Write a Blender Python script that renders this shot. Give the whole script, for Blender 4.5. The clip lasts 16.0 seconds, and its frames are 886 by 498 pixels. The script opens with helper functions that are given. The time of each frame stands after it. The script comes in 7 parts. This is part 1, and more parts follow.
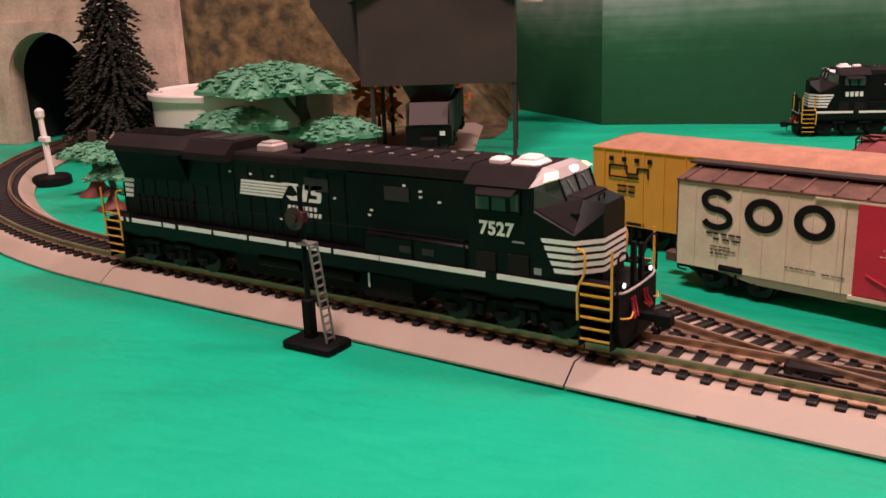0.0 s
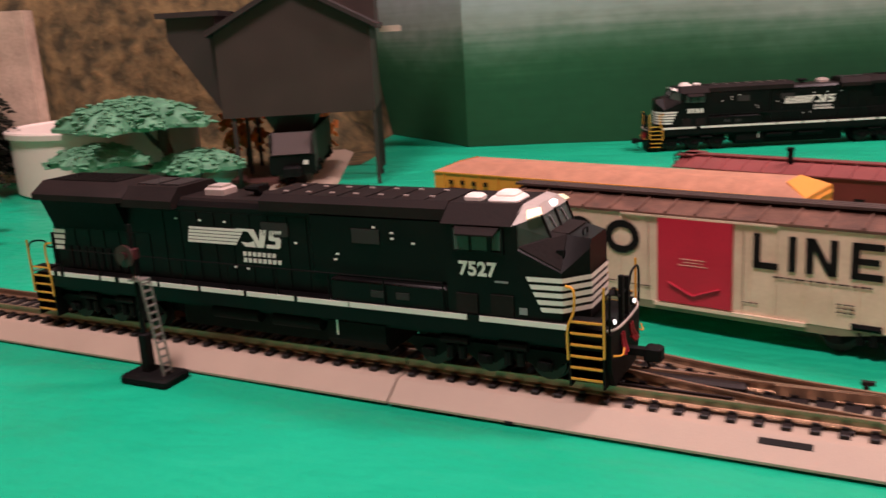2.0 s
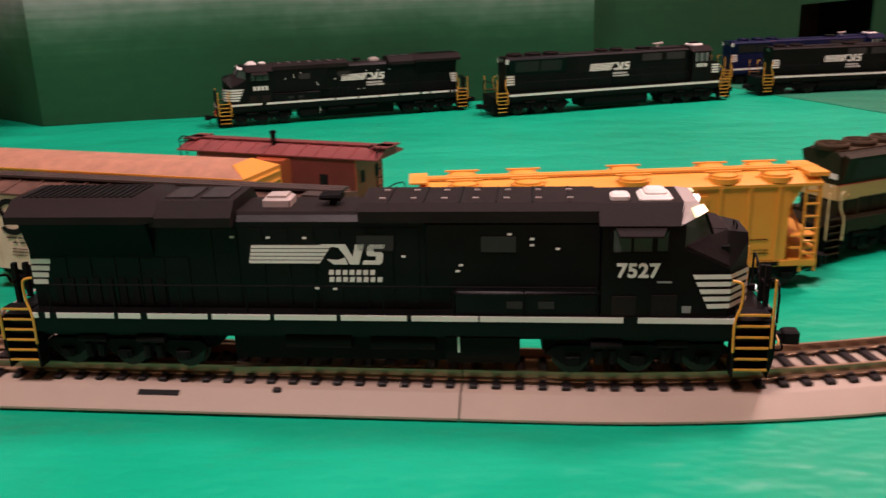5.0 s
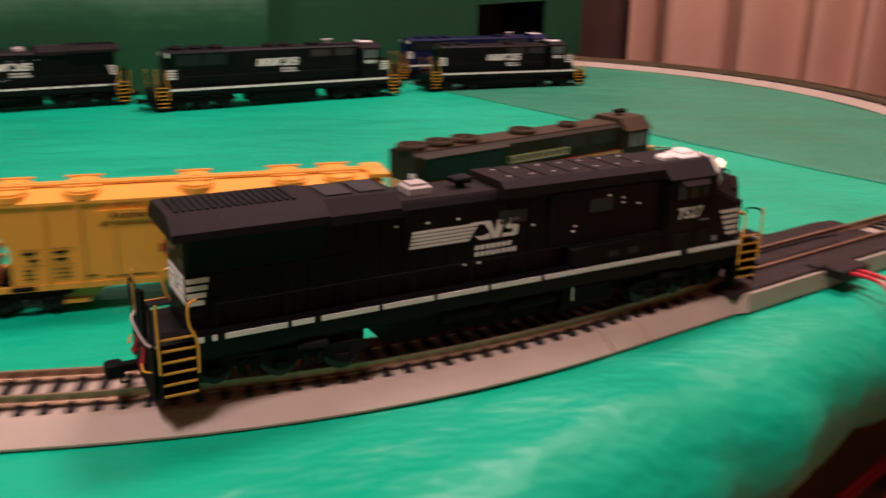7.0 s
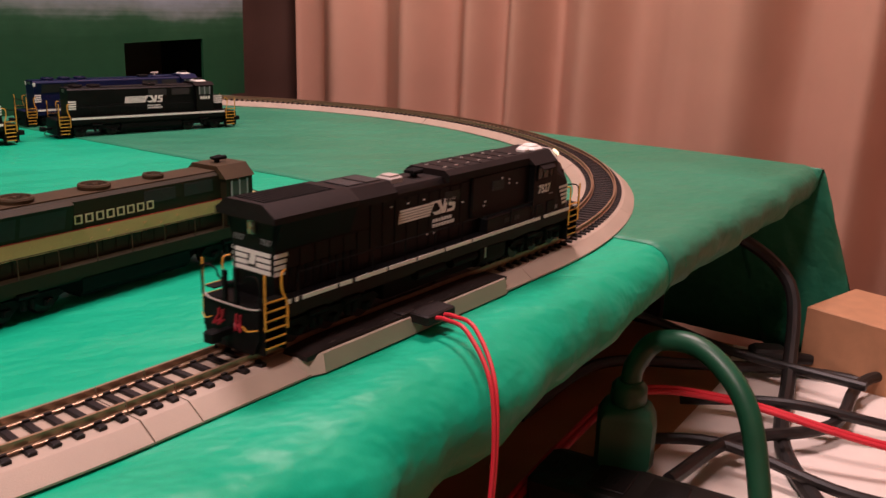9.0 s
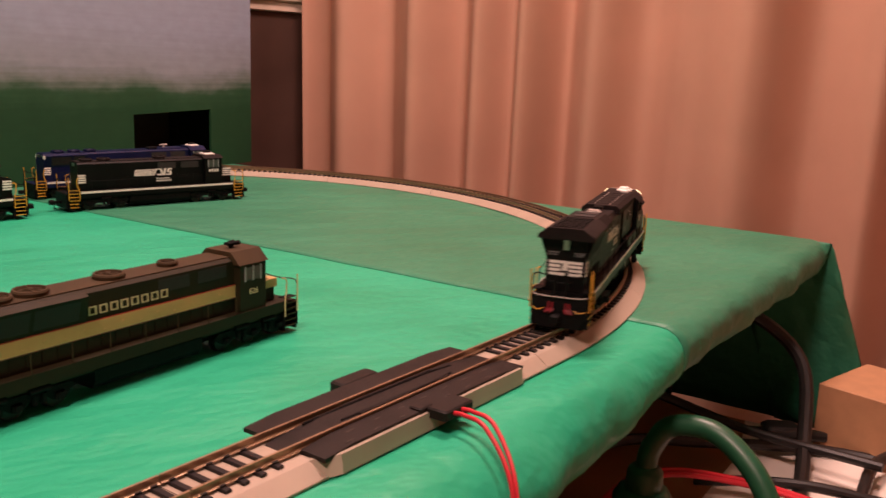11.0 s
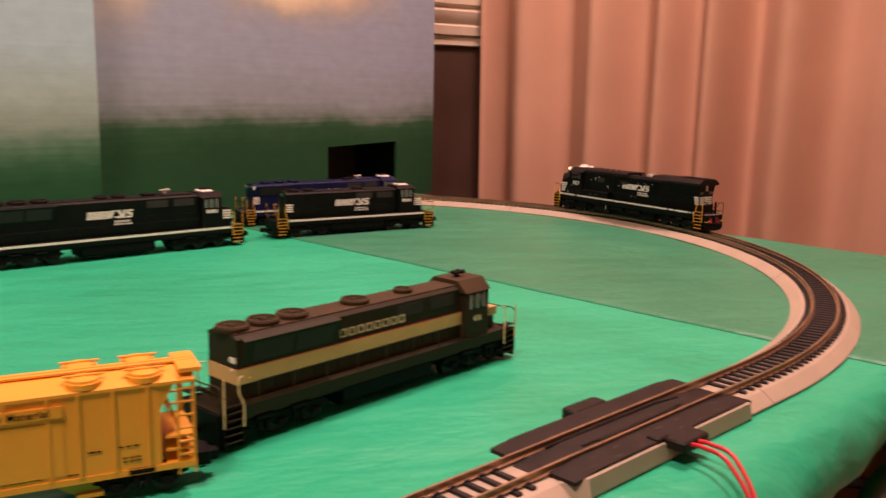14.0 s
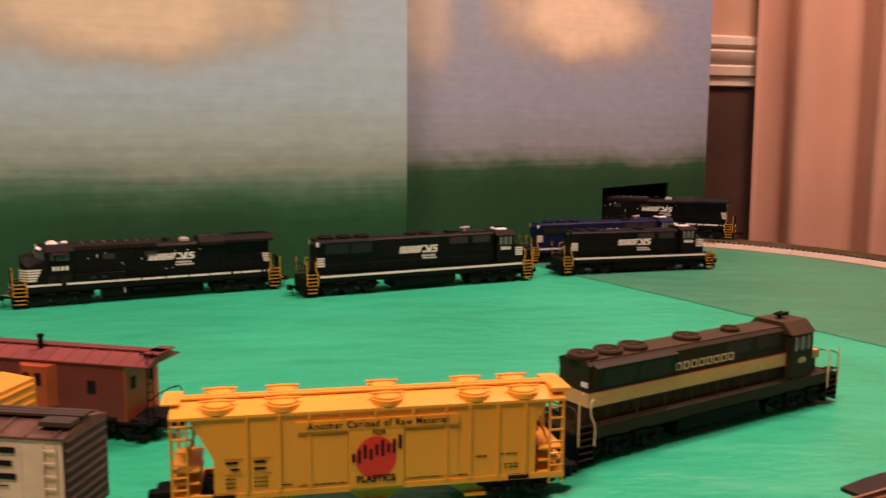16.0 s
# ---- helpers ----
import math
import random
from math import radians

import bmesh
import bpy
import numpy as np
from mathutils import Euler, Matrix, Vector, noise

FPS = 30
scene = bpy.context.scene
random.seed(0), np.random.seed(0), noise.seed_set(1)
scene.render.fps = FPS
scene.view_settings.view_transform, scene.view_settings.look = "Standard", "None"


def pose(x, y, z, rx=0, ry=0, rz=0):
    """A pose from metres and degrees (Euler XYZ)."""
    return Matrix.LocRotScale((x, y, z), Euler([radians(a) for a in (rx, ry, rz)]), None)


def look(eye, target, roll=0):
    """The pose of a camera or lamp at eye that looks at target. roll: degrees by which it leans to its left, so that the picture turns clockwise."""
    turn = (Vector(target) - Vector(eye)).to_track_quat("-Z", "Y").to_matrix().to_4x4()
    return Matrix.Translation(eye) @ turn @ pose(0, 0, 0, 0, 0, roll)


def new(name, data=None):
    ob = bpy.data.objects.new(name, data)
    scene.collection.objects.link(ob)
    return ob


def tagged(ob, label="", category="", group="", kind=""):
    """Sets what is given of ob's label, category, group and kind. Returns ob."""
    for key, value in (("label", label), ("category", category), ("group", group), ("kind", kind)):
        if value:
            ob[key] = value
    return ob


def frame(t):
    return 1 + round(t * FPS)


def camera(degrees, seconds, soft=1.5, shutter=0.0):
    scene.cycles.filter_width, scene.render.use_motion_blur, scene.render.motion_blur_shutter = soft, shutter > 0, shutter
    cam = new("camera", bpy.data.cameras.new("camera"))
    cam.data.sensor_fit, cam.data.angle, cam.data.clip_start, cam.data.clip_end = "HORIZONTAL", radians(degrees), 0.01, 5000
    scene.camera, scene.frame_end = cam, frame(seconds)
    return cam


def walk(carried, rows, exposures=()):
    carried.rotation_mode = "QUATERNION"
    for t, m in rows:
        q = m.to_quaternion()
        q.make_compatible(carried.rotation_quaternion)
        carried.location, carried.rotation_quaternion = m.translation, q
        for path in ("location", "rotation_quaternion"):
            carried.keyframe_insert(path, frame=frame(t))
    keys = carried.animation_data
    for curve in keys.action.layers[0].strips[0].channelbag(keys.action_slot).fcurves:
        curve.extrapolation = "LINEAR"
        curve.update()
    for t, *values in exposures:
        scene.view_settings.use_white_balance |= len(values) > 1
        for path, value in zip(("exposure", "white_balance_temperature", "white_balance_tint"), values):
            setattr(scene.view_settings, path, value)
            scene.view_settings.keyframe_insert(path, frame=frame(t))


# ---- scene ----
cam = camera(53.27, 16.0, shutter=0.5)
PATH = [
    (0, (0.1169, -0.2365, 0.1196), (-0.9719, 1.3561, -0.4079), -2.23),
    (0.5, (0.1187, -0.2361, 0.1224), (-0.9631, 1.3688, -0.3813), -2.39),
    (1, (0.1251, -0.2344, 0.1195), (-0.9265, 1.3865, -0.3972), -2.79),
    (1.5, (0.1314, -0.2344, 0.1214), (-0.8674, 1.4215, -0.3889), -2.67),
    (2, (0.1492, -0.2362, 0.1237), (-0.7541, 1.4797, -0.3661), -3.42),
    (2.5, (0.1677, -0.2387, 0.1255), (-0.5654, 1.5468, -0.3987), -1.94),
    (3, (0.1916, -0.2472, 0.1373), (-0.4279, 1.5867, -0.3655), -2.13),
    (3.5, (0.2051, -0.2523, 0.1404), (-0.3174, 1.6078, -0.3762), -1.56),
    (4, (0.2179, -0.2528, 0.1378), (-0.2123, 1.6173, -0.4255), -1.24),
    (4.2, (0.2235, -0.2502, 0.1347), (-0.1695, 1.6250, -0.4388), -1.29),
    (6.3, (0.2929, -0.2604, 0.1444), (0.3110, 1.6431, -0.4690), -0.32),
    (6.5, (0.2950, -0.2609, 0.1428), (0.3449, 1.6443, -0.4638), 0.33),
    (7, (0.3344, -0.2508, 0.1432), (0.6615, 1.6214, -0.4795), 1.16),
    (7.5, (0.3618, -0.2421, 0.1431), (0.9345, 1.5762, -0.4616), 1.94),
    (8, (0.3830, -0.2368, 0.1436), (1.0616, 1.5585, -0.4186), 1.31),
    (8.5, (0.4033, -0.2346, 0.1439), (1.2504, 1.4916, -0.4062), 1.70),
    (8.7, (0.4080, -0.2353, 0.1443), (1.3097, 1.4650, -0.3995), 1.78),
    (10.8, (0.4093, -0.2304, 0.1554), (1.3658, 1.4747, -0.2666), 1.62),
    (11, (0.4039, -0.2255, 0.1589), (1.3373, 1.4974, -0.2419), 2.05),
    (11.5, (0.3992, -0.2139, 0.1529), (1.2919, 1.5283, -0.2564), 1.05),
    (12, (0.3971, -0.2123, 0.1537), (1.2675, 1.5418, -0.2535), 0.99),
    (12.5, (0.3938, -0.2109, 0.1555), (1.2368, 1.5572, -0.2483), 0.92),
    (13, (0.3854, -0.2059, 0.1559), (1.1714, 1.5889, -0.2452), 0.99),
    (13.5, (0.3808, -0.2186, 0.1604), (1.1170, 1.6044, -0.2067), 0.49),
    (14, (0.3600, -0.2248, 0.1631), (0.9831, 1.6433, -0.1861), 1.04),
    (14.5, (0.3401, -0.2346, 0.1659), (0.8360, 1.6785, -0.1409), 1.26),
    (15, (0.3317, -0.2377, 0.1659), (0.7493, 1.6944, -0.1382), 1.13),
    (15.5, (0.3146, -0.2432, 0.1657), (0.5602, 1.7203, -0.1253), 0.94),
    (16, (0.2969, -0.2527, 0.1679), (0.4058, 1.7261, -0.1019), 0.37),
]
LIGHTNESS = [(0, 0.15, 5950, 19), (2, 0.06, 5950, 19), (4, -0.05, 5900, 17), (6.3, -0.19, 5800, 14), (8.7, -0.17, 5850, 15), (10.8, -0.09, 7050, 25), (13, -0.06, 7100, 25), (14, 0.00, 7250, 24), (16, -0.08, 7200, 23)]
walk(cam, [(t, look(eye, target, roll)) for t, eye, target, roll in PATH], LIGHTNESS)

# ---- track plan: one centre line, s = 0 at the first joint ----
HALF, RAIL_Z, GAUGE = 0.0245, 0.0112, 0.0180
L_X, L_R = -0.24, 0.4800
L_C = (L_X, HALF + L_R)
A_R, A_X, A_H = 0.4287, 0.2595, radians(25.35)
B_C, B_R = (0.4745, 0.6197), 0.4858
A_END = (A_X + A_R * math.sin(A_H), HALF + A_R * (1 - math.cos(A_H)))
B_START = (B_C[0] + B_R * math.sin(A_H), B_C[1] - B_R * math.cos(A_H))
S_LEN = math.hypot(B_START[0] - A_END[0], B_START[1] - A_END[1])
S_HEAD = math.atan2(B_START[1] - A_END[1], B_START[0] - A_END[0])
S1 = A_X
S2 = S1 + A_R * A_H
S3 = S2 + S_LEN


def track(s):
    """Place and heading of the centre line at s."""
    if s < L_X:
        a = (L_X - s) / L_R
        return L_C[0] - L_R * math.sin(a), L_C[1] - L_R * math.cos(a), -a
    if s < S1:
        return s, HALF, 0.0
    if s < S2:
        a = (s - S1) / A_R
        return A_X + A_R * math.sin(a), HALF + A_R * (1 - math.cos(a)), a
    if s < S3:
        d = s - S2
        return A_END[0] + d * math.cos(S_HEAD), A_END[1] + d * math.sin(S_HEAD), S_HEAD
    a = A_H + (s - S3) / B_R
    return B_C[0] + B_R * math.sin(a), B_C[1] - B_R * math.cos(a), a


BOGIE = 0.085


def train_pose(s):
    """Where a long engine stands whose two trucks follow the centre line."""
    x0, y0, h0 = track(s - BOGIE)
    x1, y1, h1 = track(s + BOGIE)
    head = math.atan2(y1 - y0, x1 - x0)
    return (x0 + x1) / 2, (y0 + y1) / 2, head, h0 - head, h1 - head

# ---- world and lights ----
world = bpy.data.worlds.new("room_air")
scene.world = world
world.use_nodes = True
world.node_tree.nodes["Background"].inputs[0].default_value = (1.0, 0.70, 0.58, 1)
world.node_tree.nodes["Background"].inputs[1].default_value = 0.22


def room_lamp(name, place, size, power, color):
    data = bpy.data.lights.new(name, "AREA")
    data.shape, data.size, data.energy, data.color = "DISK", size, power, color
    ob = new(name, data)
    ob.matrix_basis = pose(*place)
    return ob


room_lamp("assumed_ceiling_light", (-0.06, -0.38, 1.46), 0.36, 26.5, (1.0, 0.69, 0.61))
# added second lamp, source not known: brightens the far side and curtain
room_lamp("assumed_ceiling_light", (0.85, 0.60, 1.46), 0.36, 28.5, (1.0, 0.69, 0.61))
scene.view_settings.exposure = 0.0

# ---- materials ----
MATS = {}


def mat(name, color, rough=0.5, metal=0.0, var=0.15, scale=60.0, bump=0.1, fine=900.0, spec=0.5, tint=None, emit=None, power=0.0):
    """A surface with two scales of variation and a fine relief."""
    if name in MATS:
        return MATS[name]
    m = bpy.data.materials.new(name)
    m.use_nodes = True
    nt = m.node_tree
    N, L = nt.nodes, nt.links
    p = N["Principled BSDF"]
    co = N.new("ShaderNodeTexCoord")
    n1, n2 = N.new("ShaderNodeTexNoise"), N.new("ShaderNodeTexNoise")
    for n, sc in ((n1, scale), (n2, fine)):
        n.inputs["Scale"].default_value = sc
        n.inputs["Detail"].default_value = 4
        L.new(co.outputs["Object"], n.inputs["Vector"])
    mixn = N.new("ShaderNodeMath")
    mixn.operation = "MULTIPLY_ADD"
    L.new(n2.outputs["Fac"], mixn.inputs[0])
    mixn.inputs[1].default_value = 0.4
    L.new(n1.outputs["Fac"], mixn.inputs[2])
    ramp = N.new("ShaderNodeValToRGB")
    c2 = tint or tuple(min(1, c * (1 + var)) for c in color)
    ramp.color_ramp.elements[0].position, ramp.color_ramp.elements[1].position = 0.45, 0.95
    ramp.color_ramp.elements[0].color = (*[c * (1 - var) for c in color], 1)
    ramp.color_ramp.elements[1].color = (*c2, 1)
    L.new(mixn.outputs[0], ramp.inputs[0])
    L.new(ramp.outputs[0], p.inputs["Base Color"])
    p.inputs["Roughness"].default_value, p.inputs["Metallic"].default_value = rough, metal
    p.inputs["Specular IOR Level"].default_value = spec
    rr = N.new("ShaderNodeMath")
    rr.operation = "MULTIPLY_ADD"
    L.new(n1.outputs["Fac"], rr.inputs[0])
    rr.inputs[1].default_value, rr.inputs[2].default_value = 0.2, max(0.02, rough - 0.1)
    L.new(rr.outputs[0], p.inputs["Roughness"])
    if bump:
        b = N.new("ShaderNodeBump")
        b.inputs["Strength"].default_value, b.inputs["Distance"].default_value = bump, 0.0006
        L.new(n2.outputs["Fac"], b.inputs["Height"])
        L.new(b.outputs[0], p.inputs["Normal"])
    if emit:
        p.inputs["Emission Color"].default_value = (*emit, 1)
        p.inputs["Emission Strength"].default_value = power
    MATS[name] = m
    return m


def glass(name, color, rough=0.05):
    m = bpy.data.materials.new(name)
    m.use_nodes = True
    p = m.node_tree.nodes["Principled BSDF"]
    p.inputs["Base Color"].default_value = (*color, 1)
    p.inputs["Roughness"].default_value, p.inputs["Transmission Weight"].default_value = rough, 0.85
    p.inputs["IOR"].default_value = 1.3
    MATS[name] = m
    return m


BLACK = mat("black_engine_paint", (0.0030, 0.0032, 0.0036), 0.40, var=0.3, bump=0.05, tint=(0.0055, 0.0052, 0.0050), spec=0.16)
# engine black browned for warm light on the tops; access doors share it
ROOFBLK = mat("top_lit_black_roof", (0.012, 0.0085, 0.0078), 0.68, var=0.3, bump=0.15, spec=0.16)
UNDER = mat("black_running_gear", (0.005, 0.005, 0.005), 0.65, var=0.3, spec=0.12)
WHITE = mat("white_decal", (0.78, 0.76, 0.70), 0.45, var=0.05, bump=0.02)
YELLOWRAIL = mat("yellow_handrail_paint", (0.72, 0.36, 0.04), 0.4, var=0.1)
CHROME = mat("bright_metal", (0.6, 0.58, 0.55), 0.3, 1.0)
STEEL = mat("rail_steel", (0.38, 0.26, 0.165), 0.36, 0.65, var=0.2, scale=40)
RED = mat("red_hose_paint", (0.6, 0.02, 0.03), 0.4)
TIE = mat("black_plastic_tie", (0.011, 0.009, 0.009), 0.5, var=0.2, spec=0.3)
BED = mat("grey_plastic_roadbed", (0.40, 0.325, 0.25), 0.55, var=0.08, scale=35, bump=0.25, fine=2500)
BLUE = mat("dark_blue_engine_paint", (0.0045, 0.008, 0.044), 0.42, var=0.2, spec=0.25)


# ---- mesh helpers ----
class Mesh:
    """Collects simple solids into one mesh."""

    def __init__(self):
        self.v, self.f = [], []

    def add(self, verts, faces):
        k = len(self.v)
        self.v += [tuple(p) for p in verts]
        self.f += [tuple(i + k for i in q) for q in faces]
        return self

    def box(self, x0, x1, y0, y1, z0, z1, c=0.0):
        """A box; c cuts its edges at the top and its four upright corners."""
        if c <= 0:
            v = [(x, y, z) for z in (z0, z1) for x, y in ((x0, y0), (x1, y0), (x1, y1), (x0, y1))]
            return self.add(v, [(0, 3, 2, 1), (4, 5, 6, 7), (0, 1, 5, 4), (1, 2, 6, 5), (2, 3, 7, 6), (3, 0, 4, 7)])
        ring = [(x0 + c, y0), (x1 - c, y0), (x1, y0 + c), (x1, y1 - c), (x1 - c, y1), (x0 + c, y1), (x0, y1 - c), (x0, y0 + c)]
        mx, my = (x0 + x1) / 2, (y0 + y1) / 2
        ins = [(x - c * (1 if x > mx else -1), y - c * (1 if y > my else -1)) for x, y in ring]
        lv = [[(x, y, z0) for x, y in ring], [(x, y, z1 - c) for x, y in ring], [(x, y, z1) for x, y in ins]]
        return self.loft(lv)

    def loft(self, rings, closed=True, caps=True):
        n = len(rings[0])
        v = [p for r in rings for p in r]
        f = []
        for k in range(len(rings) - 1):
            for i in range(n if closed else n - 1):
                j = (i + 1) % n
                f.append((k * n + i, k * n + j, (k + 1) * n + j, (k + 1) * n + i))
        if caps:
            f.append(tuple(reversed(range(n))))
            f.append(tuple(range((len(rings) - 1) * n, len(rings) * n)))
        return self.add(v, f)

    def prism(self, prof, a0, a1, axis="x"):
        """A profile pushed along an axis: (y, z) along x, (x, z) along y, (x, y) along z."""
        put = {"x": lambda p, a: (a, p[0], p[1]), "y": lambda p, a: (p[0], a, p[1]), "z": lambda p, a: (p[0], p[1], a)}[axis]
        return self.loft([[put(p, a0) for p in prof], [put(p, a1) for p in prof]])

    def cyl(self, p0, p1, r0, r1=None, n=12, caps=True):
        r1 = r0 if r1 is None else r1
        a, b = Vector(p0), Vector(p1)
        d = (b - a).normalized()
        u = d.orthogonal().normalized()
        w = d.cross(u)
        rings = [[tuple(c + u * (r * math.cos(2 * math.pi * i / n)) + w * (r * math.sin(2 * math.pi * i / n))) for i in range(n)] for c, r in ((a, r0), (b, r1))]
        return self.loft(rings, caps=caps)

    def tube(self, pts, r, n=6):
        pts = [Vector(p) for p in pts]
        rings, u = [], None
        for i, p in enumerate(pts):
            d = (pts[min(i + 1, len(pts) - 1)] - pts[max(i - 1, 0)]).normalized()
            u = d.orthogonal().normalized() if u is None else (u - d * u.dot(d)).normalized()
            w = d.cross(u)
            rings.append([tuple(p + u * (r * math.cos(2 * math.pi * k / n)) + w * (r * math.sin(2 * math.pi * k / n))) for k in range(n)])
        return self.loft(rings)

    def turned(self, prof, at=(0, 0, 0), n=24):
        """A turned solid from (radius, height) pairs."""
        return self.loft([[(at[0] + r * math.cos(2 * math.pi * i / n), at[1] + r * math.sin(2 * math.pi * i / n), at[2] + z) for i in range(n)] for r, z in prof])

    def moved(self, m):
        self.v = [tuple(m @ Vector(p)) for p in self.v]
        return self

    def data(self, name, material, smooth=False):
        me = bpy.data.meshes.new(name)
        me.from_pydata(self.v, [], self.f)
        bm = bmesh.new()
        bm.from_mesh(me)
        bmesh.ops.recalc_face_normals(bm, faces=bm.faces)
        bm.to_mesh(me)
        bm.free()
        if smooth:
            me.shade_smooth()
            me.set_sharp_from_angle(angle=radians(35))
        me.materials.append(material)
        return me


def part(name, shape, material, parent, label="", smooth=True):
    """One mesh object under a thing or a part."""
    ob = new(name, shape.data(name, material, smooth) if isinstance(shape, Mesh) else shape)
    ob.parent = parent
    return tagged(ob, label)


def thing(name, label, category, m, group="", kind=""):
    ob = new(name)
    ob.empty_display_size = 0.01
    ob.matrix_basis = m
    return tagged(ob, label, category, group, kind)


def single(name, shape, material, label, category, m=None, group="", kind="", smooth=True):
    ob = new(name, shape.data(name, material, smooth))
    if m is not None:
        ob.matrix_basis = m
    return tagged(ob, label, category, group, kind)

# ---- table, cloths and room ----
T_D = 27.0
T_A = radians(T_D)
T_O = Vector((0.5228, 0.0544, 0.0))
T_U, T_V = Vector((math.cos(T_A), math.sin(T_A), 0)), Vector((-math.sin(T_A), math.cos(T_A), 0))
U_END, V_BACK, SEAM = 0.718, 1.05, 0.302
FLOOR_Z, CEIL_Z = -0.74, 1.70


def cloth_mat(name, color, tint):
    m = mat(name, color, 0.44, var=0.06, scale=7, bump=0, tint=tint, spec=0.3)
    nt = m.node_tree
    N, L = nt.nodes, nt.links
    co, w = N.new("ShaderNodeTexCoord"), N.new("ShaderNodeTexNoise")
    stretch = N.new("ShaderNodeMapping")
    stretch.inputs["Scale"].default_value = (10.0, 17.0, 14.0)
    stretch.inputs["Rotation"].default_value = (0, 0, radians(-12))
    w.inputs["Scale"].default_value, w.inputs["Detail"].default_value = 1.0, 4
    L.new(co.outputs["Object"], stretch.inputs[0])
    L.new(stretch.outputs[0], w.inputs["Vector"])
    b = N.new("ShaderNodeBump")
    b.inputs["Strength"].default_value, b.inputs["Distance"].default_value = 1.0, 0.012
    L.new(w.outputs["Fac"], b.inputs["Height"])
    L.new(b.outputs[0], N["Principled BSDF"].inputs["Normal"])
    return m


CLOTH = cloth_mat("green_plastic_cloth", (0.005, 0.38, 0.20), (0.009, 0.44, 0.245))
CLOTH2 = cloth_mat("dull_green_plastic_cloth", (0.030, 0.215, 0.120), (0.040, 0.25, 0.145))


def over_edge(s, r, flare=0.10):
    """How far out and down a sheet lies that runs s past an edge of radius r, then hangs."""
    if s <= 0:
        return s, 0.0
    a = s / r
    if a < 1.35:
        return r * math.sin(a), r * (1 - math.cos(a))
    k = s - 1.35 * r
    return r * math.sin(1.35) + k * flare, r * (1 - math.cos(1.35)) + k * 0.99


def tuck_edge(s, r):
    """The same for an edge where the sheet is rolled round and tucked under the table."""
    if s <= 0:
        return s, 0.0
    a = min(s / r, 2.5)
    k = s - a * r
    return r * math.sin(a) - k * 0.8, r * (1 - math.cos(a)) + k * 0.6


def cloth(name, u0, u1, right, material, lift, label, hang=0.235):
    us = [x for x in np.arange(u0, u1 - 0.004, 0.012) if x > -0.45 or round((x - u0) / 0.012) % 4 == 0] + [u1]
    if right:
        us += list(u1 + np.arange(0.008, 0.06, 0.008)) + list(u1 + np.arange(0.06, hang, 0.02))
    vs = [-x for x in np.arange(0.17, 0.0, -0.0075)] + list(np.arange(0, V_BACK, 0.03))
    v, f = [], []
    for b in vs:
        for a in us:
            roll = 0.018 + 0.009 * max(0.0, min(1.0, (0.36 - a) / 0.30)) + 0.012 * max(0.0, min(1.0, (0.1 - a) / 0.2))
            hb, db = tuck_edge(-b, roll)
            ha, da = over_edge(a - u1, 0.008, 0.14) if right else (a - u1, 0.0)
            x, y = u1 + ha, -hb
            drop = da if da > 0.0 else db
            if da > 0:
                y = -min(hb, 0.018) - 0.30 * da * max(0.0, min(1.0, (0.10 - b) / 0.10)) if b < 0.1 else y
            w = noise.noise(Vector((a * 4.2, b * 2.0, 3.0)))
            w2 = noise.noise(Vector((a * 16, b * 5, 9.0)))
            out = min(drop / 0.03, 1) * (0.007 * w + 0.0045 * w2 + 0.005 * noise.noise(Vector((a * 30, b * 24, 6.0))) + 0.003 * noise.noise(Vector((a * 62 + b * 20, b * 40, 2.0))))
            if db > 0 and da <= 0:
                y -= out
            if da > 0:
                x += out
            z = -drop + lift + 0.0006 * noise.noise(Vector((a * 9, b * 14, 1.0)))
            n = lift * min(drop / 0.02, 1)
            v.append(T_O + T_U * (x + n) + T_V * (y - n) + Vector((0, 0, z)))
    n = len(us)
    for j in range(len(vs) - 1):
        for i in range(n - 1):
            f.append((j * n + i, j * n + i + 1, (j + 1) * n + i + 1, (j + 1) * n + i))
    me = bpy.data.meshes.new(name)
    me.from_pydata([tuple(p) for p in v], [], f)
    me.shade_smooth()
    me.materials.append(material)
    ob = new(name, me)
    solid = ob.modifiers.new("thickness", "SOLIDIFY")
    solid.thickness, solid.offset = 0.0006, -1
    return tagged(ob, label, "tablecloth", kind="structure")


cloth("tablecloth", -1.75, SEAM + 0.03, False, CLOTH, -0.0004, "bright green plastic sheet draped over a table")
cloth("tablecloth", SEAM, U_END, True, CLOTH2, 0.0002, "dull green plastic sheet overlapping the bright one at the table end")

WOODB = mat("raw_table_wood", (0.16, 0.09, 0.05), 0.6, var=0.3, scale=12)
table = thing("layout_table", "plain wooden table hidden under green plastic sheets", "table", Matrix.Translation(T_O) @ pose(0, 0, 0, 0, 0, T_D))
part("tabletop", Mesh().box(-1.7, U_END - 0.004, 0.003, V_BACK, -0.034, -0.004), WOODB, table)
for lx in (-1.6, U_END - 0.1):
    for ly in (0.55, V_BACK - 0.08):
        part("leg", Mesh().box(lx - 0.025, lx + 0.025, ly - 0.025, ly + 0.025, -0.74, -0.034), WOODB, table)

# made-up dark panel: hides the lit curtain so the underside stays in shade
part("end_shade_panel", Mesh().box(0.689, 0.699, -0.30, V_BACK - 0.05, FLOOR_Z, -0.215).box(0.689, 0.699, 0.125, V_BACK - 0.05, -0.215, -0.034), mat("dark_shade_panel", (0.014, 0.010, 0.009), 0.8, var=0.3), table, "added dark panel that keeps the space under the table end black")

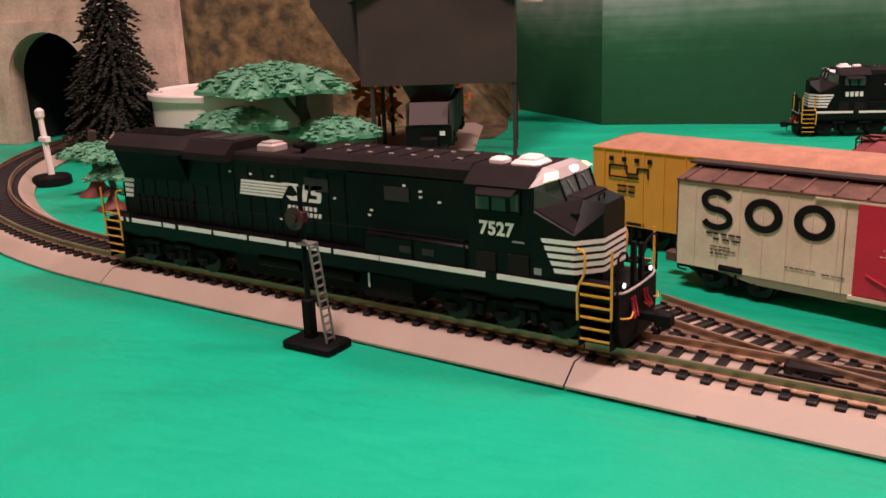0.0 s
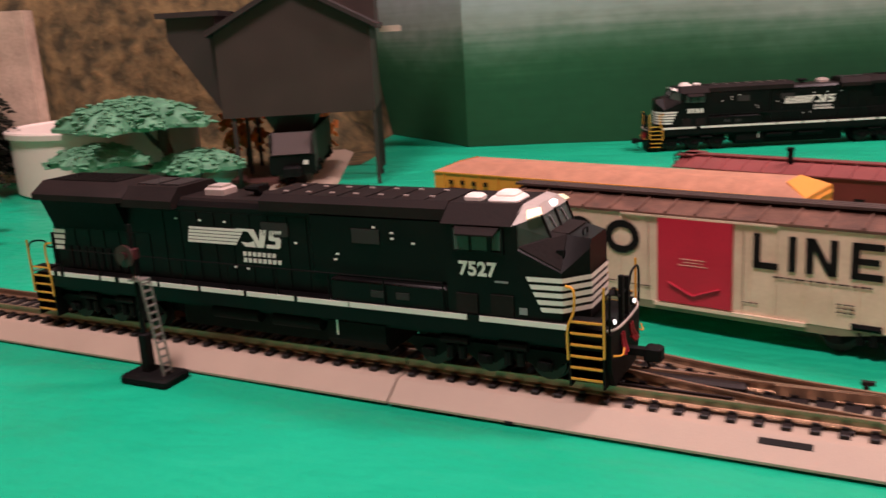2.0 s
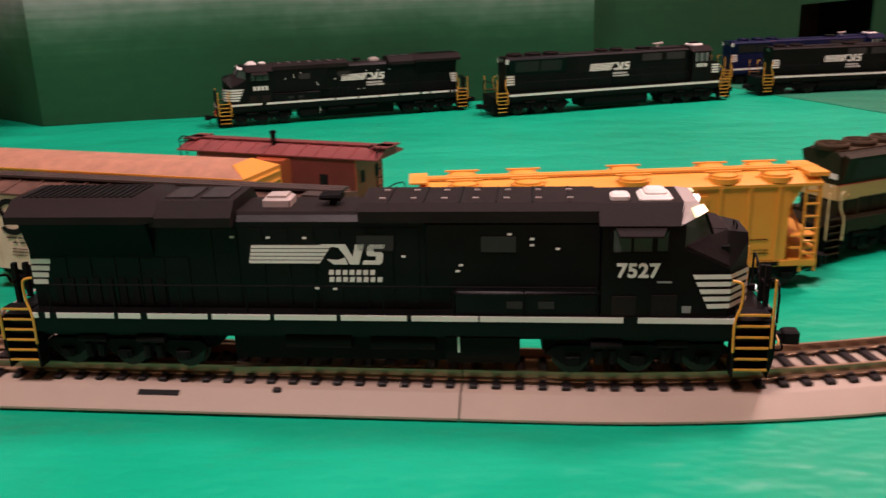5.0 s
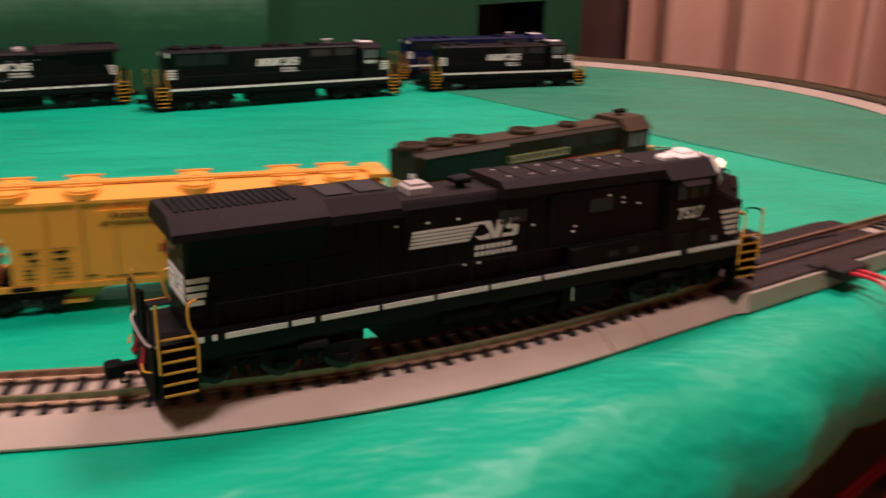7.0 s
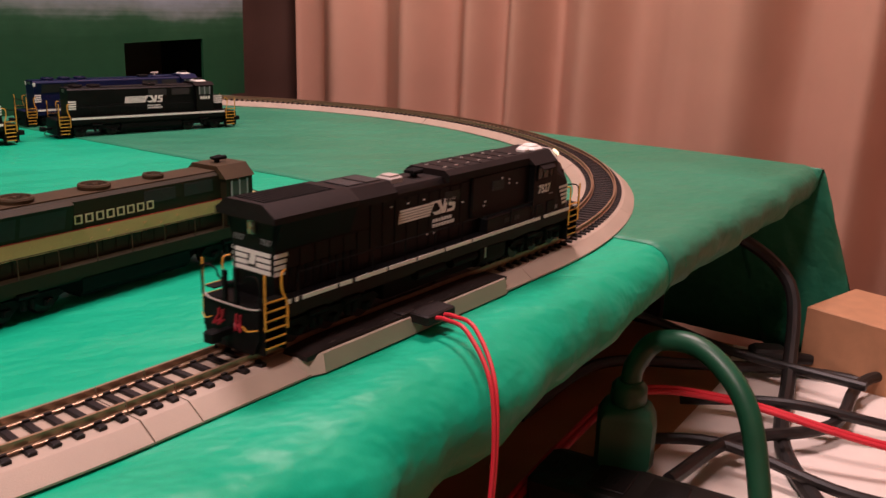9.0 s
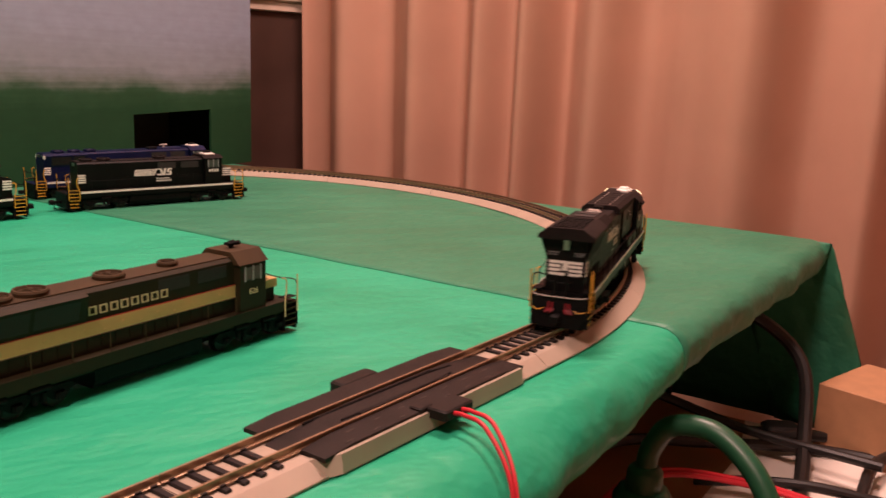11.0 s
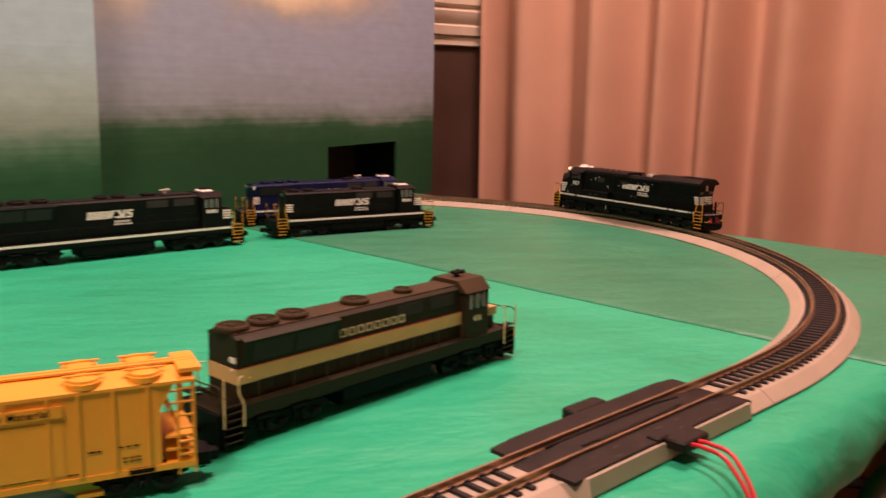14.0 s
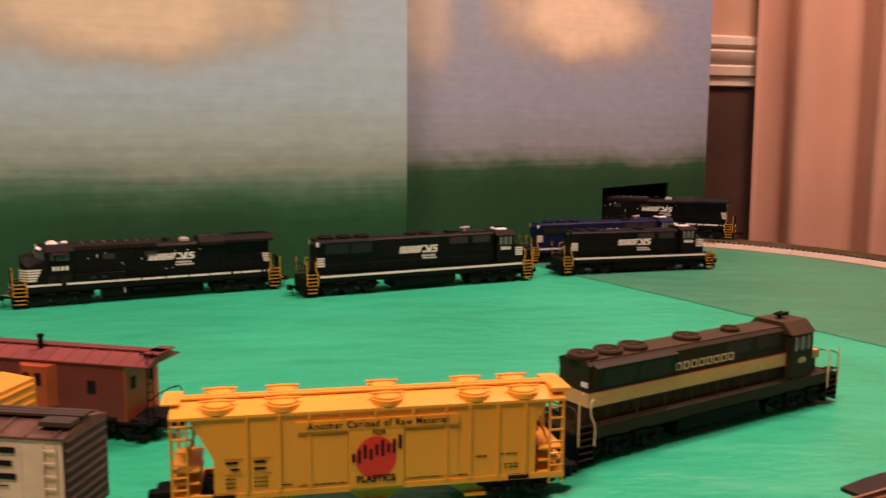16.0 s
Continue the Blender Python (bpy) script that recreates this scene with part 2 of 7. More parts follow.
# walls, floor, ceiling
WALLP = mat("tan_wall_paint", (0.50, 0.30, 0.20), 0.75, var=0.05, scale=6, bump=0.15)
WAINS = mat("dark_brown_wainscot", (0.075, 0.038, 0.028), 0.5, var=0.2, scale=10)
TRIMW = mat("cream_moulding_paint", (0.72, 0.58, 0.46), 0.4, var=0.04)
CEIL = mat("white_ceiling_paint", (0.78, 0.74, 0.68), 0.8, var=0.04, scale=5)
FLOORM = mat("brown_carpet", (0.07, 0.045, 0.032), 0.9, var=0.3, scale=30, bump=0.4)
WM = Matrix.Translation((0.895, 1.335, -0.009)) @ pose(0, 0, 0, 0, 0, 15)
single("wall_north", Mesh().box(-2.6, 2.4, 0, 0.1, 0.258, CEIL_Z), WALLP, "tan painted wall above the moulding", "wall", WM, kind="structure")
single("wainscot", Mesh().box(-2.6, 2.4, 0.001, 0.1, FLOOR_Z, 0.258), WAINS, "dark brown panelled lower wall", "wall", WM, kind="structure")
prof = [(0, 0.255), (-0.006, 0.257), (-0.006, 0.272), (-0.012, 0.275), (-0.014, 0.290), (-0.010, 0.294), (-0.014, 0.298), (-0.018, 0.316), (-0.012, 0.322), (-0.02, 0.328), (-0.02, 0.340), (0, 0.346)]
single("trim", Mesh().prism(prof, -2.6, 2.4), TRIMW, "cream moulding with three ribs along the wall", "moulding", WM, kind="structure")
# unseen walls and ceiling close the room so that light bounces back as fill
for nm, a in (("wall_south", (-2.4, 2.6, -1.9, -1.8)), ("wall_west", (-2.5, -2.4, -1.9, 2.2)), ("wall_east", (2.6, 2.7, -1.9, 2.2))):
    single(nm, Mesh().box(a[0], a[1], a[2], a[3], FLOOR_Z, CEIL_Z), WALLP, "unseen tan room wall, added to bounce light", "wall", kind="structure")
single("floor", Mesh().box(-2.5, 2.7, -1.9, 2.3, FLOOR_Z - 0.05, FLOOR_Z), FLOORM, "brown carpeted floor under the table", "floor", kind="structure")
single("ceiling", Mesh().box(-2.5, 2.7, -1.9, 2.3, CEIL_Z, CEIL_Z + 0.05), CEIL, "unseen white ceiling, added to bounce light", "ceiling", kind="structure")

# curtain
CURT = mat("tan_curtain_fabric", (0.56, 0.31, 0.215), 0.8, var=0.07, scale=9, bump=0.35, fine=1800)


def curtain():
    p0, p1 = Vector((0.9265, 1.295, 0)), Vector((1.62, -0.03, 0))
    d = (p1 - p0).normalized()
    nrm = Vector((-d.y, d.x, 0))
    n, v, f = 330, [], []
    zs = [FLOOR_Z + 0.02, -0.3, 0.0, 0.3, 0.6, 0.9, 1.2, 1.6]
    for i in range(n + 1):
        u = i / n * (p1 - p0).length
        for z in zs:
            ph = u * 47 + 5.0 * noise.noise(Vector((u * 2.6, 0.0, 4.0)))
            amp = 0.034 + 0.018 * noise.noise(Vector((u * 3.3, 7.0, z * 0.3)))
            w = amp * math.sin(ph + 0.35 * math.sin(ph)) + 0.012 * math.sin(ph * 0.43 + 1.2) + 0.006 * noise.noise(Vector((u * 19, 3.0, z * 0.5))) + 0.0012 * noise.noise(Vector((u * 55, 5.0, z)))
            sway = 0.012 * noise.noise(Vector((u * 2, z * 0.8, 2.0)))
            p = p0 + d * (u + sway) + nrm * w
            v.append((p.x, p.y, z))
    k = len(zs)
    for i in range(n):
        for j in range(k - 1):
            f.append((i * k + j, (i + 1) * k + j, (i + 1) * k + j + 1, i * k + j + 1))
    me = bpy.data.meshes.new("curtain")
    me.from_pydata(v, [], f)
    me.shade_smooth()
    me.materials.append(CURT)
    ob = new("curtain", me)
    s = ob.modifiers.new("thickness", "SOLIDIFY")
    s.thickness = 0.002
    return tagged(ob, "tan fabric curtain hanging in soft vertical folds", "curtain")


curtain()


# painted backdrop boards
def backdrop_mat(name, seed, stops, clouds):
    """Sprayed card: colours by height (stops) and soft clouds (x, z, half width, half height, strength)."""
    m = bpy.data.materials.new(name)
    m.use_nodes = True
    N, L = m.node_tree.nodes, m.node_tree.links
    p = N["Principled BSDF"]
    p.inputs["Roughness"].default_value = 0.62
    p.inputs["Specular IOR Level"].default_value = 0.25
    co, sep = N.new("ShaderNodeTexCoord"), N.new("ShaderNodeSeparateXYZ")
    L.new(co.outputs["Object"], sep.inputs[0])

    def soft_noise(scale, detail, stretch=(1, 1, 1), w=0.0):
        mp, n = N.new("ShaderNodeMapping"), N.new("ShaderNodeTexNoise")
        mp.inputs["Scale"].default_value = stretch
        n.noise_dimensions = "4D"
        n.inputs["W"].default_value = seed + w
        n.inputs["Scale"].default_value, n.inputs["Detail"].default_value = scale, detail
        L.new(co.outputs["Object"], mp.inputs[0])
        L.new(mp.outputs[0], n.inputs["Vector"])
        return n.outputs["Fac"]

    def muladd(a, k, b):
        n = N.new("ShaderNodeMath")
        n.operation = "MULTIPLY_ADD"
        L.new(a, n.inputs[0])
        n.inputs[1].default_value = k
        if isinstance(b, float):
            n.inputs[2].default_value = b
        else:
            L.new(b, n.inputs[2])
        return n.outputs[0]

    blot, strokes = soft_noise(7, 3, w=1.0), soft_noise(1.0, 2, (5, 5, 190), 2.0)
    speckle = soft_noise(48, 4, (1, 1, 1.6), 4.0)
    height = muladd(blot, 0.050, muladd(speckle, 0.014, muladd(strokes, 0.018, muladd(sep.outputs["Z"], 1.0, -0.037))))
    ramp = N.new("ShaderNodeValToRGB")
    e = ramp.color_ramp.elements
    e[0].position, e[0].color = stops[0][0], (*stops[0][1], 1)
    e[1].position, e[1].color = stops[-1][0], (*stops[-1][1], 1)
    for pos, c in stops[1:-1]:
        e.new(pos).color = (*c, 1)
    L.new(height, ramp.inputs[0])
    colour = ramp.outputs[0]
    ragged = soft_noise(14, 3, w=5.0)
    for cx, cz, rx, rz, strength in clouds:
        mp, ln = N.new("ShaderNodeMapping"), N.new("ShaderNodeVectorMath")
        mp.inputs["Location"].default_value = (-cx / rx, 0, -cz / rz)
        mp.inputs["Scale"].default_value = (1 / rx, 0, 1 / rz)
        ln.operation = "LENGTH"
        L.new(co.outputs["Object"], mp.inputs[0])
        L.new(mp.outputs[0], ln.inputs[0])
        d = muladd(ragged, 0.9, muladd(ln.outputs["Value"], 1.0, -0.45))
        for near, far, tone, k in ((1.15, 0.55, (0.46, 0.38, 0.25), 0.75), (0.85, 0.30, (0.74, 0.64, 0.48), 1.0)):
            f = N.new("ShaderNodeMapRange")
            f.interpolation_type = "SMOOTHSTEP"
            f.inputs["From Min"].default_value, f.inputs["From Max"].default_value = near, far
            f.inputs["To Max"].default_value = strength * k
            L.new(d, f.inputs["Value"])
            mix = N.new("ShaderNodeMix")
            mix.data_type = "RGBA"
            L.new(f.outputs[0], mix.inputs[0])
            L.new(colour, mix.inputs[6])
            mix.inputs[7].default_value = (*tone, 1)
            colour = mix.outputs[2]
    # uneven spray and dust over the whole card
    uneven = N.new("ShaderNodeMapRange")
    uneven.inputs["From Min"].default_value, uneven.inputs["From Max"].default_value = 0.30, 0.70
    uneven.inputs["To Min"].default_value, uneven.inputs["To Max"].default_value = 0.90, 1.11
    L.new(muladd(speckle, 0.55, muladd(strokes, 0.25, muladd(blot, 0.20, 0.0))), uneven.inputs["Value"])
    spray = N.new("ShaderNodeVectorMath")
    spray.operation = "SCALE"
    L.new(colour, spray.inputs[0])
    L.new(uneven.outputs[0], spray.inputs["Scale"])
    L.new(spray.outputs[0], p.inputs["Base Color"])
    # corrugated card flutes
    wv = N.new("ShaderNodeTexWave")
    wv.bands_direction = "Z"
    wv.inputs["Scale"].default_value, wv.inputs["Distortion"].default_value = 46, 1.5
    L.new(co.outputs["Object"], wv.inputs["Vector"])
    b = N.new("ShaderNodeBump")
    b.inputs["Strength"].default_value, b.inputs["Distance"].default_value = 0.014, 0.0012
    L.new(wv.outputs["Fac"], b.inputs["Height"])
    L.new(b.outputs[0], p.inputs["Normal"])
    return m


def board(name, a, b, height, material, label, hole=None):
    """An upright painted card from a to b, with an opening (from, to, height of its two ends)."""
    d = Vector((b[0] - a[0], b[1] - a[1], 0))
    ln = d.length
    me = Mesh()
    if hole is None:
        me.box(0, ln, 0, 0.004, 0, height)
    else:
        h0, h1, z0, z1 = hole
        outline = [(0, 0), (h0, 0), (h0, z0), (h1, z1), (h1, 0), (ln, 0), (ln, height), (0, height)]
        bm_v = [(x, y, z) for y in (0, 0.004) for x, z in outline]
        k = len(outline)
        faces = [(0, 1, 2, 7), (2, 3, 6, 7), (3, 4, 5, 6)]
        allf = faces + [tuple(reversed([i + k for i in q])) for q in faces] + [(i, (i + 1) % k, (i + 1) % k + k, i + k) for i in range(k)]
        me.add(bm_v, allf)
    ob = single(name, me, material, label, "backdrop", Matrix.Translation((a[0], a[1], 0)) @ pose(0, 0, 0, 0, 0, math.degrees(math.atan2(d.y, d.x))), kind="structure", smooth=False)
    return ob


# right sky is darker and bluer: the angled board's shade, put into its paint
SKY_L, SKY_R_SHADED = (0.385, 0.55, 0.65), (0.28, 0.34, 0.44)
WOODS_L = [(0.0, (0.012, 0.072, 0.029)), (0.07, (0.015, 0.092, 0.038)), (0.088, (0.024, 0.115, 0.05)), (0.108, (0.085, 0.20, 0.125)), (0.128, (0.25, 0.34, 0.29)), (0.160, (0.35, 0.47, 0.46)), (0.21, SKY_L)]
WOODS_R = [(0.0, (0.011, 0.062, 0.026)), (0.09, (0.013, 0.068, 0.029)), (0.116, (0.024, 0.090, 0.043)), (0.132, (0.16, 0.21, 0.20)), (0.150, (0.25, 0.30, 0.35)), (0.20, SKY_R_SHADED)]
board("backdrop", (-0.700, 0.880), (-0.250, 0.592), 0.52, backdrop_mat("painted_card_left", 1.0, WOODS_L, [(0.2, 0.30, 0.12, 0.05, 0.8)]), "painted cardboard backdrop, green below and sky above")
board("backdrop", (-0.250, 0.592), (0.311, 0.778), 0.52, backdrop_mat("painted_card_middle", 2.0, WOODS_L, [(0.29, 0.290, 0.23, 0.068, 0.95)]), "painted cardboard backdrop with hazy sky and pale clouds")
board("backdrop", (0.276, 0.833), (0.806, 1.177), 0.52, backdrop_mat("painted_card_right", 3.0, WOODS_R, [(0.345, 0.322, 0.19, 0.080, 0.9), (0.07, 0.310, 0.065, 0.10, 0.40)]), "painted cardboard backdrop with a tunnel opening cut through", hole=(0.393, 0.542, 0.082, 0.086))

# ---- track sections ----
def offset_rings(ss, prof, path=None):
    rings = []
    for s in ss:
        x, y, h = (path or track)(s)
        rings.append([(x - math.sin(h) * o, y + math.cos(h) * o, z) for o, z in prof])
    return rings


BED_PROF = [(-HALF, 0.0004), (-HALF, 0.0012), (-0.0172, 0.0062), (-0.0165, 0.0066), (0.0165, 0.0066), (0.0172, 0.0062), (HALF, 0.0012), (HALF, 0.0004)]


def rail_prof(o):
    w, hd, b, t = 0.0014, 0.00055, 0.0078, RAIL_Z
    return [(o - w, b), (o + w, b), (o + w, b + 0.0004), (o + 0.0003, b + 0.0009), (o + 0.0003, t - 0.0010), (o + hd, t - 0.0008), (o + hd, t), (o - hd, t), (o - hd, t - 0.0008), (o - 0.0003, t - 0.0010), (o - 0.0003, b + 0.0009), (o - w, b + 0.0004)]


TIE_MESH = Mesh().box(-0.0015, 0.0015, -0.0143, 0.0143, 0.0060, 0.0080, 0.0003)
for oy in (-0.0090, 0.0090):
    TIE_MESH.box(-0.0012, 0.0012, oy - 0.0024, oy - 0.0014, 0.0078, 0.0088)
    TIE_MESH.box(-0.0012, 0.0012, oy + 0.0014, oy + 0.0024, 0.0078, 0.0088)
TIE_DATA = TIE_MESH.data("tie", TIE)
TIE_STEP = 0.0077
SECTION = "grey roadbed track sections of the loop"


def lay_ties(parent, s0, s1, path=None, skip=None):
    n = max(1, round((s1 - s0) / TIE_STEP))
    for i in range(n):
        s = s0 + (i + 0.5) * (s1 - s0) / n
        if skip and skip(s):
            continue
        x, y, h = (path or track)(s)
        t = new("tie", TIE_DATA)
        t.parent = parent
        t.matrix_basis = pose(x, y, 0, 0, 0, math.degrees(h))


def section(s0, s1, label, ties=True):
    ob = thing("track_section", label, "model track", Matrix.Identity(4), SECTION)
    n = max(2, int((s1 - s0) / 0.012))
    ss = [s0 + 0.0003 + (s1 - s0 - 0.0006) * i / n for i in range(n + 1)]
    part("roadbed", Mesh().loft(offset_rings(ss, BED_PROF)), BED, ob, "moulded grey plastic roadbed with sloped shoulders")
    for o in (-GAUGE / 2, GAUGE / 2):
        part("rail", Mesh().loft(offset_rings(ss, rail_prof(o))), STEEL, ob, "brassy steel rail")
    if ties:
        lay_ties(ob, s0, s1)
    return ob


GREYT = "curved model railway track with black ties on grey roadbed"
cuts = [L_X - 0.2513 * k for k in (4, 3, 2, 1, 0)]
for a, b in zip(cuts, cuts[1:]):
    section(a, b, GREYT)
section(L_X, 0.0, "straight model railway track with black ties on grey roadbed")
section(0.2286, S2, GREYT)
section(S2, S2 + 0.020, "short straight track piece on grey roadbed")
rerail = section(S2 + 0.020, S3 - 0.020, "straight track section under a black rerailer crossing", ties=False)
step = 0.1795
s = S3 - 0.020
END_S = S3 + 1.42
while s < END_S:
    section(s, min(s + step, END_S), GREYT)
    s += step

# rerailer plate with its clip-on wire terminal
R0, R1 = S2 + 0.020, S3 - 0.020
mid = 0.5945
lay_ties(rerail, R0, mid - 0.083)
lay_ties(rerail, mid + 0.083, R1)
rx, ry, rh = track(mid)
RM = pose(rx, ry, 0, 0, 0, math.degrees(rh)) @ Matrix.Diagonal((0.935, 0.96, 1.0, 1.0))
PLATE = mat("black_plastic_plate", (0.014, 0.010, 0.009), 0.55, var=0.35, scale=90, bump=0.3, fine=1500, tint=(0.022, 0.016, 0.014), spec=0.2)
GRILLE2 = mat("worn_grey_plastic", (0.09, 0.07, 0.06), 0.6)
part("shoulder", Mesh().loft([[(-0.080, -0.0245, 0.0005), (-0.080, -0.0175, 0.0066), (-0.080, -0.0165, 0.0066), (-0.080, -0.0165, 0.0005)], [(-0.070, -0.0275, 0.0005), (-0.070, -0.0262, 0.0085), (-0.070, -0.0165, 0.0085), (-0.070, -0.0165, 0.0005)], [(0.076, -0.0275, 0.0005), (0.076, -0.0262, 0.0085), (0.076, -0.0165, 0.0085), (0.076, -0.0165, 0.0005)], [(0.083, -0.0245, 0.0005), (0.083, -0.0175, 0.0066), (0.083, -0.0165, 0.0066), (0.083, -0.0165, 0.0005)]]), BED, rerail).matrix_basis = RM
for sgn in (-1, 1):
    pl = Mesh().prism([(-0.078, 0.0085), (-0.060, 0.0098), (0.060, 0.0098), (0.080, 0.0085), (0.080, 0.0066), (-0.078, 0.0066)], sgn * 0.0103, sgn * 0.0245, "y")
    part("ramp_plate", pl, PLATE, rerail, "black ribbed rerailer ramp").matrix_basis = RM
mp = Mesh().loft([[(x, -0.0074, 0.0062), (x, 0.0074, 0.0062), (x, 0.0074, z), (x, -0.0074, z)] for x, z in ((-0.082, 0.0068), (-0.050, 0.0098), (0.050, 0.0098), (0.082, 0.0068))])
mp.box(-0.035, 0.035, -0.0066, -0.0056, 0.0098, 0.0106).box(-0.035, 0.035, 0.0056, 0.0066, 0.0098, 0.0106)
part("ramp_plate", mp, PLATE, rerail, "black rerailer ramp between the rails").matrix_basis = RM
for k in range(7):
    for y0, sh in ((-0.0222, 0.0), (-0.0150, 0.008)):
        x = -0.060 + k * 0.018 + sh
        part("rib", Mesh().box(x - 0.0022, x + 0.0022, y0, y0 + 0.0003, 0.0096, 0.00995), GRILLE2, rerail, smooth=False).matrix_basis = RM
part("guide_bar", Mesh().tube([(-0.046, -0.0045, 0.0098), (0.020, -0.0062, 0.0102), (0.040, -0.0040, 0.0098)], 0.0007, 6), UNDER, rerail, "thin black guide bar").matrix_basis = RM
part("guide_bar", Mesh().tube([(-0.060, 0.0060, 0.0096), (0.030, 0.0052, 0.0101), (0.050, 0.0030, 0.0098)], 0.0006, 6), UNDER, rerail, "thin black guide bar").matrix_basis = RM
part("far_box", Mesh().box(-0.012, 0.016, 0.0245, 0.0345, 0.0005, 0.0100, 0.001), PLATE, rerail, "black plastic switch box").matrix_basis = RM
term = thing("wire_terminal", "black plastic terminal plugged into the rerailer, two red wires", "track terminal", RM @ pose(0.002, -0.0315, 0.0047))
part("plug", Mesh().box(-0.011, 0.012, -0.0045, 0.0070, 0.0015, 0.0062, 0.0008).box(-0.016, -0.006, 0.0065, 0.0135, 0.0038, 0.0064, 0.0006), PLATE, term)
REDW = mat("red_wire_insulation", (0.62, 0.025, 0.04), 0.4, var=0.08)


def smooth_path(pts, n=10):
    """Points along a soft curve through a few places."""
    P = [Vector(p) for p in pts]
    P = [P[0] * 2 - P[1]] + P + [P[-1] * 2 - P[-2]]
    out = []
    for i in range(1, len(P) - 2):
        for k in range(n):
            t = k / n
            out.append(0.5 * ((2 * P[i]) + (P[i + 1] - P[i - 1]) * t + (2 * P[i - 1] - 5 * P[i] + 4 * P[i + 1] - P[i + 2]) * t * t + (3 * P[i] - P[i - 1] - 3 * P[i + 1] + P[i + 2]) * t ** 3))
    return out + [P[-2]]


for dx in (0.0, 0.0065):
    part("wire", Mesh().tube(smooth_path([(-0.004 + dx, -0.003, 0.0038), (-0.005 + dx, -0.011, 0.0048), (-0.009 + dx, -0.026, 0.003), (-0.017 + dx * 0.5, -0.045, -0.016), (-0.030 + dx * 0.3, -0.055, -0.056), (-0.045 + dx * 0.25, -0.056, -0.105), (-0.060 + dx * 0.25, -0.053, -0.160)]), 0.0011, 8), REDW, term, "red wire hanging over the table edge")

# turnout between the two joints
sw = thing("turnout", "remote model railway turnout with rails diverging into the layout", "model track", Matrix.Identity(4))
D_X, D_R = 0.192, 0.457


def branch(s):
    """The diverging line, from its points back to the first joint."""
    a = s / D_R
    return D_X - D_R * math.sin(a), HALF + D_R * (1 - math.cos(a)), math.pi - a


ssm = [0.0003 + 0.228 * i / 19 for i in range(20)]
part("roadbed", Mesh().loft(offset_rings(ssm, BED_PROF)), BED, sw, "moulded grey plastic roadbed with a notch and a slot")
ssb = [0.0 + 0.197 * i / 16 for i in range(17)]
BRANCH_BED = [(-0.0225, 0.0004), (-0.0225, 0.0012), (-0.0172, 0.0058), (-0.0165, 0.0062), (0.012, 0.0062), (0.012, 0.0004)]
part("roadbed", Mesh().loft(offset_rings(ssb, BRANCH_BED, branch)), BED, sw)
for o in (-GAUGE / 2, GAUGE / 2):
    part("rail", Mesh().loft(offset_rings(ssm, rail_prof(o))), STEEL, sw, "brassy steel stock rail")
    part("rail", Mesh().loft(offset_rings([0.012 + 0.185 * i / 16 for i in range(17)], rail_prof(o), branch)), STEEL, sw, "brassy steel diverging rail")
for y0, y1, x0, x1 in ((0.0135, 0.0178, 0.150, 0.215), (0.0315, 0.0348, 0.120, 0.200)):
    part("point_blade", Mesh().loft([[(x0, y0, 0.008), (x0, y0 + 0.0012, 0.008), (x0, y0 + 0.0012, 0.0112), (x0, y0, 0.0112)], [(x1, y1, 0.008), (x1, y1 + 0.0005, 0.008), (x1, y1 + 0.0005, 0.0112), (x1, y1, 0.0112)]]), STEEL, sw, "pointed switch blade")
part("frog", Mesh().box(0.060, 0.112, 0.0295, 0.0365, 0.0066, 0.0104, 0.001), PLATE, sw, "black plastic frog")
part("guard_rail", Mesh().box(0.06, 0.11, 0.0182, 0.0192, 0.008, 0.0111), PLATE, sw)
lay_ties(sw, 0.0, 0.2286)
lay_ties(sw, 0.045, 0.198, branch)
# flat black that stands for the shade inside holes; nothing is cut for notch and slot
HOLEM = mat("painted_recess_shade", (0.004, 0.004, 0.004), 0.9)
part("notch", Mesh().prism([(-0.0002, 0.0003), (-0.0002, 0.0010), (0.0012, 0.0020), (0.0012, 0.0003)], 0.0430, 0.0462), HOLEM, sw, "black patch for the shade of a notch in the roadbed edge", smooth=False)
part("slot", Mesh().prism([(0.0046, 0.0036), (0.0046, 0.00460), (0.0062, 0.00572), (0.0062, 0.0045)], 0.1190, 0.1335), HOLEM, sw, "long black patch for the shade of a slot in the roadbed slope", smooth=False)
part("throw_knob", Mesh().box(0.1655, 0.1685, 0.0062, 0.0085, 0.0045, 0.0068, 0.0004), PLATE, sw)
for k, s0 in enumerate((0.1785,)):
    part("far_knob", Mesh().cyl((0.145, 0.044, 0.003), (0.145, 0.044, 0.0105), 0.0010).box(0.1435, 0.1475, 0.0432, 0.0448, 0.0098, 0.0110), PLATE, sw)


# ---- engines ----
def text_mesh(body, size, material, spread=1.0, bold=0.0):
    cu = bpy.data.curves.new("lettering", "FONT")
    cu.body, cu.size, cu.align_x, cu.space_character = body, size, "CENTER", spread
    cu.offset = bold
    cu.extrude = 0.00008
    tmp = bpy.data.objects.new("lettering", cu)
    scene.collection.objects.link(tmp)
    me = bpy.data.meshes.new_from_object(tmp.evaluated_get(bpy.context.evaluated_depsgraph_get()))
    bpy.data.objects.remove(tmp)
    me.materials.clear()
    me.materials.append(material)
    return me


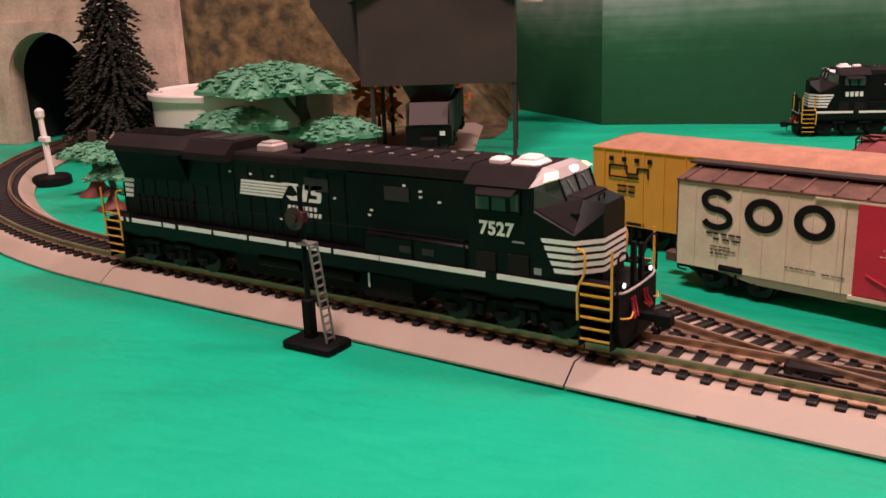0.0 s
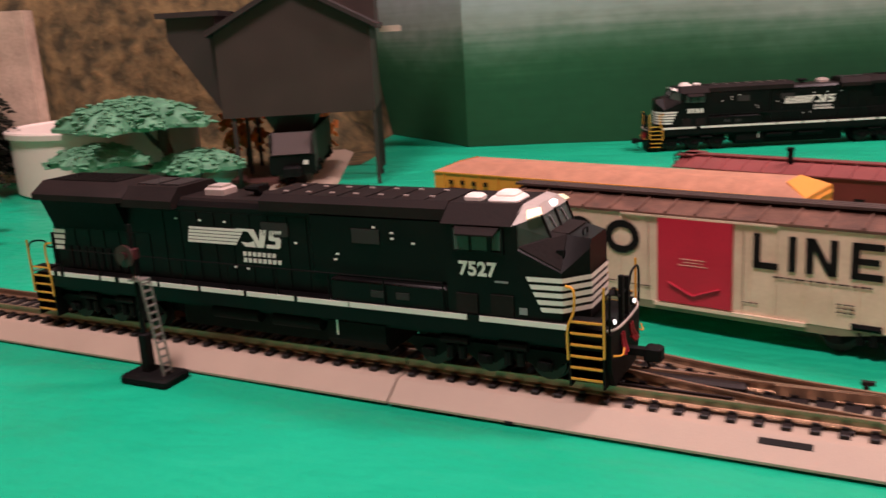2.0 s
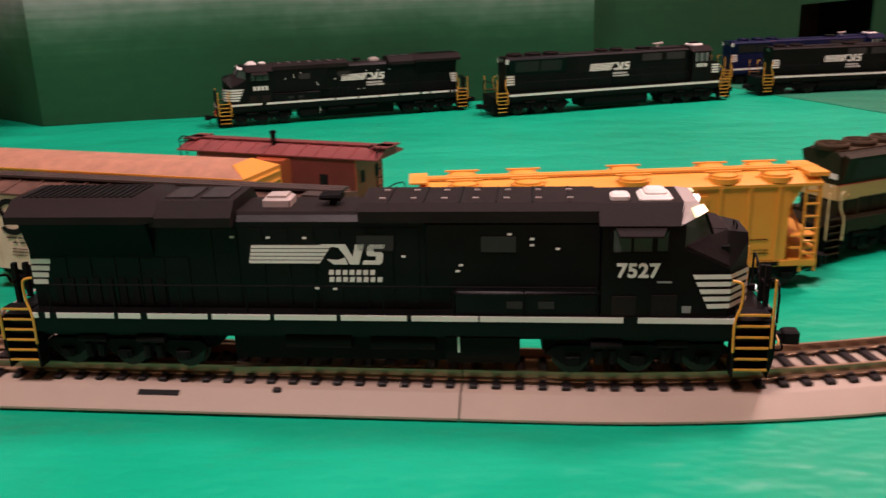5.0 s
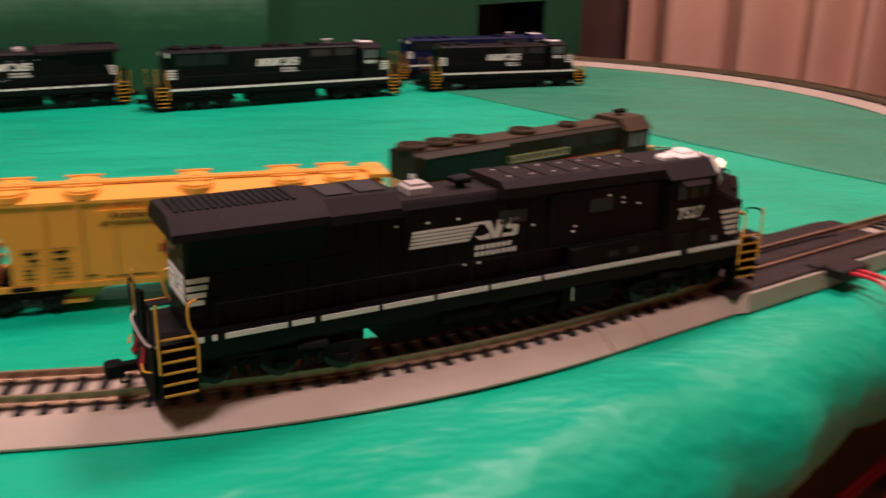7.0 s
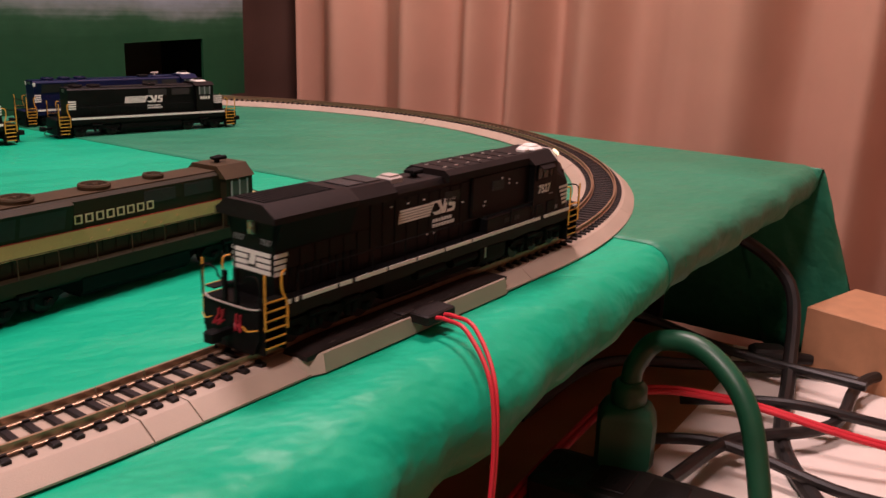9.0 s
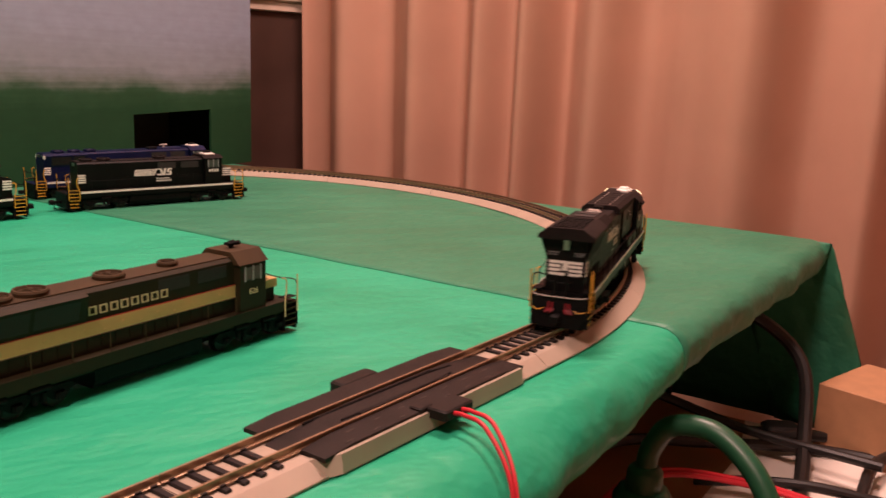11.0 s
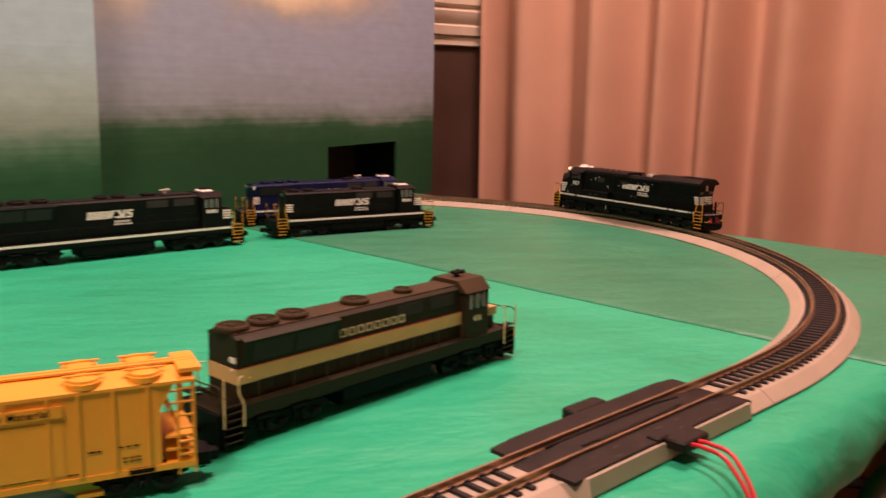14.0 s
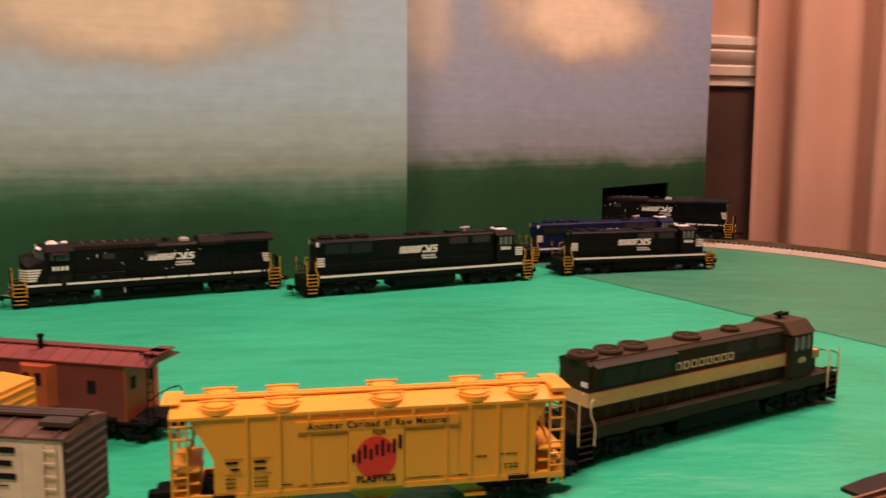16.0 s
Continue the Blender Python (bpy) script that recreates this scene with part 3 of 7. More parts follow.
def side_text(parent, body, size, x, y, z, material, side=-1, spread=1.0, bold=0.0, label="", slope=0.0):
    """Lettering on a long side: side -1 faces -y, +1 faces +y."""
    ob = new("lettering", text_mesh(body, size, material, spread, bold))
    ob.parent = parent
    ob.matrix_basis = pose(x, y + side * 0.0002, z, 90 - slope, 0, 0 if side < 0 else 180)
    return tagged(ob, label or "painted lettering")


def slab(me, pts, y, side, th=0.0002):
    """A thin painted shape on a long side, from (x, z) points."""
    a, b = y, y + side * th
    return me.prism(pts, min(a, b), max(a, b), "y")


# grey-green base paints in the light and green cloth that show through the panes
GLASSD = glass("dark_cab_glass", (0.13, 0.17, 0.145), 0.06)
GLASSD.node_tree.nodes["Principled BSDF"].inputs["Transmission Weight"].default_value = 0.5
LAMPW = mat("lit_headlight", (0.9, 0.88, 0.8), 0.3, emit=(1, 0.95, 0.85), power=1.2)
HOSE = mat("dark_crimson_hose", (0.26, 0.012, 0.022), 0.45)
LAMPB = mat("lit_number_board", (0.9, 0.75, 0.45), 0.4, emit=(1, 0.82, 0.5), power=1.1)
GRILLE = mat("dark_radiator_mesh", (0.016, 0.014, 0.013), 0.7, bump=0.6, fine=3000)
FRAMEG = mat("grey_window_frame", (0.25, 0.26, 0.26), 0.5)
BROW = mat("grey_brow_paint", (0.40, 0.36, 0.33), 0.45)
GREYBOX = mat("light_grey_plastic", (0.42, 0.38, 0.34), 0.5)


WHEELM = mat("blackened_wheel_steel", (0.03, 0.028, 0.026), 0.45, 0.6)


def wheels_and_truck(eng, x, gear, axles=(-0.0208, 0.0, 0.0208), base=0.0):
    tr = part("truck", Mesh().box(-0.030, 0.030, -0.006, 0.006, 0.006, 0.0125, 0.001), gear, eng, "black powered truck")
    tr.matrix_basis = pose(x, 0, base)
    span = max(axles) + 0.009
    for sg in (-1, 1):
        y0, y1 = sorted((sg * 0.0122, sg * 0.0142))
        prof = [(-span, 0.0085), (-span + 0.003, 0.0110), (span - 0.003, 0.0110), (span, 0.0085), (span - 0.004, 0.0070)]
        low = []
        for a in reversed(axles):
            low += [(a + 0.006, 0.0068), (a + 0.0035, 0.0048), (a - 0.0035, 0.0048), (a - 0.006, 0.0068)]
        prof += low + [(-span + 0.004, 0.0070)]
        m = Mesh().prism(prof, y0, y1, "y")
        for a in axles:
            m.box(a - 0.0026, a + 0.0026, min(sg * 0.0142, sg * 0.0156), max(sg * 0.0142, sg * 0.0156), 0.0046, 0.0080, 0.0006)
            m.cyl((a, sg * 0.0142, 0.0061), (a, sg * 0.0162, 0.0061), 0.0016, n=10)
        for a, b in zip(axles, axles[1:]):
            c = (a + b) / 2
            for dx in (-0.0022, 0.0022):
                m.cyl((c + dx, sg * 0.0146, 0.0052), (c + dx, sg * 0.0146, 0.0098), 0.0015, n=8)
            m.cyl((c - 0.005, sg * 0.0152, 0.0118), (c + 0.005, sg * 0.0152, 0.0118), 0.0016, n=8)
        part("side_frame", m, gear, tr, "cast black truck side frame")
    for a in axles:
        w = Mesh()
        for sg in (-1, 1):
            w.cyl((0, sg * 0.0078, 0), (0, sg * 0.0108, 0), 0.0058, n=18)
            w.cyl((0, sg * 0.0070, 0), (0, sg * 0.0078, 0), 0.0066, n=18)
        w.cyl((0, -0.008, 0), (0, 0.008, 0), 0.0015, n=8)
        wh = part("wheelset", w, WHEELM, tr, "blackened steel wheelset")
        wh.matrix_basis = pose(a, 0, 0.0058)
    return tr


def coupler(eng, x, sg, z, gear):
    m = Mesh().box(min(x, x + sg * 0.006), max(x, x + sg * 0.006), -0.0015, 0.0015, z - 0.0012, z + 0.0012)
    x2 = x + sg * 0.006
    m.box(min(x2, x2 + sg * 0.0055), max(x2, x2 + sg * 0.0055), -0.0026, 0.0026, z - 0.0022, z + 0.0022, 0.0006)
    m.tube(smooth_path([(x2, 0, z - 0.002), (x2 + sg * 0.001, 0.001, z - 0.0055), (x2 - sg * 0.002, 0.003, z - 0.0068)], 4), 0.0004, 5)
    return part("coupler", m, gear, eng, "knuckle coupler with a curved trip pin")


def logo(eng, x, z, w, h, y, side, both=True):
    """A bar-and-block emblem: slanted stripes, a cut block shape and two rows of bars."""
    d = -side
    m = Mesh()
    for k in range(5):
        z0 = z + h * (0.05 + 0.19 * k)
        e = 0.10 * w * k / 4
        slab(m, [(x - d * w * 0.5 + d * e * 0.25, z0), (x + d * w * (0.02 + 0.02 * k), z0), (x + d * w * (0.035 + 0.02 * k), z0 + h * 0.14), (x - d * w * 0.5 + d * e * 0.25, z0 + h * 0.14)], y, side)
    N = [(0.03, 1.0), (0.215, 1.0), (0.262, 0.36), (0.285, 1.0), (0.350, 1.0), (0.305, 0.0), (0.240, 0.0), (0.205, 0.45), (0.160, 0.84), (0.07, 0.92)]
    slab(m, [(x + d * w * a, z + h * b) for a, b in N], y, side)
    hook = [(0.075, 0.26), (0.150, 0.22), (0.205, 0.34), (0.225, 0.0), (0.120, 0.0)]
    slab(m, [(x + d * w * a, z + h * b) for a, b in hook], y, side)
    S = [(0.33, 0.0), (0.455, 0.0), (0.475, 0.12), (0.485, 0.50), (0.470, 0.62), (0.415, 0.62), (0.418, 0.80), (0.49, 0.80), (0.50, 1.0), (0.39, 1.0), (0.372, 0.88), (0.362, 0.52), (0.375, 0.42), (0.432, 0.42), (0.428, 0.20), (0.34, 0.20)]
    slab(m, [(x + d * w * a, z + h * b) for a, b in S], y, side)
    for r in range(2):
        z0 = z - h * (0.30 + 0.36 * r) - h * 0.22
        for k in range(7 + r):
            x0 = x + d * w * (0.08 + 0.05 * k + 0.0 * r)
            slab(m, [(x0, z0), (x0 + d * w * 0.034, z0), (x0 + d * w * 0.040, z0 + h * 0.24), (x0 + d * w * 0.006, z0 + h * 0.24)], y, side)
    part("emblem", m, WHITE, eng, "white painted stripes and block emblem", smooth=False)


def end_steps(eng, xs, sg_end, gear, railpaint, z_top=0.0195, yw=0.0172, wid=0.0115, edge=None):
    """Step wells, yellow-edged treads and grab posts at one end, both sides."""
    for side in (-1, 1):
        x0, x1 = sorted((xs, xs + sg_end * wid))
        y0, y1 = sorted((side * (yw - 0.0052), side * yw))
        m = Mesh().box(x0, x1, *sorted((side * (yw - 0.0062), side * (yw - 0.0054))), 0.0035, z_top)
        m.box(x0, x0 + 0.0007, y0, y1, 0.0015, z_top).box(x1 - 0.0007, x1, y0, y1, 0.0015, z_top)
        stp = part("step_well", m, gear, eng)
        for k in range(6):
            z = 0.0040 + k * (z_top + 0.0030 - 0.0040) / 5
            part("tread", Mesh().box(x0 + 0.0007, x1 - 0.0007, y0, y1, z, z + 0.0005), gear, stp, smooth=False)
            part("tread_edge", Mesh().box(x0 + 0.0007, x1 - 0.0007, *sorted((side * yw, side * (yw + 0.0004))), z, z + 0.0007), edge or railpaint, stp, "painted step edge", smooth=False)
        yy = side * (yw + 0.0006)
        xi, xo = (x0, x1) if sg_end > 0 else (x1, x0)
        part("grab_post", Mesh().tube(smooth_path([(xi, yy, 0.0105), (xi, yy, 0.0205), (xi + sg_end * 0.0018, yy - side * 0.0008, 0.0260), (xi + sg_end * 0.0018, yy - side * 0.001, 0.0325), (xi - sg_end * 0.0010, yy - side * 0.002, 0.0335)], 5), 0.00045, 6), railpaint, eng, "yellow grab post")
        part("grab_post", Mesh().tube([(xo, yy, 0.0120), (xo, yy, 0.0345)], 0.00045, 6), railpaint, eng, "yellow grab post")


def side_rails(eng, x0, x1, z0, z1, y, n, paint):
    for side in (-1, 1):
        m = Mesh().tube([(x0, side * y, z1), (x1, side * y, z1)], 0.00028, 5)
        for k in range(n):
            x = x0 + (x1 - x0) * k / (n - 1)
            m.tube([(x, side * y, z0), (x, side * y, z1)], 0.00028, 5)
        part("handrail", m, paint, eng, "thin side handrail with stanchions")


def wide_cab_engine(label, group, m, body=BLACK, roof=ROOFBLK, number="", lit=False):
    """A long modern diesel: wide cab at +x, winged radiator at -x."""
    e = thing("diesel_engine", label, "model locomotive", m, group)
    # frame and deck
    part("frame", Mesh().box(-0.1265, 0.1265, -0.0150, 0.0150, 0.0130, 0.0200).box(-0.1150, 0.1150, -0.0176, 0.0176, 0.0150, 0.0218), body, e, "black frame and walkway")
    st = [(-0.1150, -0.1125), (-0.1100, -0.1085), (-0.1060, -0.0860), (-0.0845, -0.0770), (-0.0745, -0.0540), (-0.0525, -0.0330), (-0.0315, -0.0110), (-0.0095, 0.0120), (0.0135, 0.0350), (0.0355, 0.0805), (0.0850, 0.1150)]
    for side in (-1, 1):
        sm = Mesh()
        for a, b in st:
            sm.box(a, b, *sorted((side * 0.0176, side * 0.0179)), 0.0200, 0.0218)
        part("sill_stripe", sm, WHITE, e, "broken white stripe along the sill", smooth=False)
    # hood
    hp = [(-0.0118, 0.0200), (-0.0118, 0.0515), (-0.0100, 0.0536), (0.0100, 0.0536), (0.0118, 0.0515), (0.0118, 0.0200)]
    hood = part("long_hood", Mesh().prism(hp, -0.1155, 0.0740), body, e, "black hood with doors and latches")
    part("hood_roof", Mesh().prism([(-0.0102, 0.0534), (-0.0095, 0.0544), (0.0095, 0.0544), (0.0102, 0.0534)], -0.0440, -0.0030), roof, e, "black hood roof, browned as top-lit")
    part("equipment_roof", Mesh().prism([(-0.0135, 0.0515), (-0.0135, 0.0552), (-0.0105, 0.0574), (0.0105, 0.0574), (0.0135, 0.0552), (0.0135, 0.0515)], -0.0030, 0.0725), roof, e, "raised black roof section, browned as top-lit")
    part("equipment_cab", Mesh().box(0.0180, 0.0738, -0.0133, 0.0133, 0.0305, 0.0517, 0.0008), body, e)
    def wing_ring(x, y0, y1, z0, z1, z2):
        return [(x, -y0, z0), (x, -y0, z1), (x, -y1, z2), (x, y1, z2), (x, y0, z1), (x, y0, z0)]

    wing = Mesh().loft([wing_ring(-0.1195, 0.0168, 0.0100, 0.0520, 0.0545, 0.0590), wing_ring(-0.0730, 0.0168, 0.0100, 0.0520, 0.0545, 0.0590), wing_ring(-0.0695, 0.0150, 0.0098, 0.0522, 0.0540, 0.0580)])
    part("radiator_wing", wing, roof, e, "overhanging radiator wing with sloped roof")
    for k in range(17):
        part("radiator_slat", Mesh().box(-0.1165 + k * 0.0023, -0.1153 + k * 0.0023, -0.0088, 0.0088, 0.0589, 0.0594), UNDER, e, smooth=False)
    part("rear_roof", Mesh().prism([(-0.0150, 0.0505), (-0.0150, 0.0536), (-0.0100, 0.0582), (0.0100, 0.0582), (0.0150, 0.0536), (0.0150, 0.0505)], -0.0715, -0.0440), roof, e, "raised roof behind the radiator")
    for x in (-0.068, -0.056):
        part("roof_panel", Mesh().box(x, x + 0.0095, -0.0070, 0.0070, 0.0581, 0.0587), GRILLE, e, "dark roof hatch", smooth=False)
    for side in (-1, 1):
        part("radiator_side", Mesh().prism([(side * 0.0118, 0.0400), (side * 0.0164, 0.0522), (side * 0.0118, 0.0522)], -0.1150, -0.0720), UNDER, e, "flared hood side under the wing")
        # door seams, louvres and latches
        for k in range(15):
            x = -0.110 + k * 0.0085
            part("hood_door", Mesh().box(x, x + 0.0070, *sorted((side * 0.0118, side * 0.0121)), 0.0225, 0.0395 if x < -0.066 else 0.0495), body, e, smooth=False)
        lm = Mesh()
        for k in range(9):
            lm.box(-0.108 + k * 0.0045, -0.1055 + k * 0.0045, *sorted((side * 0.0120, side * 0.0126)), 0.0230, 0.0320)
        part("louvre", lm, UNDER, e, smooth=False)
        for x, z in ((-0.045, 0.0465), (-0.033, 0.0463), (-0.021, 0.0462), (-0.018, 0.0290), (-0.012, 0.0288), (0.011, 0.0400), (0.0285, 0.0355), (0.0295, 0.0375), (0.045, 0.0478), (0.052, 0.0442), (0.052, 0.0462), (0.060, 0.0430)):
            yy = 0.0134 if x > 0.0178 else 0.0122
            part("stencil_mark", Mesh().box(x - 0.0007, x + 0.0007, *sorted((side * yy, side * (yy + 0.0002))), z - 0.0003, z + 0.0004), WHITE, e, "tiny white stencil mark", smooth=False)
        part("walkway_box", Mesh().box(0.0270, 0.0735, *sorted((side * 0.0115, side * 0.0166)), 0.0217, 0.0296, 0.0008), body, e, "equipment box on the walkway")
        vm = Mesh()
        for x in (0.044, 0.054):
            vm.box(x, x + 0.005, *sorted((side * 0.0166, side * 0.0169)), 0.0242, 0.0265)
        part("box_vent", vm, GRILLE, e, smooth=False)
        for x0, x1 in ((-0.004, 0.008), (0.036, 0.047)):
            part("side_intake", Mesh().box(x0, x1, *sorted((side * 0.0118, side * (0.0124 if x0 < 0 else 0.0137))), 0.0420, 0.0470), GRILLE, e, "dark intake grille", smooth=False)
    # cab and nose
    part("cab", Mesh().prism([(-0.0166, 0.0215), (-0.0166, 0.0519), (0.0166, 0.0519), (0.0166, 0.0215)], 0.0735, 0.0985), body, e, "wide black cab")
    cr = Mesh().loft([[(0.0725, -0.0174, 0.0515), (0.0725, -0.0104, 0.0570), (0.0725, 0.0104, 0.0570), (0.0725, 0.0174, 0.0515)],
                      [(0.0968, -0.0174, 0.0515), (0.0990, -0.0104, 0.0572), (0.0990, 0.0104, 0.0572), (0.0968, 0.0174, 0.0515)]])
    part("cab_roof", cr, roof, e, "sloped black cab roof, browned as top-lit")
    fr = Mesh().loft([[(0.0964, -0.0173, 0.0514), (0.0986, -0.0104, 0.0574), (0.0986, 0.0104, 0.0574), (0.0964, 0.0173, 0.0514)],
                      [(0.1050, -0.0118, 0.0542), (0.1030, -0.0088, 0.0570), (0.1030, 0.0088, 0.0570), (0.1050, 0.0118, 0.0542)]])
    part("cab_brow", fr, BROW if lit else body, e, "pale grey brow over the windshield")
    ws = Mesh().loft([[(0.0984, -0.0164, 0.0435), (0.0984, 0.0164, 0.0435), (0.0980, 0.0164, 0.0516), (0.0980, -0.0164, 0.0516)],
                      [(0.1075, -0.0112, 0.0472), (0.1075, 0.0112, 0.0472), (0.1046, 0.0116, 0.0543), (0.1046, -0.0116, 0.0543)]])
    part("windshield", ws, GLASSD, e, "dark raked windshield")
    for y in (-0.0112, 0.0, 0.0112):
        part("windshield_post", Mesh().tube([(0.1076, y, 0.0472), (0.1049, y * 1.03, 0.0543)], 0.0005, 5), body, e)
    for y in (-0.006, 0.005):
        part("wiper", Mesh().tube([(0.1054, y, 0.0532), (0.1070, y + 0.0015, 0.0492)], 0.0003, 5), FRAMEG, e)
    nose = Mesh().loft([[(0.0984, -0.0166, 0.0215), (0.0984, -0.0166, 0.0440), (0.0984, -0.0100, 0.0490), (0.0984, 0.0100, 0.0490), (0.0984, 0.0166, 0.0440), (0.0984, 0.0166, 0.0215)],
                        [(0.1125, -0.0161, 0.0215), (0.1125, -0.0161, 0.0374), (0.1125, -0.0090, 0.0478), (0.1125, 0.0090, 0.0478), (0.1125, 0.0161, 0.0374), (0.1125, 0.0161, 0.0215)],
                        [(0.1192, -0.0085, 0.0215), (0.1192, -0.0085, 0.0440), (0.1192, -0.0070, 0.0466), (0.1192, 0.0070, 0.0466), (0.1192, 0.0085, 0.0440), (0.1192, 0.0085, 0.0215)]])
    part("nose", nose, body, e, "angular black nose")
    for sg in (-1, 1):
        part("nose_slope", Mesh().loft([[(0.0990, sg * 0.0163, 0.0445), (0.0990, sg * 0.0104, 0.0490), (0.1122, sg * 0.0094, 0.0479), (0.1122, sg * 0.0158, 0.0381)], [(0.0990, sg * 0.0163, 0.0449), (0.0990, sg * 0.0104, 0.0494), (0.1122, sg * 0.0094, 0.0483), (0.1122, sg * 0.0158, 0.0385)]]), roof, e, "sloped black nose shoulder, browned as top-lit", smooth=False)
    part("nose_top", Mesh().loft([[(0.0990, -0.0100, 0.0491), (0.0990, 0.0100, 0.0491), (0.1125, 0.0088, 0.0479), (0.1125, -0.0088, 0.0479)], [(0.0990, -0.0100, 0.0495), (0.0990, 0.0100, 0.0495), (0.1125, 0.0088, 0.0483), (0.1125, -0.0088, 0.0483)]]), roof, e, "flat black nose top, browned as top-lit", smooth=False)
    part("nose_latch", Mesh().box(0.1100, 0.1125, -0.0135, -0.0115, 0.0420, 0.0440).tube(smooth_path([(0.1160, -0.005, 0.0470), (0.1160, -0.005, 0.0488), (0.1160, -0.001, 0.0488), (0.1160, -0.001, 0.0470)], 3), 0.0003, 5), UNDER, e, "latch and grab iron on the nose")
    for side in (-1, 1):
        ns = Mesh()
        for k in range(5):
            z = 0.0248 + k * 0.0024
            xs = 0.1062 - 0.0011 * k
            for (xa, ya), (xb, yb), skew in (((xs, 0.01705), (0.1128, 0.0165), 0.0007), ((0.1128, 0.0165), (0.1197, 0.0088), 0.0), ((0.1197, 0.0088), (0.1197, 0.0), 0.0)):
                ns.add([(xa, side * ya, z), (xb, side * yb, z), (xb, side * yb, z + 0.0015), (xa - skew, side * ya, z + 0.0015)], [(0, 1, 2, 3)])
        part("nose_stripes", ns, WHITE, e, "five white nose stripes", smooth=False)
        y = side * 0.0166
        part("side_window", Mesh().box(0.0768, 0.0885, *sorted((y, y + side * 0.0004)), 0.0432, 0.0500), GLASSD, e, "side window, greyed green for the light showing through", smooth=False)
        part("side_window", Mesh().box(0.0897, 0.0932, *sorted((y, y + side * 0.0004)), 0.0435, 0.0498), GLASSD, e, "side window, greyed green for the light showing through", smooth=False)
        wfm = Mesh()
        for x in (0.0764, 0.0826, 0.0889, 0.0897, 0.0936):
            wfm.box(x - 0.0004, x + 0.0004, *sorted((y, y + side * 0.0007)), 0.0428, 0.0503)
        wfm.box(0.0760, 0.0940, *sorted((y, y + side * 0.0007)), 0.0423, 0.0431)
        part("window_frame", wfm, body, e)
        shade = [(0.0772, 0.0168, 0.0512), (0.0930, 0.0168, 0.0512), (0.0915, 0.0195, 0.0489), (0.0785, 0.0195, 0.0489)]
        part("sun_shade", Mesh().loft([[(x, side * v, z) for x, v, z in shade], [(x, side * v, z - 0.0006) for x, v, z in shade]]), roof, e, "folded sun shade over the window")
        bx = Mesh().box(0.0768, 0.0843, *sorted((y, y + side * 0.0006)), 0.0222, 0.0286)
        part("access_door", bx, roof, e, "brown-black access door under the cab", smooth=False)
        part("access_door", Mesh().box(0.0890, 0.0968, *sorted((y, y + side * 0.0006)), 0.0222, 0.0290), roof, e, "brown-black access door under the cab", smooth=False)
        if number:
            side_text(e, number, 0.0063, 0.0846, side * 0.0167, 0.0350, WHITE, side, 1.05, 0.00022, "white road number")
            part("small_marks", Mesh().box(0.0905, 0.0950, *sorted((y, y + side * 0.0002)), 0.0330, 0.0336).box(0.0985, 0.1012, *sorted((y, y + side * 0.0002)), 0.0232, 0.0254), FRAMEG, e, smooth=False)
        else:
            bm_ = Mesh()
            for k in range(4):
                bm_.box(0.078 + k * 0.0038, 0.0806 + k * 0.0038, *sorted((y, y + side * 0.0002)), 0.0338, 0.0378)
            part("number_bars", bm_, WHITE, e, smooth=False)
        logo(e, -0.0174, 0.0373, 0.0452, 0.0068, side * 0.0122, side)
        part("air_tank", Mesh().cyl((-0.0290, side * 0.0138, 0.0115), (-0.0070, side * 0.0138, 0.0115), 0.0026, n=14).cyl((-0.0005, side * 0.0138, 0.0112), (0.0208, side * 0.0138, 0.0112), 0.0026, n=14), UNDER, e, "long air tanks under the frame")
        rd = Mesh().box(0.0325, 0.0342, *sorted((side * 0.0158, side * 0.0161)), 0.0150, 0.0165).box(0.0350, 0.0368, *sorted((side * 0.0158, side * 0.0161)), 0.0150, 0.0165)
        part("fuel_cutoff", rd, RED, e, "two red fuel cut-off buttons", smooth=False)
        part("fuel_gauge", Mesh().box(0.0280, 0.0288, *sorted((side * 0.0158, side * 0.0161)), 0.0085, 0.0140), WHITE, e, smooth=False)
    part("fuel_tank", Mesh().prism([(-0.0130, 0.0035), (-0.0156, 0.0070), (-0.0156, 0.0135), (0.0156, 0.0135), (0.0156, 0.0070), (0.0130, 0.0035)], 0.0240, 0.0480).prism([(-0.0110, 0.0035), (-0.0110, 0.0135), (0.0110, 0.0135), (0.0110, 0.0035)], -0.0480, 0.0240), UNDER, e, "black fuel tank")
    # roof things
    part("roof_box", Mesh().box(0.0764, 0.0826, -0.0075, -0.0015, 0.0567, 0.0590, 0.0008), WHITE, e, "small white antenna box")
    part("roof_box", Mesh().box(0.0852, 0.0958, -0.0085, 0.0030, 0.0568, 0.0586, 0.0010).box(0.0872, 0.0940, -0.0065, 0.0012, 0.0584, 0.0600, 0.0008), WHITE, e, "white air conditioner box")
    part("exhaust_pipe", Mesh().box(-0.0365, -0.0270, -0.0045, 0.0045, 0.0543, 0.0572, 0.0006).box(-0.0350, -0.0285, -0.0032, 0.0032, 0.0572, 0.0580), GREYBOX, e, "grey exhaust stack")
    hn = Mesh().box(-0.0145, -0.0125, -0.0015, 0.0015, 0.0540, 0.0567)
    for y in (-0.0022, 0, 0.0022):
        hn.cyl((-0.0175, y, 0.0572), (-0.0105, y, 0.0572), 0.0009, 0.0014, n=8)
    part("horn", hn, UNDER, e, "black three-chime horn")
    pn = Mesh()
    for k in range(7):
        x = 0.003 + k * 0.0100
        for y in (-0.0055, 0.0055):
            pn.box(x, x + 0.0020, y - 0.0004, y + 0.0004, 0.0573, 0.0578)
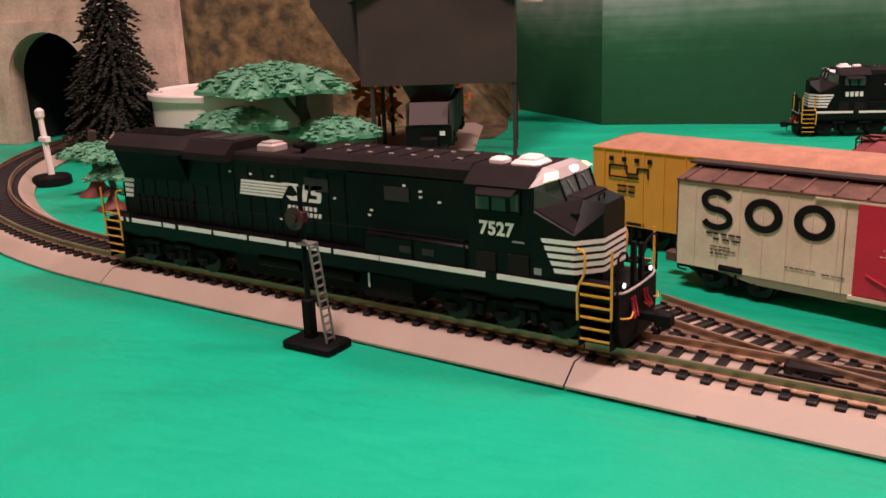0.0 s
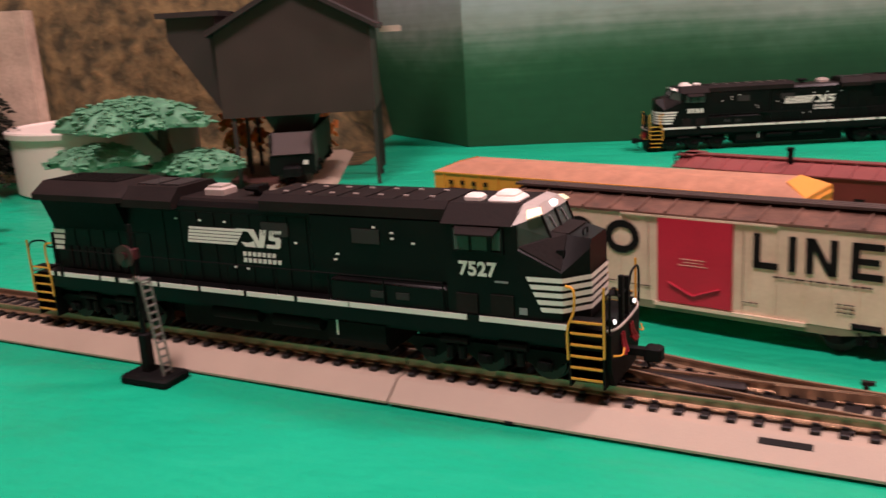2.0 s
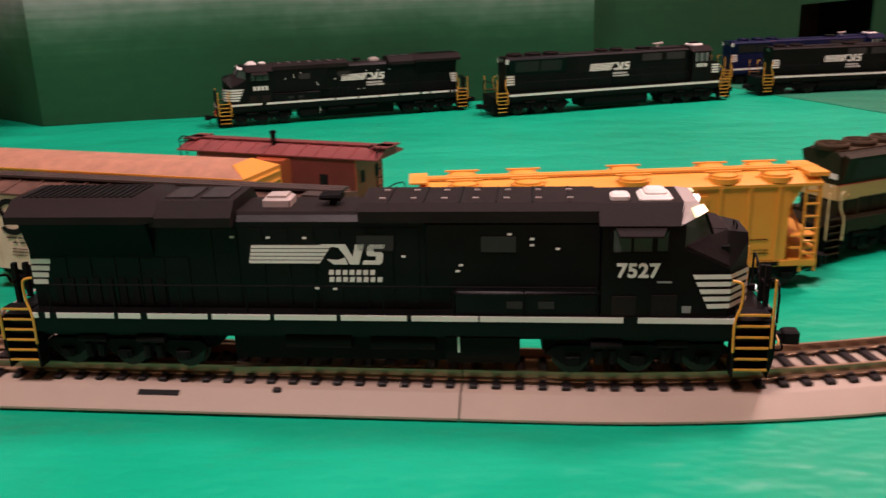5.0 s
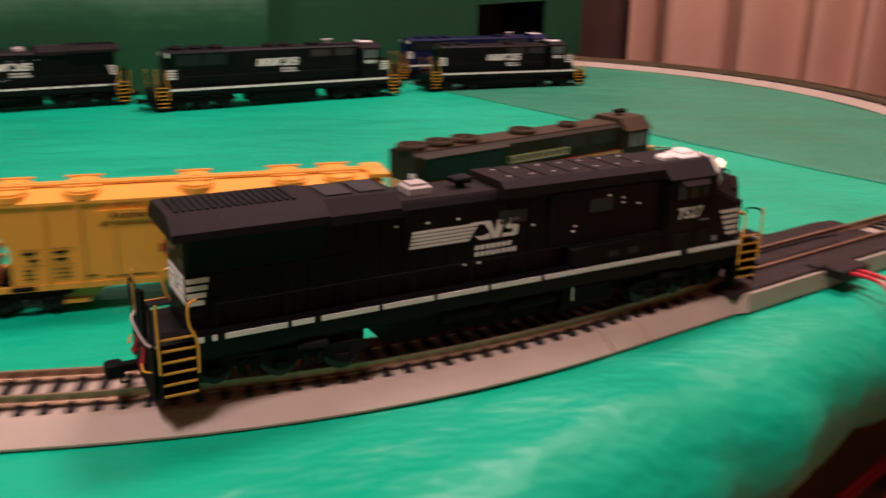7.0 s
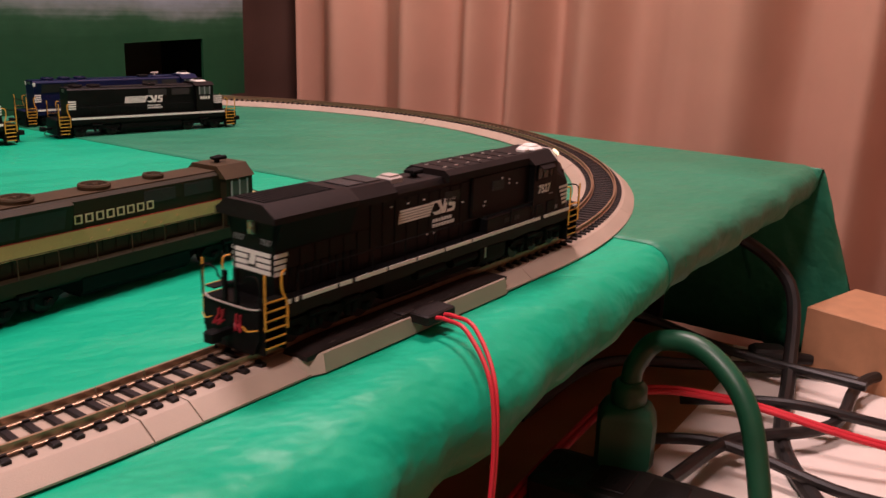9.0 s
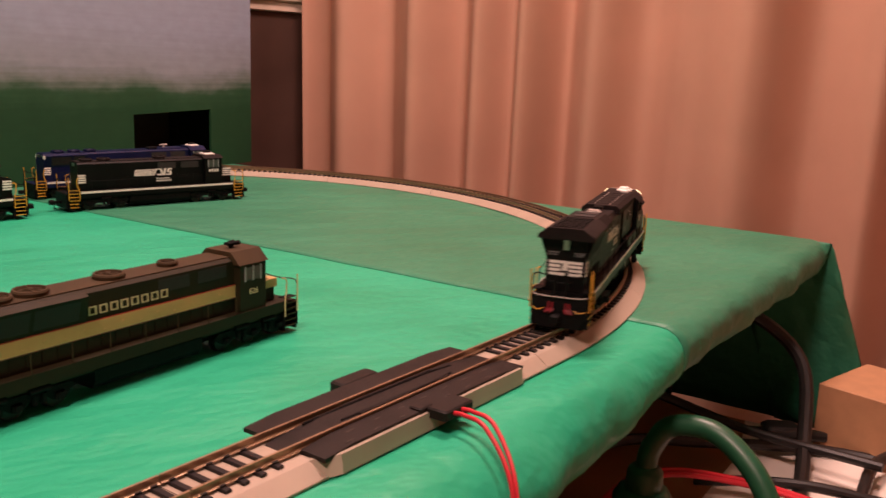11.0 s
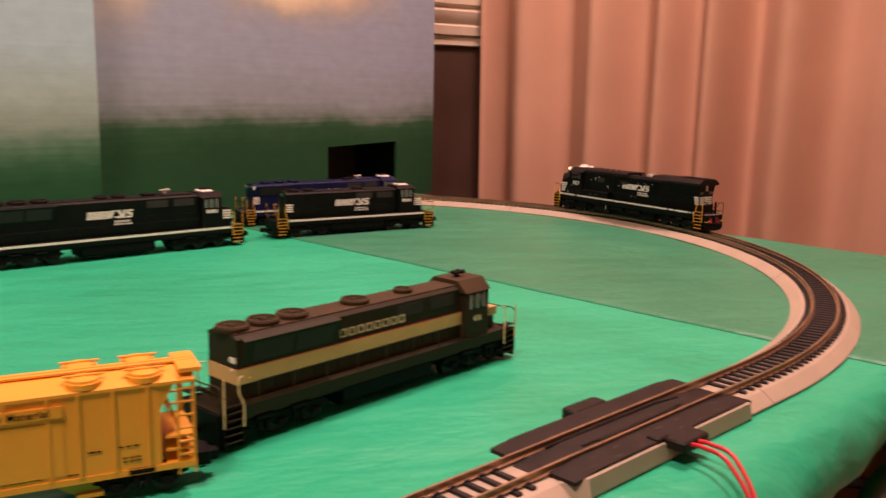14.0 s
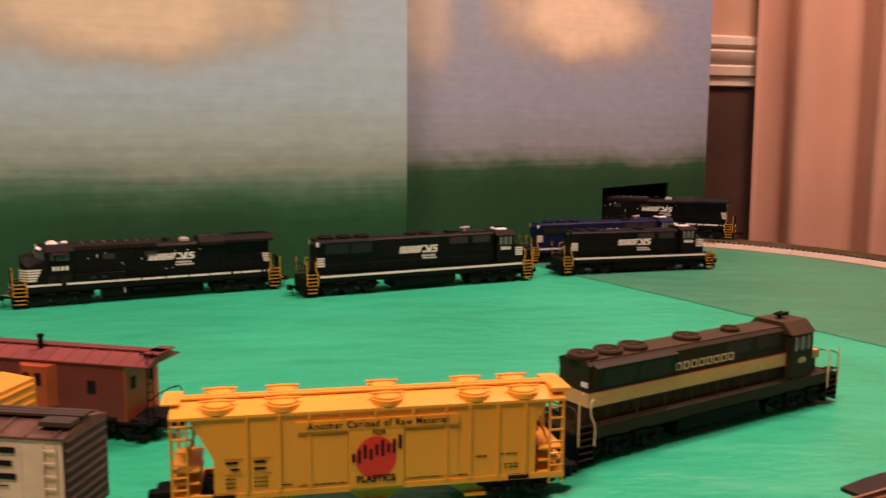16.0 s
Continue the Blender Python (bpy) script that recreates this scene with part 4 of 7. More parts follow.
    part("lift_ring", pn, GREYBOX, e, "pale lifting eyes on the roof", smooth=False)
    sm2 = Mesh()
    for k in range(6):
        sm2.box(0.006 + k * 0.0115, 0.0064 + k * 0.0115, -0.0105, 0.0105, 0.0573, 0.05765)
    part("roof_seam", sm2, UNDER, e, smooth=False)
    # lights
    for y in (-0.0012, 0.0012):
        part("headlight", Mesh().cyl((0.1034, y + 0.001, 0.0558), (0.1050, y + 0.001, 0.0556), 0.0010, n=10), LAMPW if lit else CHROME, e, "headlight lens")
    for sg in (-1, 1):
        face = [(0.1012, sg * 0.0148, 0.0535), (0.1050, sg * 0.0122, 0.0548), (0.1037, sg * 0.0100, 0.0564), (0.1004, sg * 0.0124, 0.0558)]
        part("number_board", Mesh().loft([[(x, y, z) for x, y, z in face], [(x + 0.0006, y + sg * 0.0006, z + 0.0003) for x, y, z in face]]), LAMPB if lit else WHITE, e, "glowing number board" if lit else "number board")
    for y in (-0.0112, 0.0112):
        part("ditch_light", Mesh().box(0.1250, 0.1272, y - 0.0011, y + 0.0011, 0.0207, 0.0229), UNDER, e, "ditch light housing")
        part("ditch_light_lens", Mesh().cyl((0.1272, y, 0.0219), (0.1278, y, 0.0219), 0.0008, n=10), LAMPW if lit else CHROME, e, "ditch light lens")
    # ends
    for sg in (1, -1):
        end_steps(e, sg * 0.1146, sg, UNDER, YELLOWRAIL)
        part("pilot", Mesh().prism([(-0.0160, 0.0190), (0.0160, 0.0190), (0.0160, 0.0080), (0.0120, 0.0012), (-0.0120, 0.0012), (-0.0160, 0.0080)], *sorted((sg * 0.1262, sg * 0.1278))), UNDER, e, "black pilot plate and plough")
        part("end_stripe", Mesh().tube(smooth_path([(sg * 0.1266, -0.0165, 0.0205), (sg * 0.1286, -0.0100, 0.0200), (sg * 0.1286, 0.0100, 0.0200), (sg * 0.1266, 0.0165, 0.0205)], 5), 0.0004, 5), GREYBOX, e, "grey-white edge of the end platform")
        hs = Mesh()
        for y in (-0.0062, -0.0040, 0.0040, 0.0062):
            hs.tube(smooth_path([(sg * 0.1282, y, 0.0165), (sg * 0.1285, y, 0.0140), (sg * 0.1298, y * 1.25, 0.0105), (sg * 0.1285, y * 0.8, 0.0125)], 4), 0.0005, 5)
        part("air_hose", hs, HOSE, e, "red air hoses")
        er = Mesh().tube(smooth_path([(sg * 0.1275, -0.0165, 0.0200), (sg * 0.1275, -0.0160, 0.0320), (sg * 0.1270, -0.0090, 0.0320), (sg * 0.1270, -0.0060, 0.0285), (sg * 0.1270, 0.0060, 0.0285), (sg * 0.1270, 0.0090, 0.0320), (sg * 0.1275, 0.0160, 0.0320), (sg * 0.1275, 0.0165, 0.0200)], 4), 0.00042, 5)
        part("end_rail", er, UNDER, e, "black end railing")
        part("end_post", Mesh().box(*sorted((sg * 0.1265, sg * 0.1280)), -0.0042, -0.0024, 0.020, 0.0345).box(*sorted((sg * 0.1265, sg * 0.1280)), 0.0024, 0.0042, 0.020, 0.0325), UNDER, e, "end door post")
        for side in (-1, 1):
            part("cut_lever", Mesh().tube(smooth_path([(sg * 0.1284, side * 0.0158, 0.0125), (sg * 0.1300, side * 0.0120, 0.0118), (sg * 0.1298, side * 0.0090, 0.0130)], 4), 0.00032, 5), YELLOWRAIL, e, "yellow cut lever")
        coupler(e, sg * 0.1280, sg, 0.0090, UNDER)
    # rear end of the hood
    em = Mesh()
    for k in range(4):
        z = 0.0300 + k * 0.0024
        for a, b in ((-0.0100, -0.0020), (0.0030, 0.0100)) if 0 < k < 3 else ((-0.0100, 0.0100),):
            em.box(-0.1159, -0.1155, a, b, z, z + 0.0016)
    em.add([(-0.1159, -0.0010, 0.0330), (-0.1159, 0.0025, 0.0330), (-0.1159, 0.0010, 0.0380), (-0.1159, -0.0020, 0.0370)], [(0, 1, 2, 3)])
    part("rear_emblem", em, WHITE, e, "white stripes and emblem on the rear door", smooth=False)
    for side in (-1, 1):
        rs = Mesh()
        for k in range(4):
            rs.box(-0.1155, -0.1085 + 0.0006 * (k - 3), *sorted((side * 0.0119, side * 0.0122)), 0.0300 + k * 0.0024, 0.0316 + k * 0.0024)
        part("rear_stripes", rs, WHITE, e, "short white stripes on the hood side", smooth=False)
    part("rear_headlight", Mesh().box(-0.1165, -0.1153, -0.0016, 0.0016, 0.0455, 0.0520).cyl((-0.1165, 0, 0.0470), (-0.1172, 0, 0.0470), 0.0011, n=10).cyl((-0.1165, 0, 0.0496), (-0.1172, 0, 0.0496), 0.0011, n=10), CHROME, e, "twin rear headlight")
    if number:
        for y in (-0.0078, 0.0078):
            ob = new("lettering", text_mesh(number, 0.0032, FRAMEG))
            ob.parent = e
            ob.matrix_basis = pose(-0.1158, y, 0.0420, 90, 0, -90)
            tagged(ob, "small road number on the hood end")
    side_rails(e, -0.108, 0.072, 0.0217, 0.0315, 0.0171, 9, UNDER)
    trucks = [wheels_and_truck(e, x, UNDER) for x in (-BOGIE, BOGIE)]
    return e, trucks


ENGINES = "parked diesel engines along the backdrop"
on_table = lambda x, y, h, z=0.0: pose(x, y, z, 0, 0, h)
hero, hero_trucks = wide_cab_engine("long black diesel engine with white stripes and lit number board", "", on_table(0, 0, 0, RAIL_Z), number="7527", lit=True)
wide_cab_engine("black diesel engine with winged radiator parked beside the backdrop", ENGINES, on_table(0.0548, 0.6330, 204.0))


def hood_engine(label, group, m, half, body, roof, hood_z, cab_x, cab_z, nose_z, fans, flare, band=None, rail=YELLOWRAIL, white_trim=True, axles=(-0.0208, 0.0, 0.0208), letters="", number="", cab_top=None, bog=0.072, wide=False):
    """A hood unit: cab at +x, long hood behind, round roof fans."""
    e = thing("diesel_engine", label, "model locomotive", m, group)
    L = half
    part("frame", Mesh().box(-L, L, -0.0145, 0.0145, 0.0120, 0.0185).box(-L + 0.012, L - 0.012, -0.0170, 0.0170, 0.0140, 0.0200), body, e, "frame and walkway")
    if white_trim:
        for side in (-1, 1):
            part("sill_stripe", Mesh().box(-L + 0.013, L - 0.013, *sorted((side * 0.0170, side * 0.0173)), 0.0178, 0.0198), WHITE, e, "white stripe along the sill", smooth=False)
    hw = 0.0112
    hx0, hx1 = -L + 0.0125, cab_x
    part("long_hood", Mesh().prism([(-hw, 0.0195), (-hw, hood_z - 0.0016), (-hw + 0.0022, hood_z), (hw - 0.0022, hood_z), (hw, hood_z - 0.0016), (hw, 0.0195)], hx0, hx1), body, e, "long hood with door seams")
    part("hood_roof", Mesh().box(hx0 + 0.001, hx1 - 0.001, -hw + 0.0026, hw - 0.0026, hood_z - 0.0003, hood_z + 0.0006), roof, e, "hood roof strip")
    if flare:
        for side in (-1, 1):
            part("flared_radiator", Mesh().prism([(side * hw, hood_z - 0.015), (side * (hw + 0.0035), hood_z - 0.0020), (side * hw, hood_z - 0.0005)], hx0 + 0.002, hx0 + flare), body, e, "flared radiator side")
            gm = Mesh()
            for a, b in ((0.008, 0.031), (0.033, flare - 0.004)):
                gm.add([(hx0 + a, side * (hw + 0.0007), hood_z - 0.0130), (hx0 + b, side * (hw + 0.0007), hood_z - 0.0130), (hx0 + b, side * (hw + 0.0033), hood_z - 0.0035), (hx0 + a, side * (hw + 0.0033), hood_z - 0.0035)], [(0, 1, 2, 3)])
            part("radiator_grille", gm, GRILLE, e, "dark radiator grille", smooth=False)
    for x, r in fans:
        fm = Mesh().turned([(r, 0), (r + 0.0003, 0.0018), (r - 0.0002, 0.0027), (r - 0.0012, 0.0027), (r - 0.0016, 0.0018), (0.0008, 0.0016)], (x, 0, hood_z + 0.0004), 24)
        f = part("roof_fan", fm, roof, e, "round roof fan with a raised rim")
        gb = Mesh()
        for k in range(5):
            a = math.pi * k / 5
            gb.tube([(x - r * 0.85 * math.cos(a), -r * 0.85 * math.sin(a), hood_z + 0.0027), (x + r * 0.85 * math.cos(a), r * 0.85 * math.sin(a), hood_z + 0.0027)], 0.0002, 4)
        part("fan_guard", gb, roof, f)
    for side in (-1, 1):
        n = int((hx1 - hx0 - 0.01) / 0.0078)
        for k in range(n):
            x = hx0 + 0.006 + k * 0.0078
            part("hood_door", Mesh().box(x, x + 0.0068, *sorted((side * hw, side * (hw + 0.0003))), 0.0215, hood_z - 0.0165), body, e, smooth=False)
        if band:
            bm_ = Mesh().box(hx0 - 0.0002, hx1, *sorted((side * (hw + 0.0003), side * (hw + 0.0007))), band[1], band[2])
            part("colour_band", bm_, band[0], e, "broad pale yellow band along the hood", smooth=False)
            part("band_edge", Mesh().box(hx0, hx1, *sorted((side * (hw + 0.0003), side * (hw + 0.0006))), band[2], band[2] + 0.0005), band[3], e, "thin red edge of the band", smooth=False)
            lt = Mesh()
            for k in range(14):
                lt.box(hx0 + 0.006 + k * 0.0105, hx0 + 0.0075 + k * 0.0105, *sorted((side * (hw + 0.0007), side * (hw + 0.0011))), band[1] + 0.0015 + 0.002 * (k % 2), band[1] + 0.0025 + 0.002 * (k % 2))
            part("door_latch", lt, band[0], e, smooth=False)
        for x0 in (hx1 - 0.052, hx1 - 0.026):
            part("side_intake", Mesh().box(x0, x0 + 0.020, *sorted((side * hw, side * (hw + 0.0003))), hood_z - 0.0095, hood_z - 0.0030), GRILLE, e, "dark intake grille", smooth=False)
    if band:
        part("rear_band", Mesh().box(hx0 - 0.0004, hx0, -hw, hw, band[1], band[2]), band[0], e, "pale yellow band across the hood end", smooth=False)
        part("marker", Mesh().box(hx0 - 0.0006, hx0, -0.0105, -0.0060, hood_z - 0.0125, hood_z - 0.0100).box(hx0 - 0.0010, hx0, -0.0085, -0.0075, hood_z - 0.0165, hood_z - 0.0155), WHITE, e, "number board on the hood end", smooth=False)
    # cab
    cz = cab_z
    ct = cab_top or cz + 0.0035
    cl = 0.0200
    part("cab", Mesh().prism([(-0.0158, 0.0198), (-0.0158, cz), (0.0158, cz), (0.0158, 0.0198)], cab_x, cab_x + cl), body, e, "cab with side windows")
    part("cab_roof", Mesh().prism([(-0.0164, cz - 0.0002), (-0.0095, ct), (0.0095, ct), (0.0164, cz - 0.0002)], cab_x - 0.001, cab_x + cl + 0.0015), roof, e, "sloped cab roof")
    nx = cab_x + cl
    nw = 0.0150 if wide else 0.0100
    part("nose", Mesh().loft([[(nx, -nw, 0.0198), (nx, -nw, nose_z), (nx, nw, nose_z), (nx, nw, 0.0198)], [(L - 0.011, -nw * 0.8, 0.0198), (L - 0.011, -nw * 0.8, nose_z - 0.003), (L - 0.011, nw * 0.8, nose_z - 0.003), (L - 0.011, nw * 0.8, 0.0198)]]), body, e, "short low nose")
    if band:
        part("nose_band", Mesh().box(nx + 0.001, L - 0.0108, -nw - 0.0003, nw + 0.0003, band[1], min(band[2], nose_z - 0.002)), band[0], e, "pale band round the nose")
    for side in (-1, 1):
        y = side * 0.0158
        part("side_window", Mesh().box(cab_x + 0.004, cab_x + 0.0155, *sorted((y, y + side * 0.0003)), cz - 0.0095, cz - 0.0020), GLASSD, e, "cab side window", smooth=False)
        fm = Mesh()
        for x in (0.0037, 0.0097, 0.0157):
            fm.box(cab_x + x - 0.0005, cab_x + x + 0.0005, *sorted((y, y + side * 0.0006)), cz - 0.010, cz - 0.0015)
        part("window_frame", fm, FRAMEG, e, "grey window frame", smooth=False)
        if number:
            side_text(e, number, 0.0046, cab_x + 0.0100, side * 0.0159, cz - 0.0175, CREAMY, side, 1.05, 0.0001, "pale road number")
        elif white_trim:
            bm_ = Mesh()
            for k in range(4):
                bm_.box(cab_x + 0.0045 + k * 0.003, cab_x + 0.0066 + k * 0.003, *sorted((y, y + side * 0.0002)), cz - 0.0150, cz - 0.0118)
            part("number_bars", bm_, WHITE, e, smooth=False)
        if white_trim:
            logo(e, -0.006, hood_z - 0.0165, 0.0420, 0.0072, side * (hw + 0.0003), side)
            for xa, xb, yy in ((hx0, hx0 + 0.0075, hw + 0.0004), (nx + 0.002, L - 0.0125, nw + 0.0003)):
                ns = Mesh()
                for k in range(4):
                    ns.box(xa, xb, *sorted((side * (yy - 0.0004), side * yy)), 0.0275 + 0.0023 * k, 0.0290 + 0.0023 * k)
                part("end_stripes", ns, WHITE, e, "white end stripes", smooth=False)
        if letters:
            for k in range(letters[0]):
                x = letters[1] + k * letters[2]
                w, h, z = letters[2] * 0.72, letters[3], letters[4]
                yy = sorted((side * (hw + 0.0003), side * (hw + 0.0006)))
                t = h * 0.15
                lm = Mesh().box(x, x + w, *yy, z, z + t).box(x, x + w, *yy, z + h - t, z + h)
                lm.box(x, x + w * 0.18, *yy, z + t, z + h - t).box(x + w * 0.82, x + w, *yy, z + t, z + h - t)
                part("lettering_block", lm, CREAMY, e, "pale block outline", smooth=False)
    part("windshield", Mesh().box(nx, nx + 0.0004, -0.0120, 0.0120, nose_z + 0.001, cz - 0.002), GLASSD, e, "dark windshield", smooth=False)
    if white_trim:
        part("roof_box", Mesh().box(cab_x + 0.004, cab_x + 0.016, -0.0075, 0.0075, ct - 0.0004, ct + 0.0016, 0.0008), WHITE, e, "white cab roof unit")
        part("headlight", Mesh().box(hx0 - 0.0008, hx0, -0.003, 0.003, hood_z - 0.004, hood_z - 0.001), CHROME, e)
    if white_trim and flare:
        part("exhaust_pipe", Mesh().box(cab_x - 0.052, cab_x - 0.040, -0.0045, 0.0045, hood_z, hood_z + 0.0030, 0.0006), UNDER, e, "black exhaust stack")
        part("roof_hatch", Mesh().box(cab_x - 0.036, cab_x - 0.006, -0.0080, 0.0080, hood_z, hood_z + 0.0018, 0.0006), roof, e, "raised roof hatch")
        part("roof_horn", Mesh().box(cab_x - 0.031, cab_x - 0.029, -0.001, 0.001, hood_z, hood_z + 0.0045).cyl((cab_x - 0.035, 0, hood_z + 0.0048), (cab_x - 0.025, 0, hood_z + 0.0048), 0.0008, 0.0015, n=8), GREYBOX, e, "pale roof horn")
        for side in (-1, 1):
            part("number_board", Mesh().box(hx0 - 0.0002, hx0 + 0.0065, *sorted((side * (hw - 0.002), side * (hw + 0.0008))), hood_z - 0.0055, hood_z - 0.0015), WHITE, e, "white number board at the hood end", smooth=False)
    part("horn", Mesh().box(cab_x + 0.0075, cab_x + 0.0095, -0.001, 0.001, ct - 0.0003, ct + 0.0022).cyl((cab_x + 0.0045, -0.0015, ct + 0.0026), (cab_x + 0.0135, -0.0015, ct + 0.0026), 0.0008, 0.0014, n=8).cyl((cab_x + 0.0055, 0.0015, ct + 0.0026), (cab_x + 0.0125, 0.0015, ct + 0.0026), 0.0008, 0.0014, n=8), UNDER, e, "black air horn")
    part("fuel_tank", Mesh().prism([(-0.0120, 0.0030), (-0.0150, 0.0065), (-0.0150, 0.0125), (0.0150, 0.0125), (0.0150, 0.0065), (0.0120, 0.0030)], -0.0330, 0.0330), UNDER, e, "black fuel tank")
    for sg in (1, -1):
        end_steps(e, sg * (L - 0.0115), sg, UNDER, rail, z_top=0.0180, yw=0.0168, wid=0.0105, edge=roof if band else None)
        part("pilot", Mesh().box(*sorted((sg * L, sg * (L + 0.0015))), -0.0155, 0.0155, 0.0030, 0.0180), UNDER, e, "black pilot plate")
        part("end_rail", Mesh().tube(smooth_path([(sg * L, -0.016, 0.018), (sg * L, -0.0155, 0.0300), (sg * L, -0.004, 0.0300), (sg * L, 0.004, 0.0300), (sg * L, 0.0155, 0.0300), (sg * L, 0.016, 0.018)], 4), 0.0004, 5), roof if band else UNDER, e, "end railing")
        coupler(e, sg * (L + 0.0015), sg, 0.0085, UNDER)
    side_rails(e, hx0 + 0.008, hx1 - 0.004, 0.0200, 0.0300, 0.0166, 8, UNDER if not band else roof)
    for x in (-bog, bog):
        wheels_and_truck(e, x, UNDER, axles)
    return e


CREAMY = mat("cream_lettering", (0.62, 0.52, 0.30), 0.5, var=0.05)
OLIVE = mat("dark_olive_engine_paint", (0.021, 0.0165, 0.0065), 0.6, var=0.2, bump=0.05, spec=0.2)
OLIVER = mat("olive_brown_roof", (0.050, 0.031, 0.013), 0.7, var=0.25, bump=0.15, spec=0.25)
BANDY = mat("pale_yellow_band", (0.60, 0.40, 0.16), 0.5, var=0.08)
REDLINE = mat("thin_red_line", (0.45, 0.04, 0.02), 0.5)
PALE = mat("pale_yellow_rail", (0.68, 0.55, 0.28), 0.5)
big = lambda x, y, h, k: pose(x, y, 0, 0, 0, h) @ Matrix.Scale(k, 4)
hood_engine("black diesel engine with a row of roof fans beside the backdrop", ENGINES, big(0.3233, 0.6840, 23.0, 1.075), 0.1225, BLACK, ROOFBLK, 0.0520, 0.0800, 0.0490, 0.0400, [(-0.098, 0.0075), (-0.080, 0.0075), (-0.062, 0.0075), (-0.010, 0.0060), (0.006, 0.0060)], 0.058, wide=True, cab_top=0.0535, bog=0.078)
hood_engine("shorter black diesel engine with white stripe beside the backdrop", ENGINES, big(0.5841, 0.7850, 13.0, 1.035), 0.0965, BLACK, ROOFBLK, 0.0480, 0.0510, 0.0480, 0.0380, [(-0.072, 0.0065), (-0.054, 0.0065), (0.005, 0.0065)], 0, axles=(-0.0160, 0.0160), bog=0.058, cab_top=0.0510)
hood_engine("dark blue diesel engine standing behind the black engines", ENGINES, big(0.5714, 0.8860, 17.5, 0.975), 0.1180, BLUE, BLUE, 0.0510, 0.0780, 0.0490, 0.0400, [(-0.085, 0.0070), (-0.066, 0.0070), (-0.047, 0.0070)], 0.050, wide=True, cab_top=0.0535)
hood_engine("weathered dark olive diesel engine with pale yellow band and rails", "", big(0.4716, 0.2315, 29.8, 1.015), 0.1065, OLIVE, OLIVER, 0.0505, 0.0605, 0.0470, 0.0350, [(-0.0885, 0.0078), (-0.0710, 0.0078), (-0.0535, 0.0078), (-0.012, 0.0076), (0.024, 0.0052)], 0.060, band=(BANDY, 0.0280, 0.0352, REDLINE), rail=PALE, white_trim=False, letters=(8, -0.0325, 0.0060, 0.0042, 0.0382), number="626", cab_top=0.0535)

# ---- freight cars ----
def car_truck(car, x, gear):
    return wheels_and_truck(car, x, gear, (-0.0100, 0.0100))


def ladder(parent, p0, up, across, n, r, material, label=""):
    """Two stiles and rungs: from p0 upward by up, as wide as across."""
    p0, up, across = Vector(p0), Vector(up), Vector(across)
    m = Mesh().tube([p0, p0 + up], r, 5).tube([p0 + across, p0 + across + up], r, 5)
    for k in range(n):
        q = p0 + up * ((k + 0.5) / n)
        m.tube([q, q + across], r, 5)
    return part("ladder", m, material, parent, label)


def bars(parent, rows, y, side, material, name="lettering_row", label="row of small dark bars"):
    """Unreadable small writing as bars: (x, z, length, height)."""
    for x, z, w, h in rows:
        m = Mesh()
        n = max(1, int(w / (h * 2.2)))
        for k in range(n):
            m.box(x + k * w / n, x + (k + 0.62 + 0.25 * ((k * 7 + n) % 3) / 2) * w / n, *sorted((y, y + side * 0.0002)), z + h * 0.3, z + h * 0.78)
        part(name, m, material, parent, label, smooth=False)


def ring(me, x, z, r, w, y, side, sx=1.0, n=28):
    """A flat painted ring on a side."""
    a, b = sorted((y, y + side * 0.0002))
    v, f = [], []
    for i in range(n):
        t = 2 * math.pi * i / n
        for rr in (r, r - w):
            for yy in (a, b):
                v.append((x + sx * rr * math.cos(t), yy, z + rr * math.sin(t)))
    for i in range(n):
        j = (i + 1) % n
        f += [(4 * i, 4 * j, 4 * j + 1, 4 * i + 1), (4 * i + 2, 4 * i + 3, 4 * j + 3, 4 * j + 2), (4 * i, 4 * i + 2, 4 * j + 2, 4 * j), (4 * i + 1, 4 * j + 1, 4 * j + 3, 4 * i + 3)]
    return me.add(v, f)


CREAM = mat("cream_car_paint", (0.68, 0.55, 0.39), 0.55, var=0.12, scale=70, bump=0.10, tint=(0.78, 0.66, 0.49))
CRIMSON = mat("crimson_door_paint", (0.50, 0.018, 0.045), 0.5, var=0.10)
BROWNR = mat("weathered_brown_roof", (0.085, 0.042, 0.028), 0.7, var=0.35, scale=120, bump=0.3, tint=(0.17, 0.085, 0.055))
DARKB = mat("dark_brown_car_end", (0.045, 0.028, 0.022), 0.65, var=0.3)
INK = mat("black_lettering", (0.008, 0.008, 0.008), 0.6, spec=0.12)
ORANGE = mat("orange_yellow_car_paint", (0.68, 0.295, 0.025), 0.5, var=0.08, scale=40)
TANROOF = mat("dusty_tan_roof", (0.40, 0.20, 0.12), 0.75, var=0.2, scale=150, bump=0.35)
MAROON = mat("maroon_car_paint", (0.145, 0.026, 0.022), 0.55, var=0.15)
MAROONR = mat("maroon_roof_paint", (0.20, 0.045, 0.042), 0.6, var=0.15, bump=0.2)
YELLOW = mat("yellow_hopper_paint", (0.74, 0.335, 0.030), 0.45, var=0.06, scale=30)
YELROOF = mat("yellow_hopper_roof_paint", (0.80, 0.37, 0.040), 0.45, var=0.05, scale=30)
# hopper yellow darkened towards lime: the shade under the car in its colour
LIME = mat("yellow_with_painted_shade", (0.30, 0.28, 0.02), 0.5)
CARS = "freight cars standing on the table"


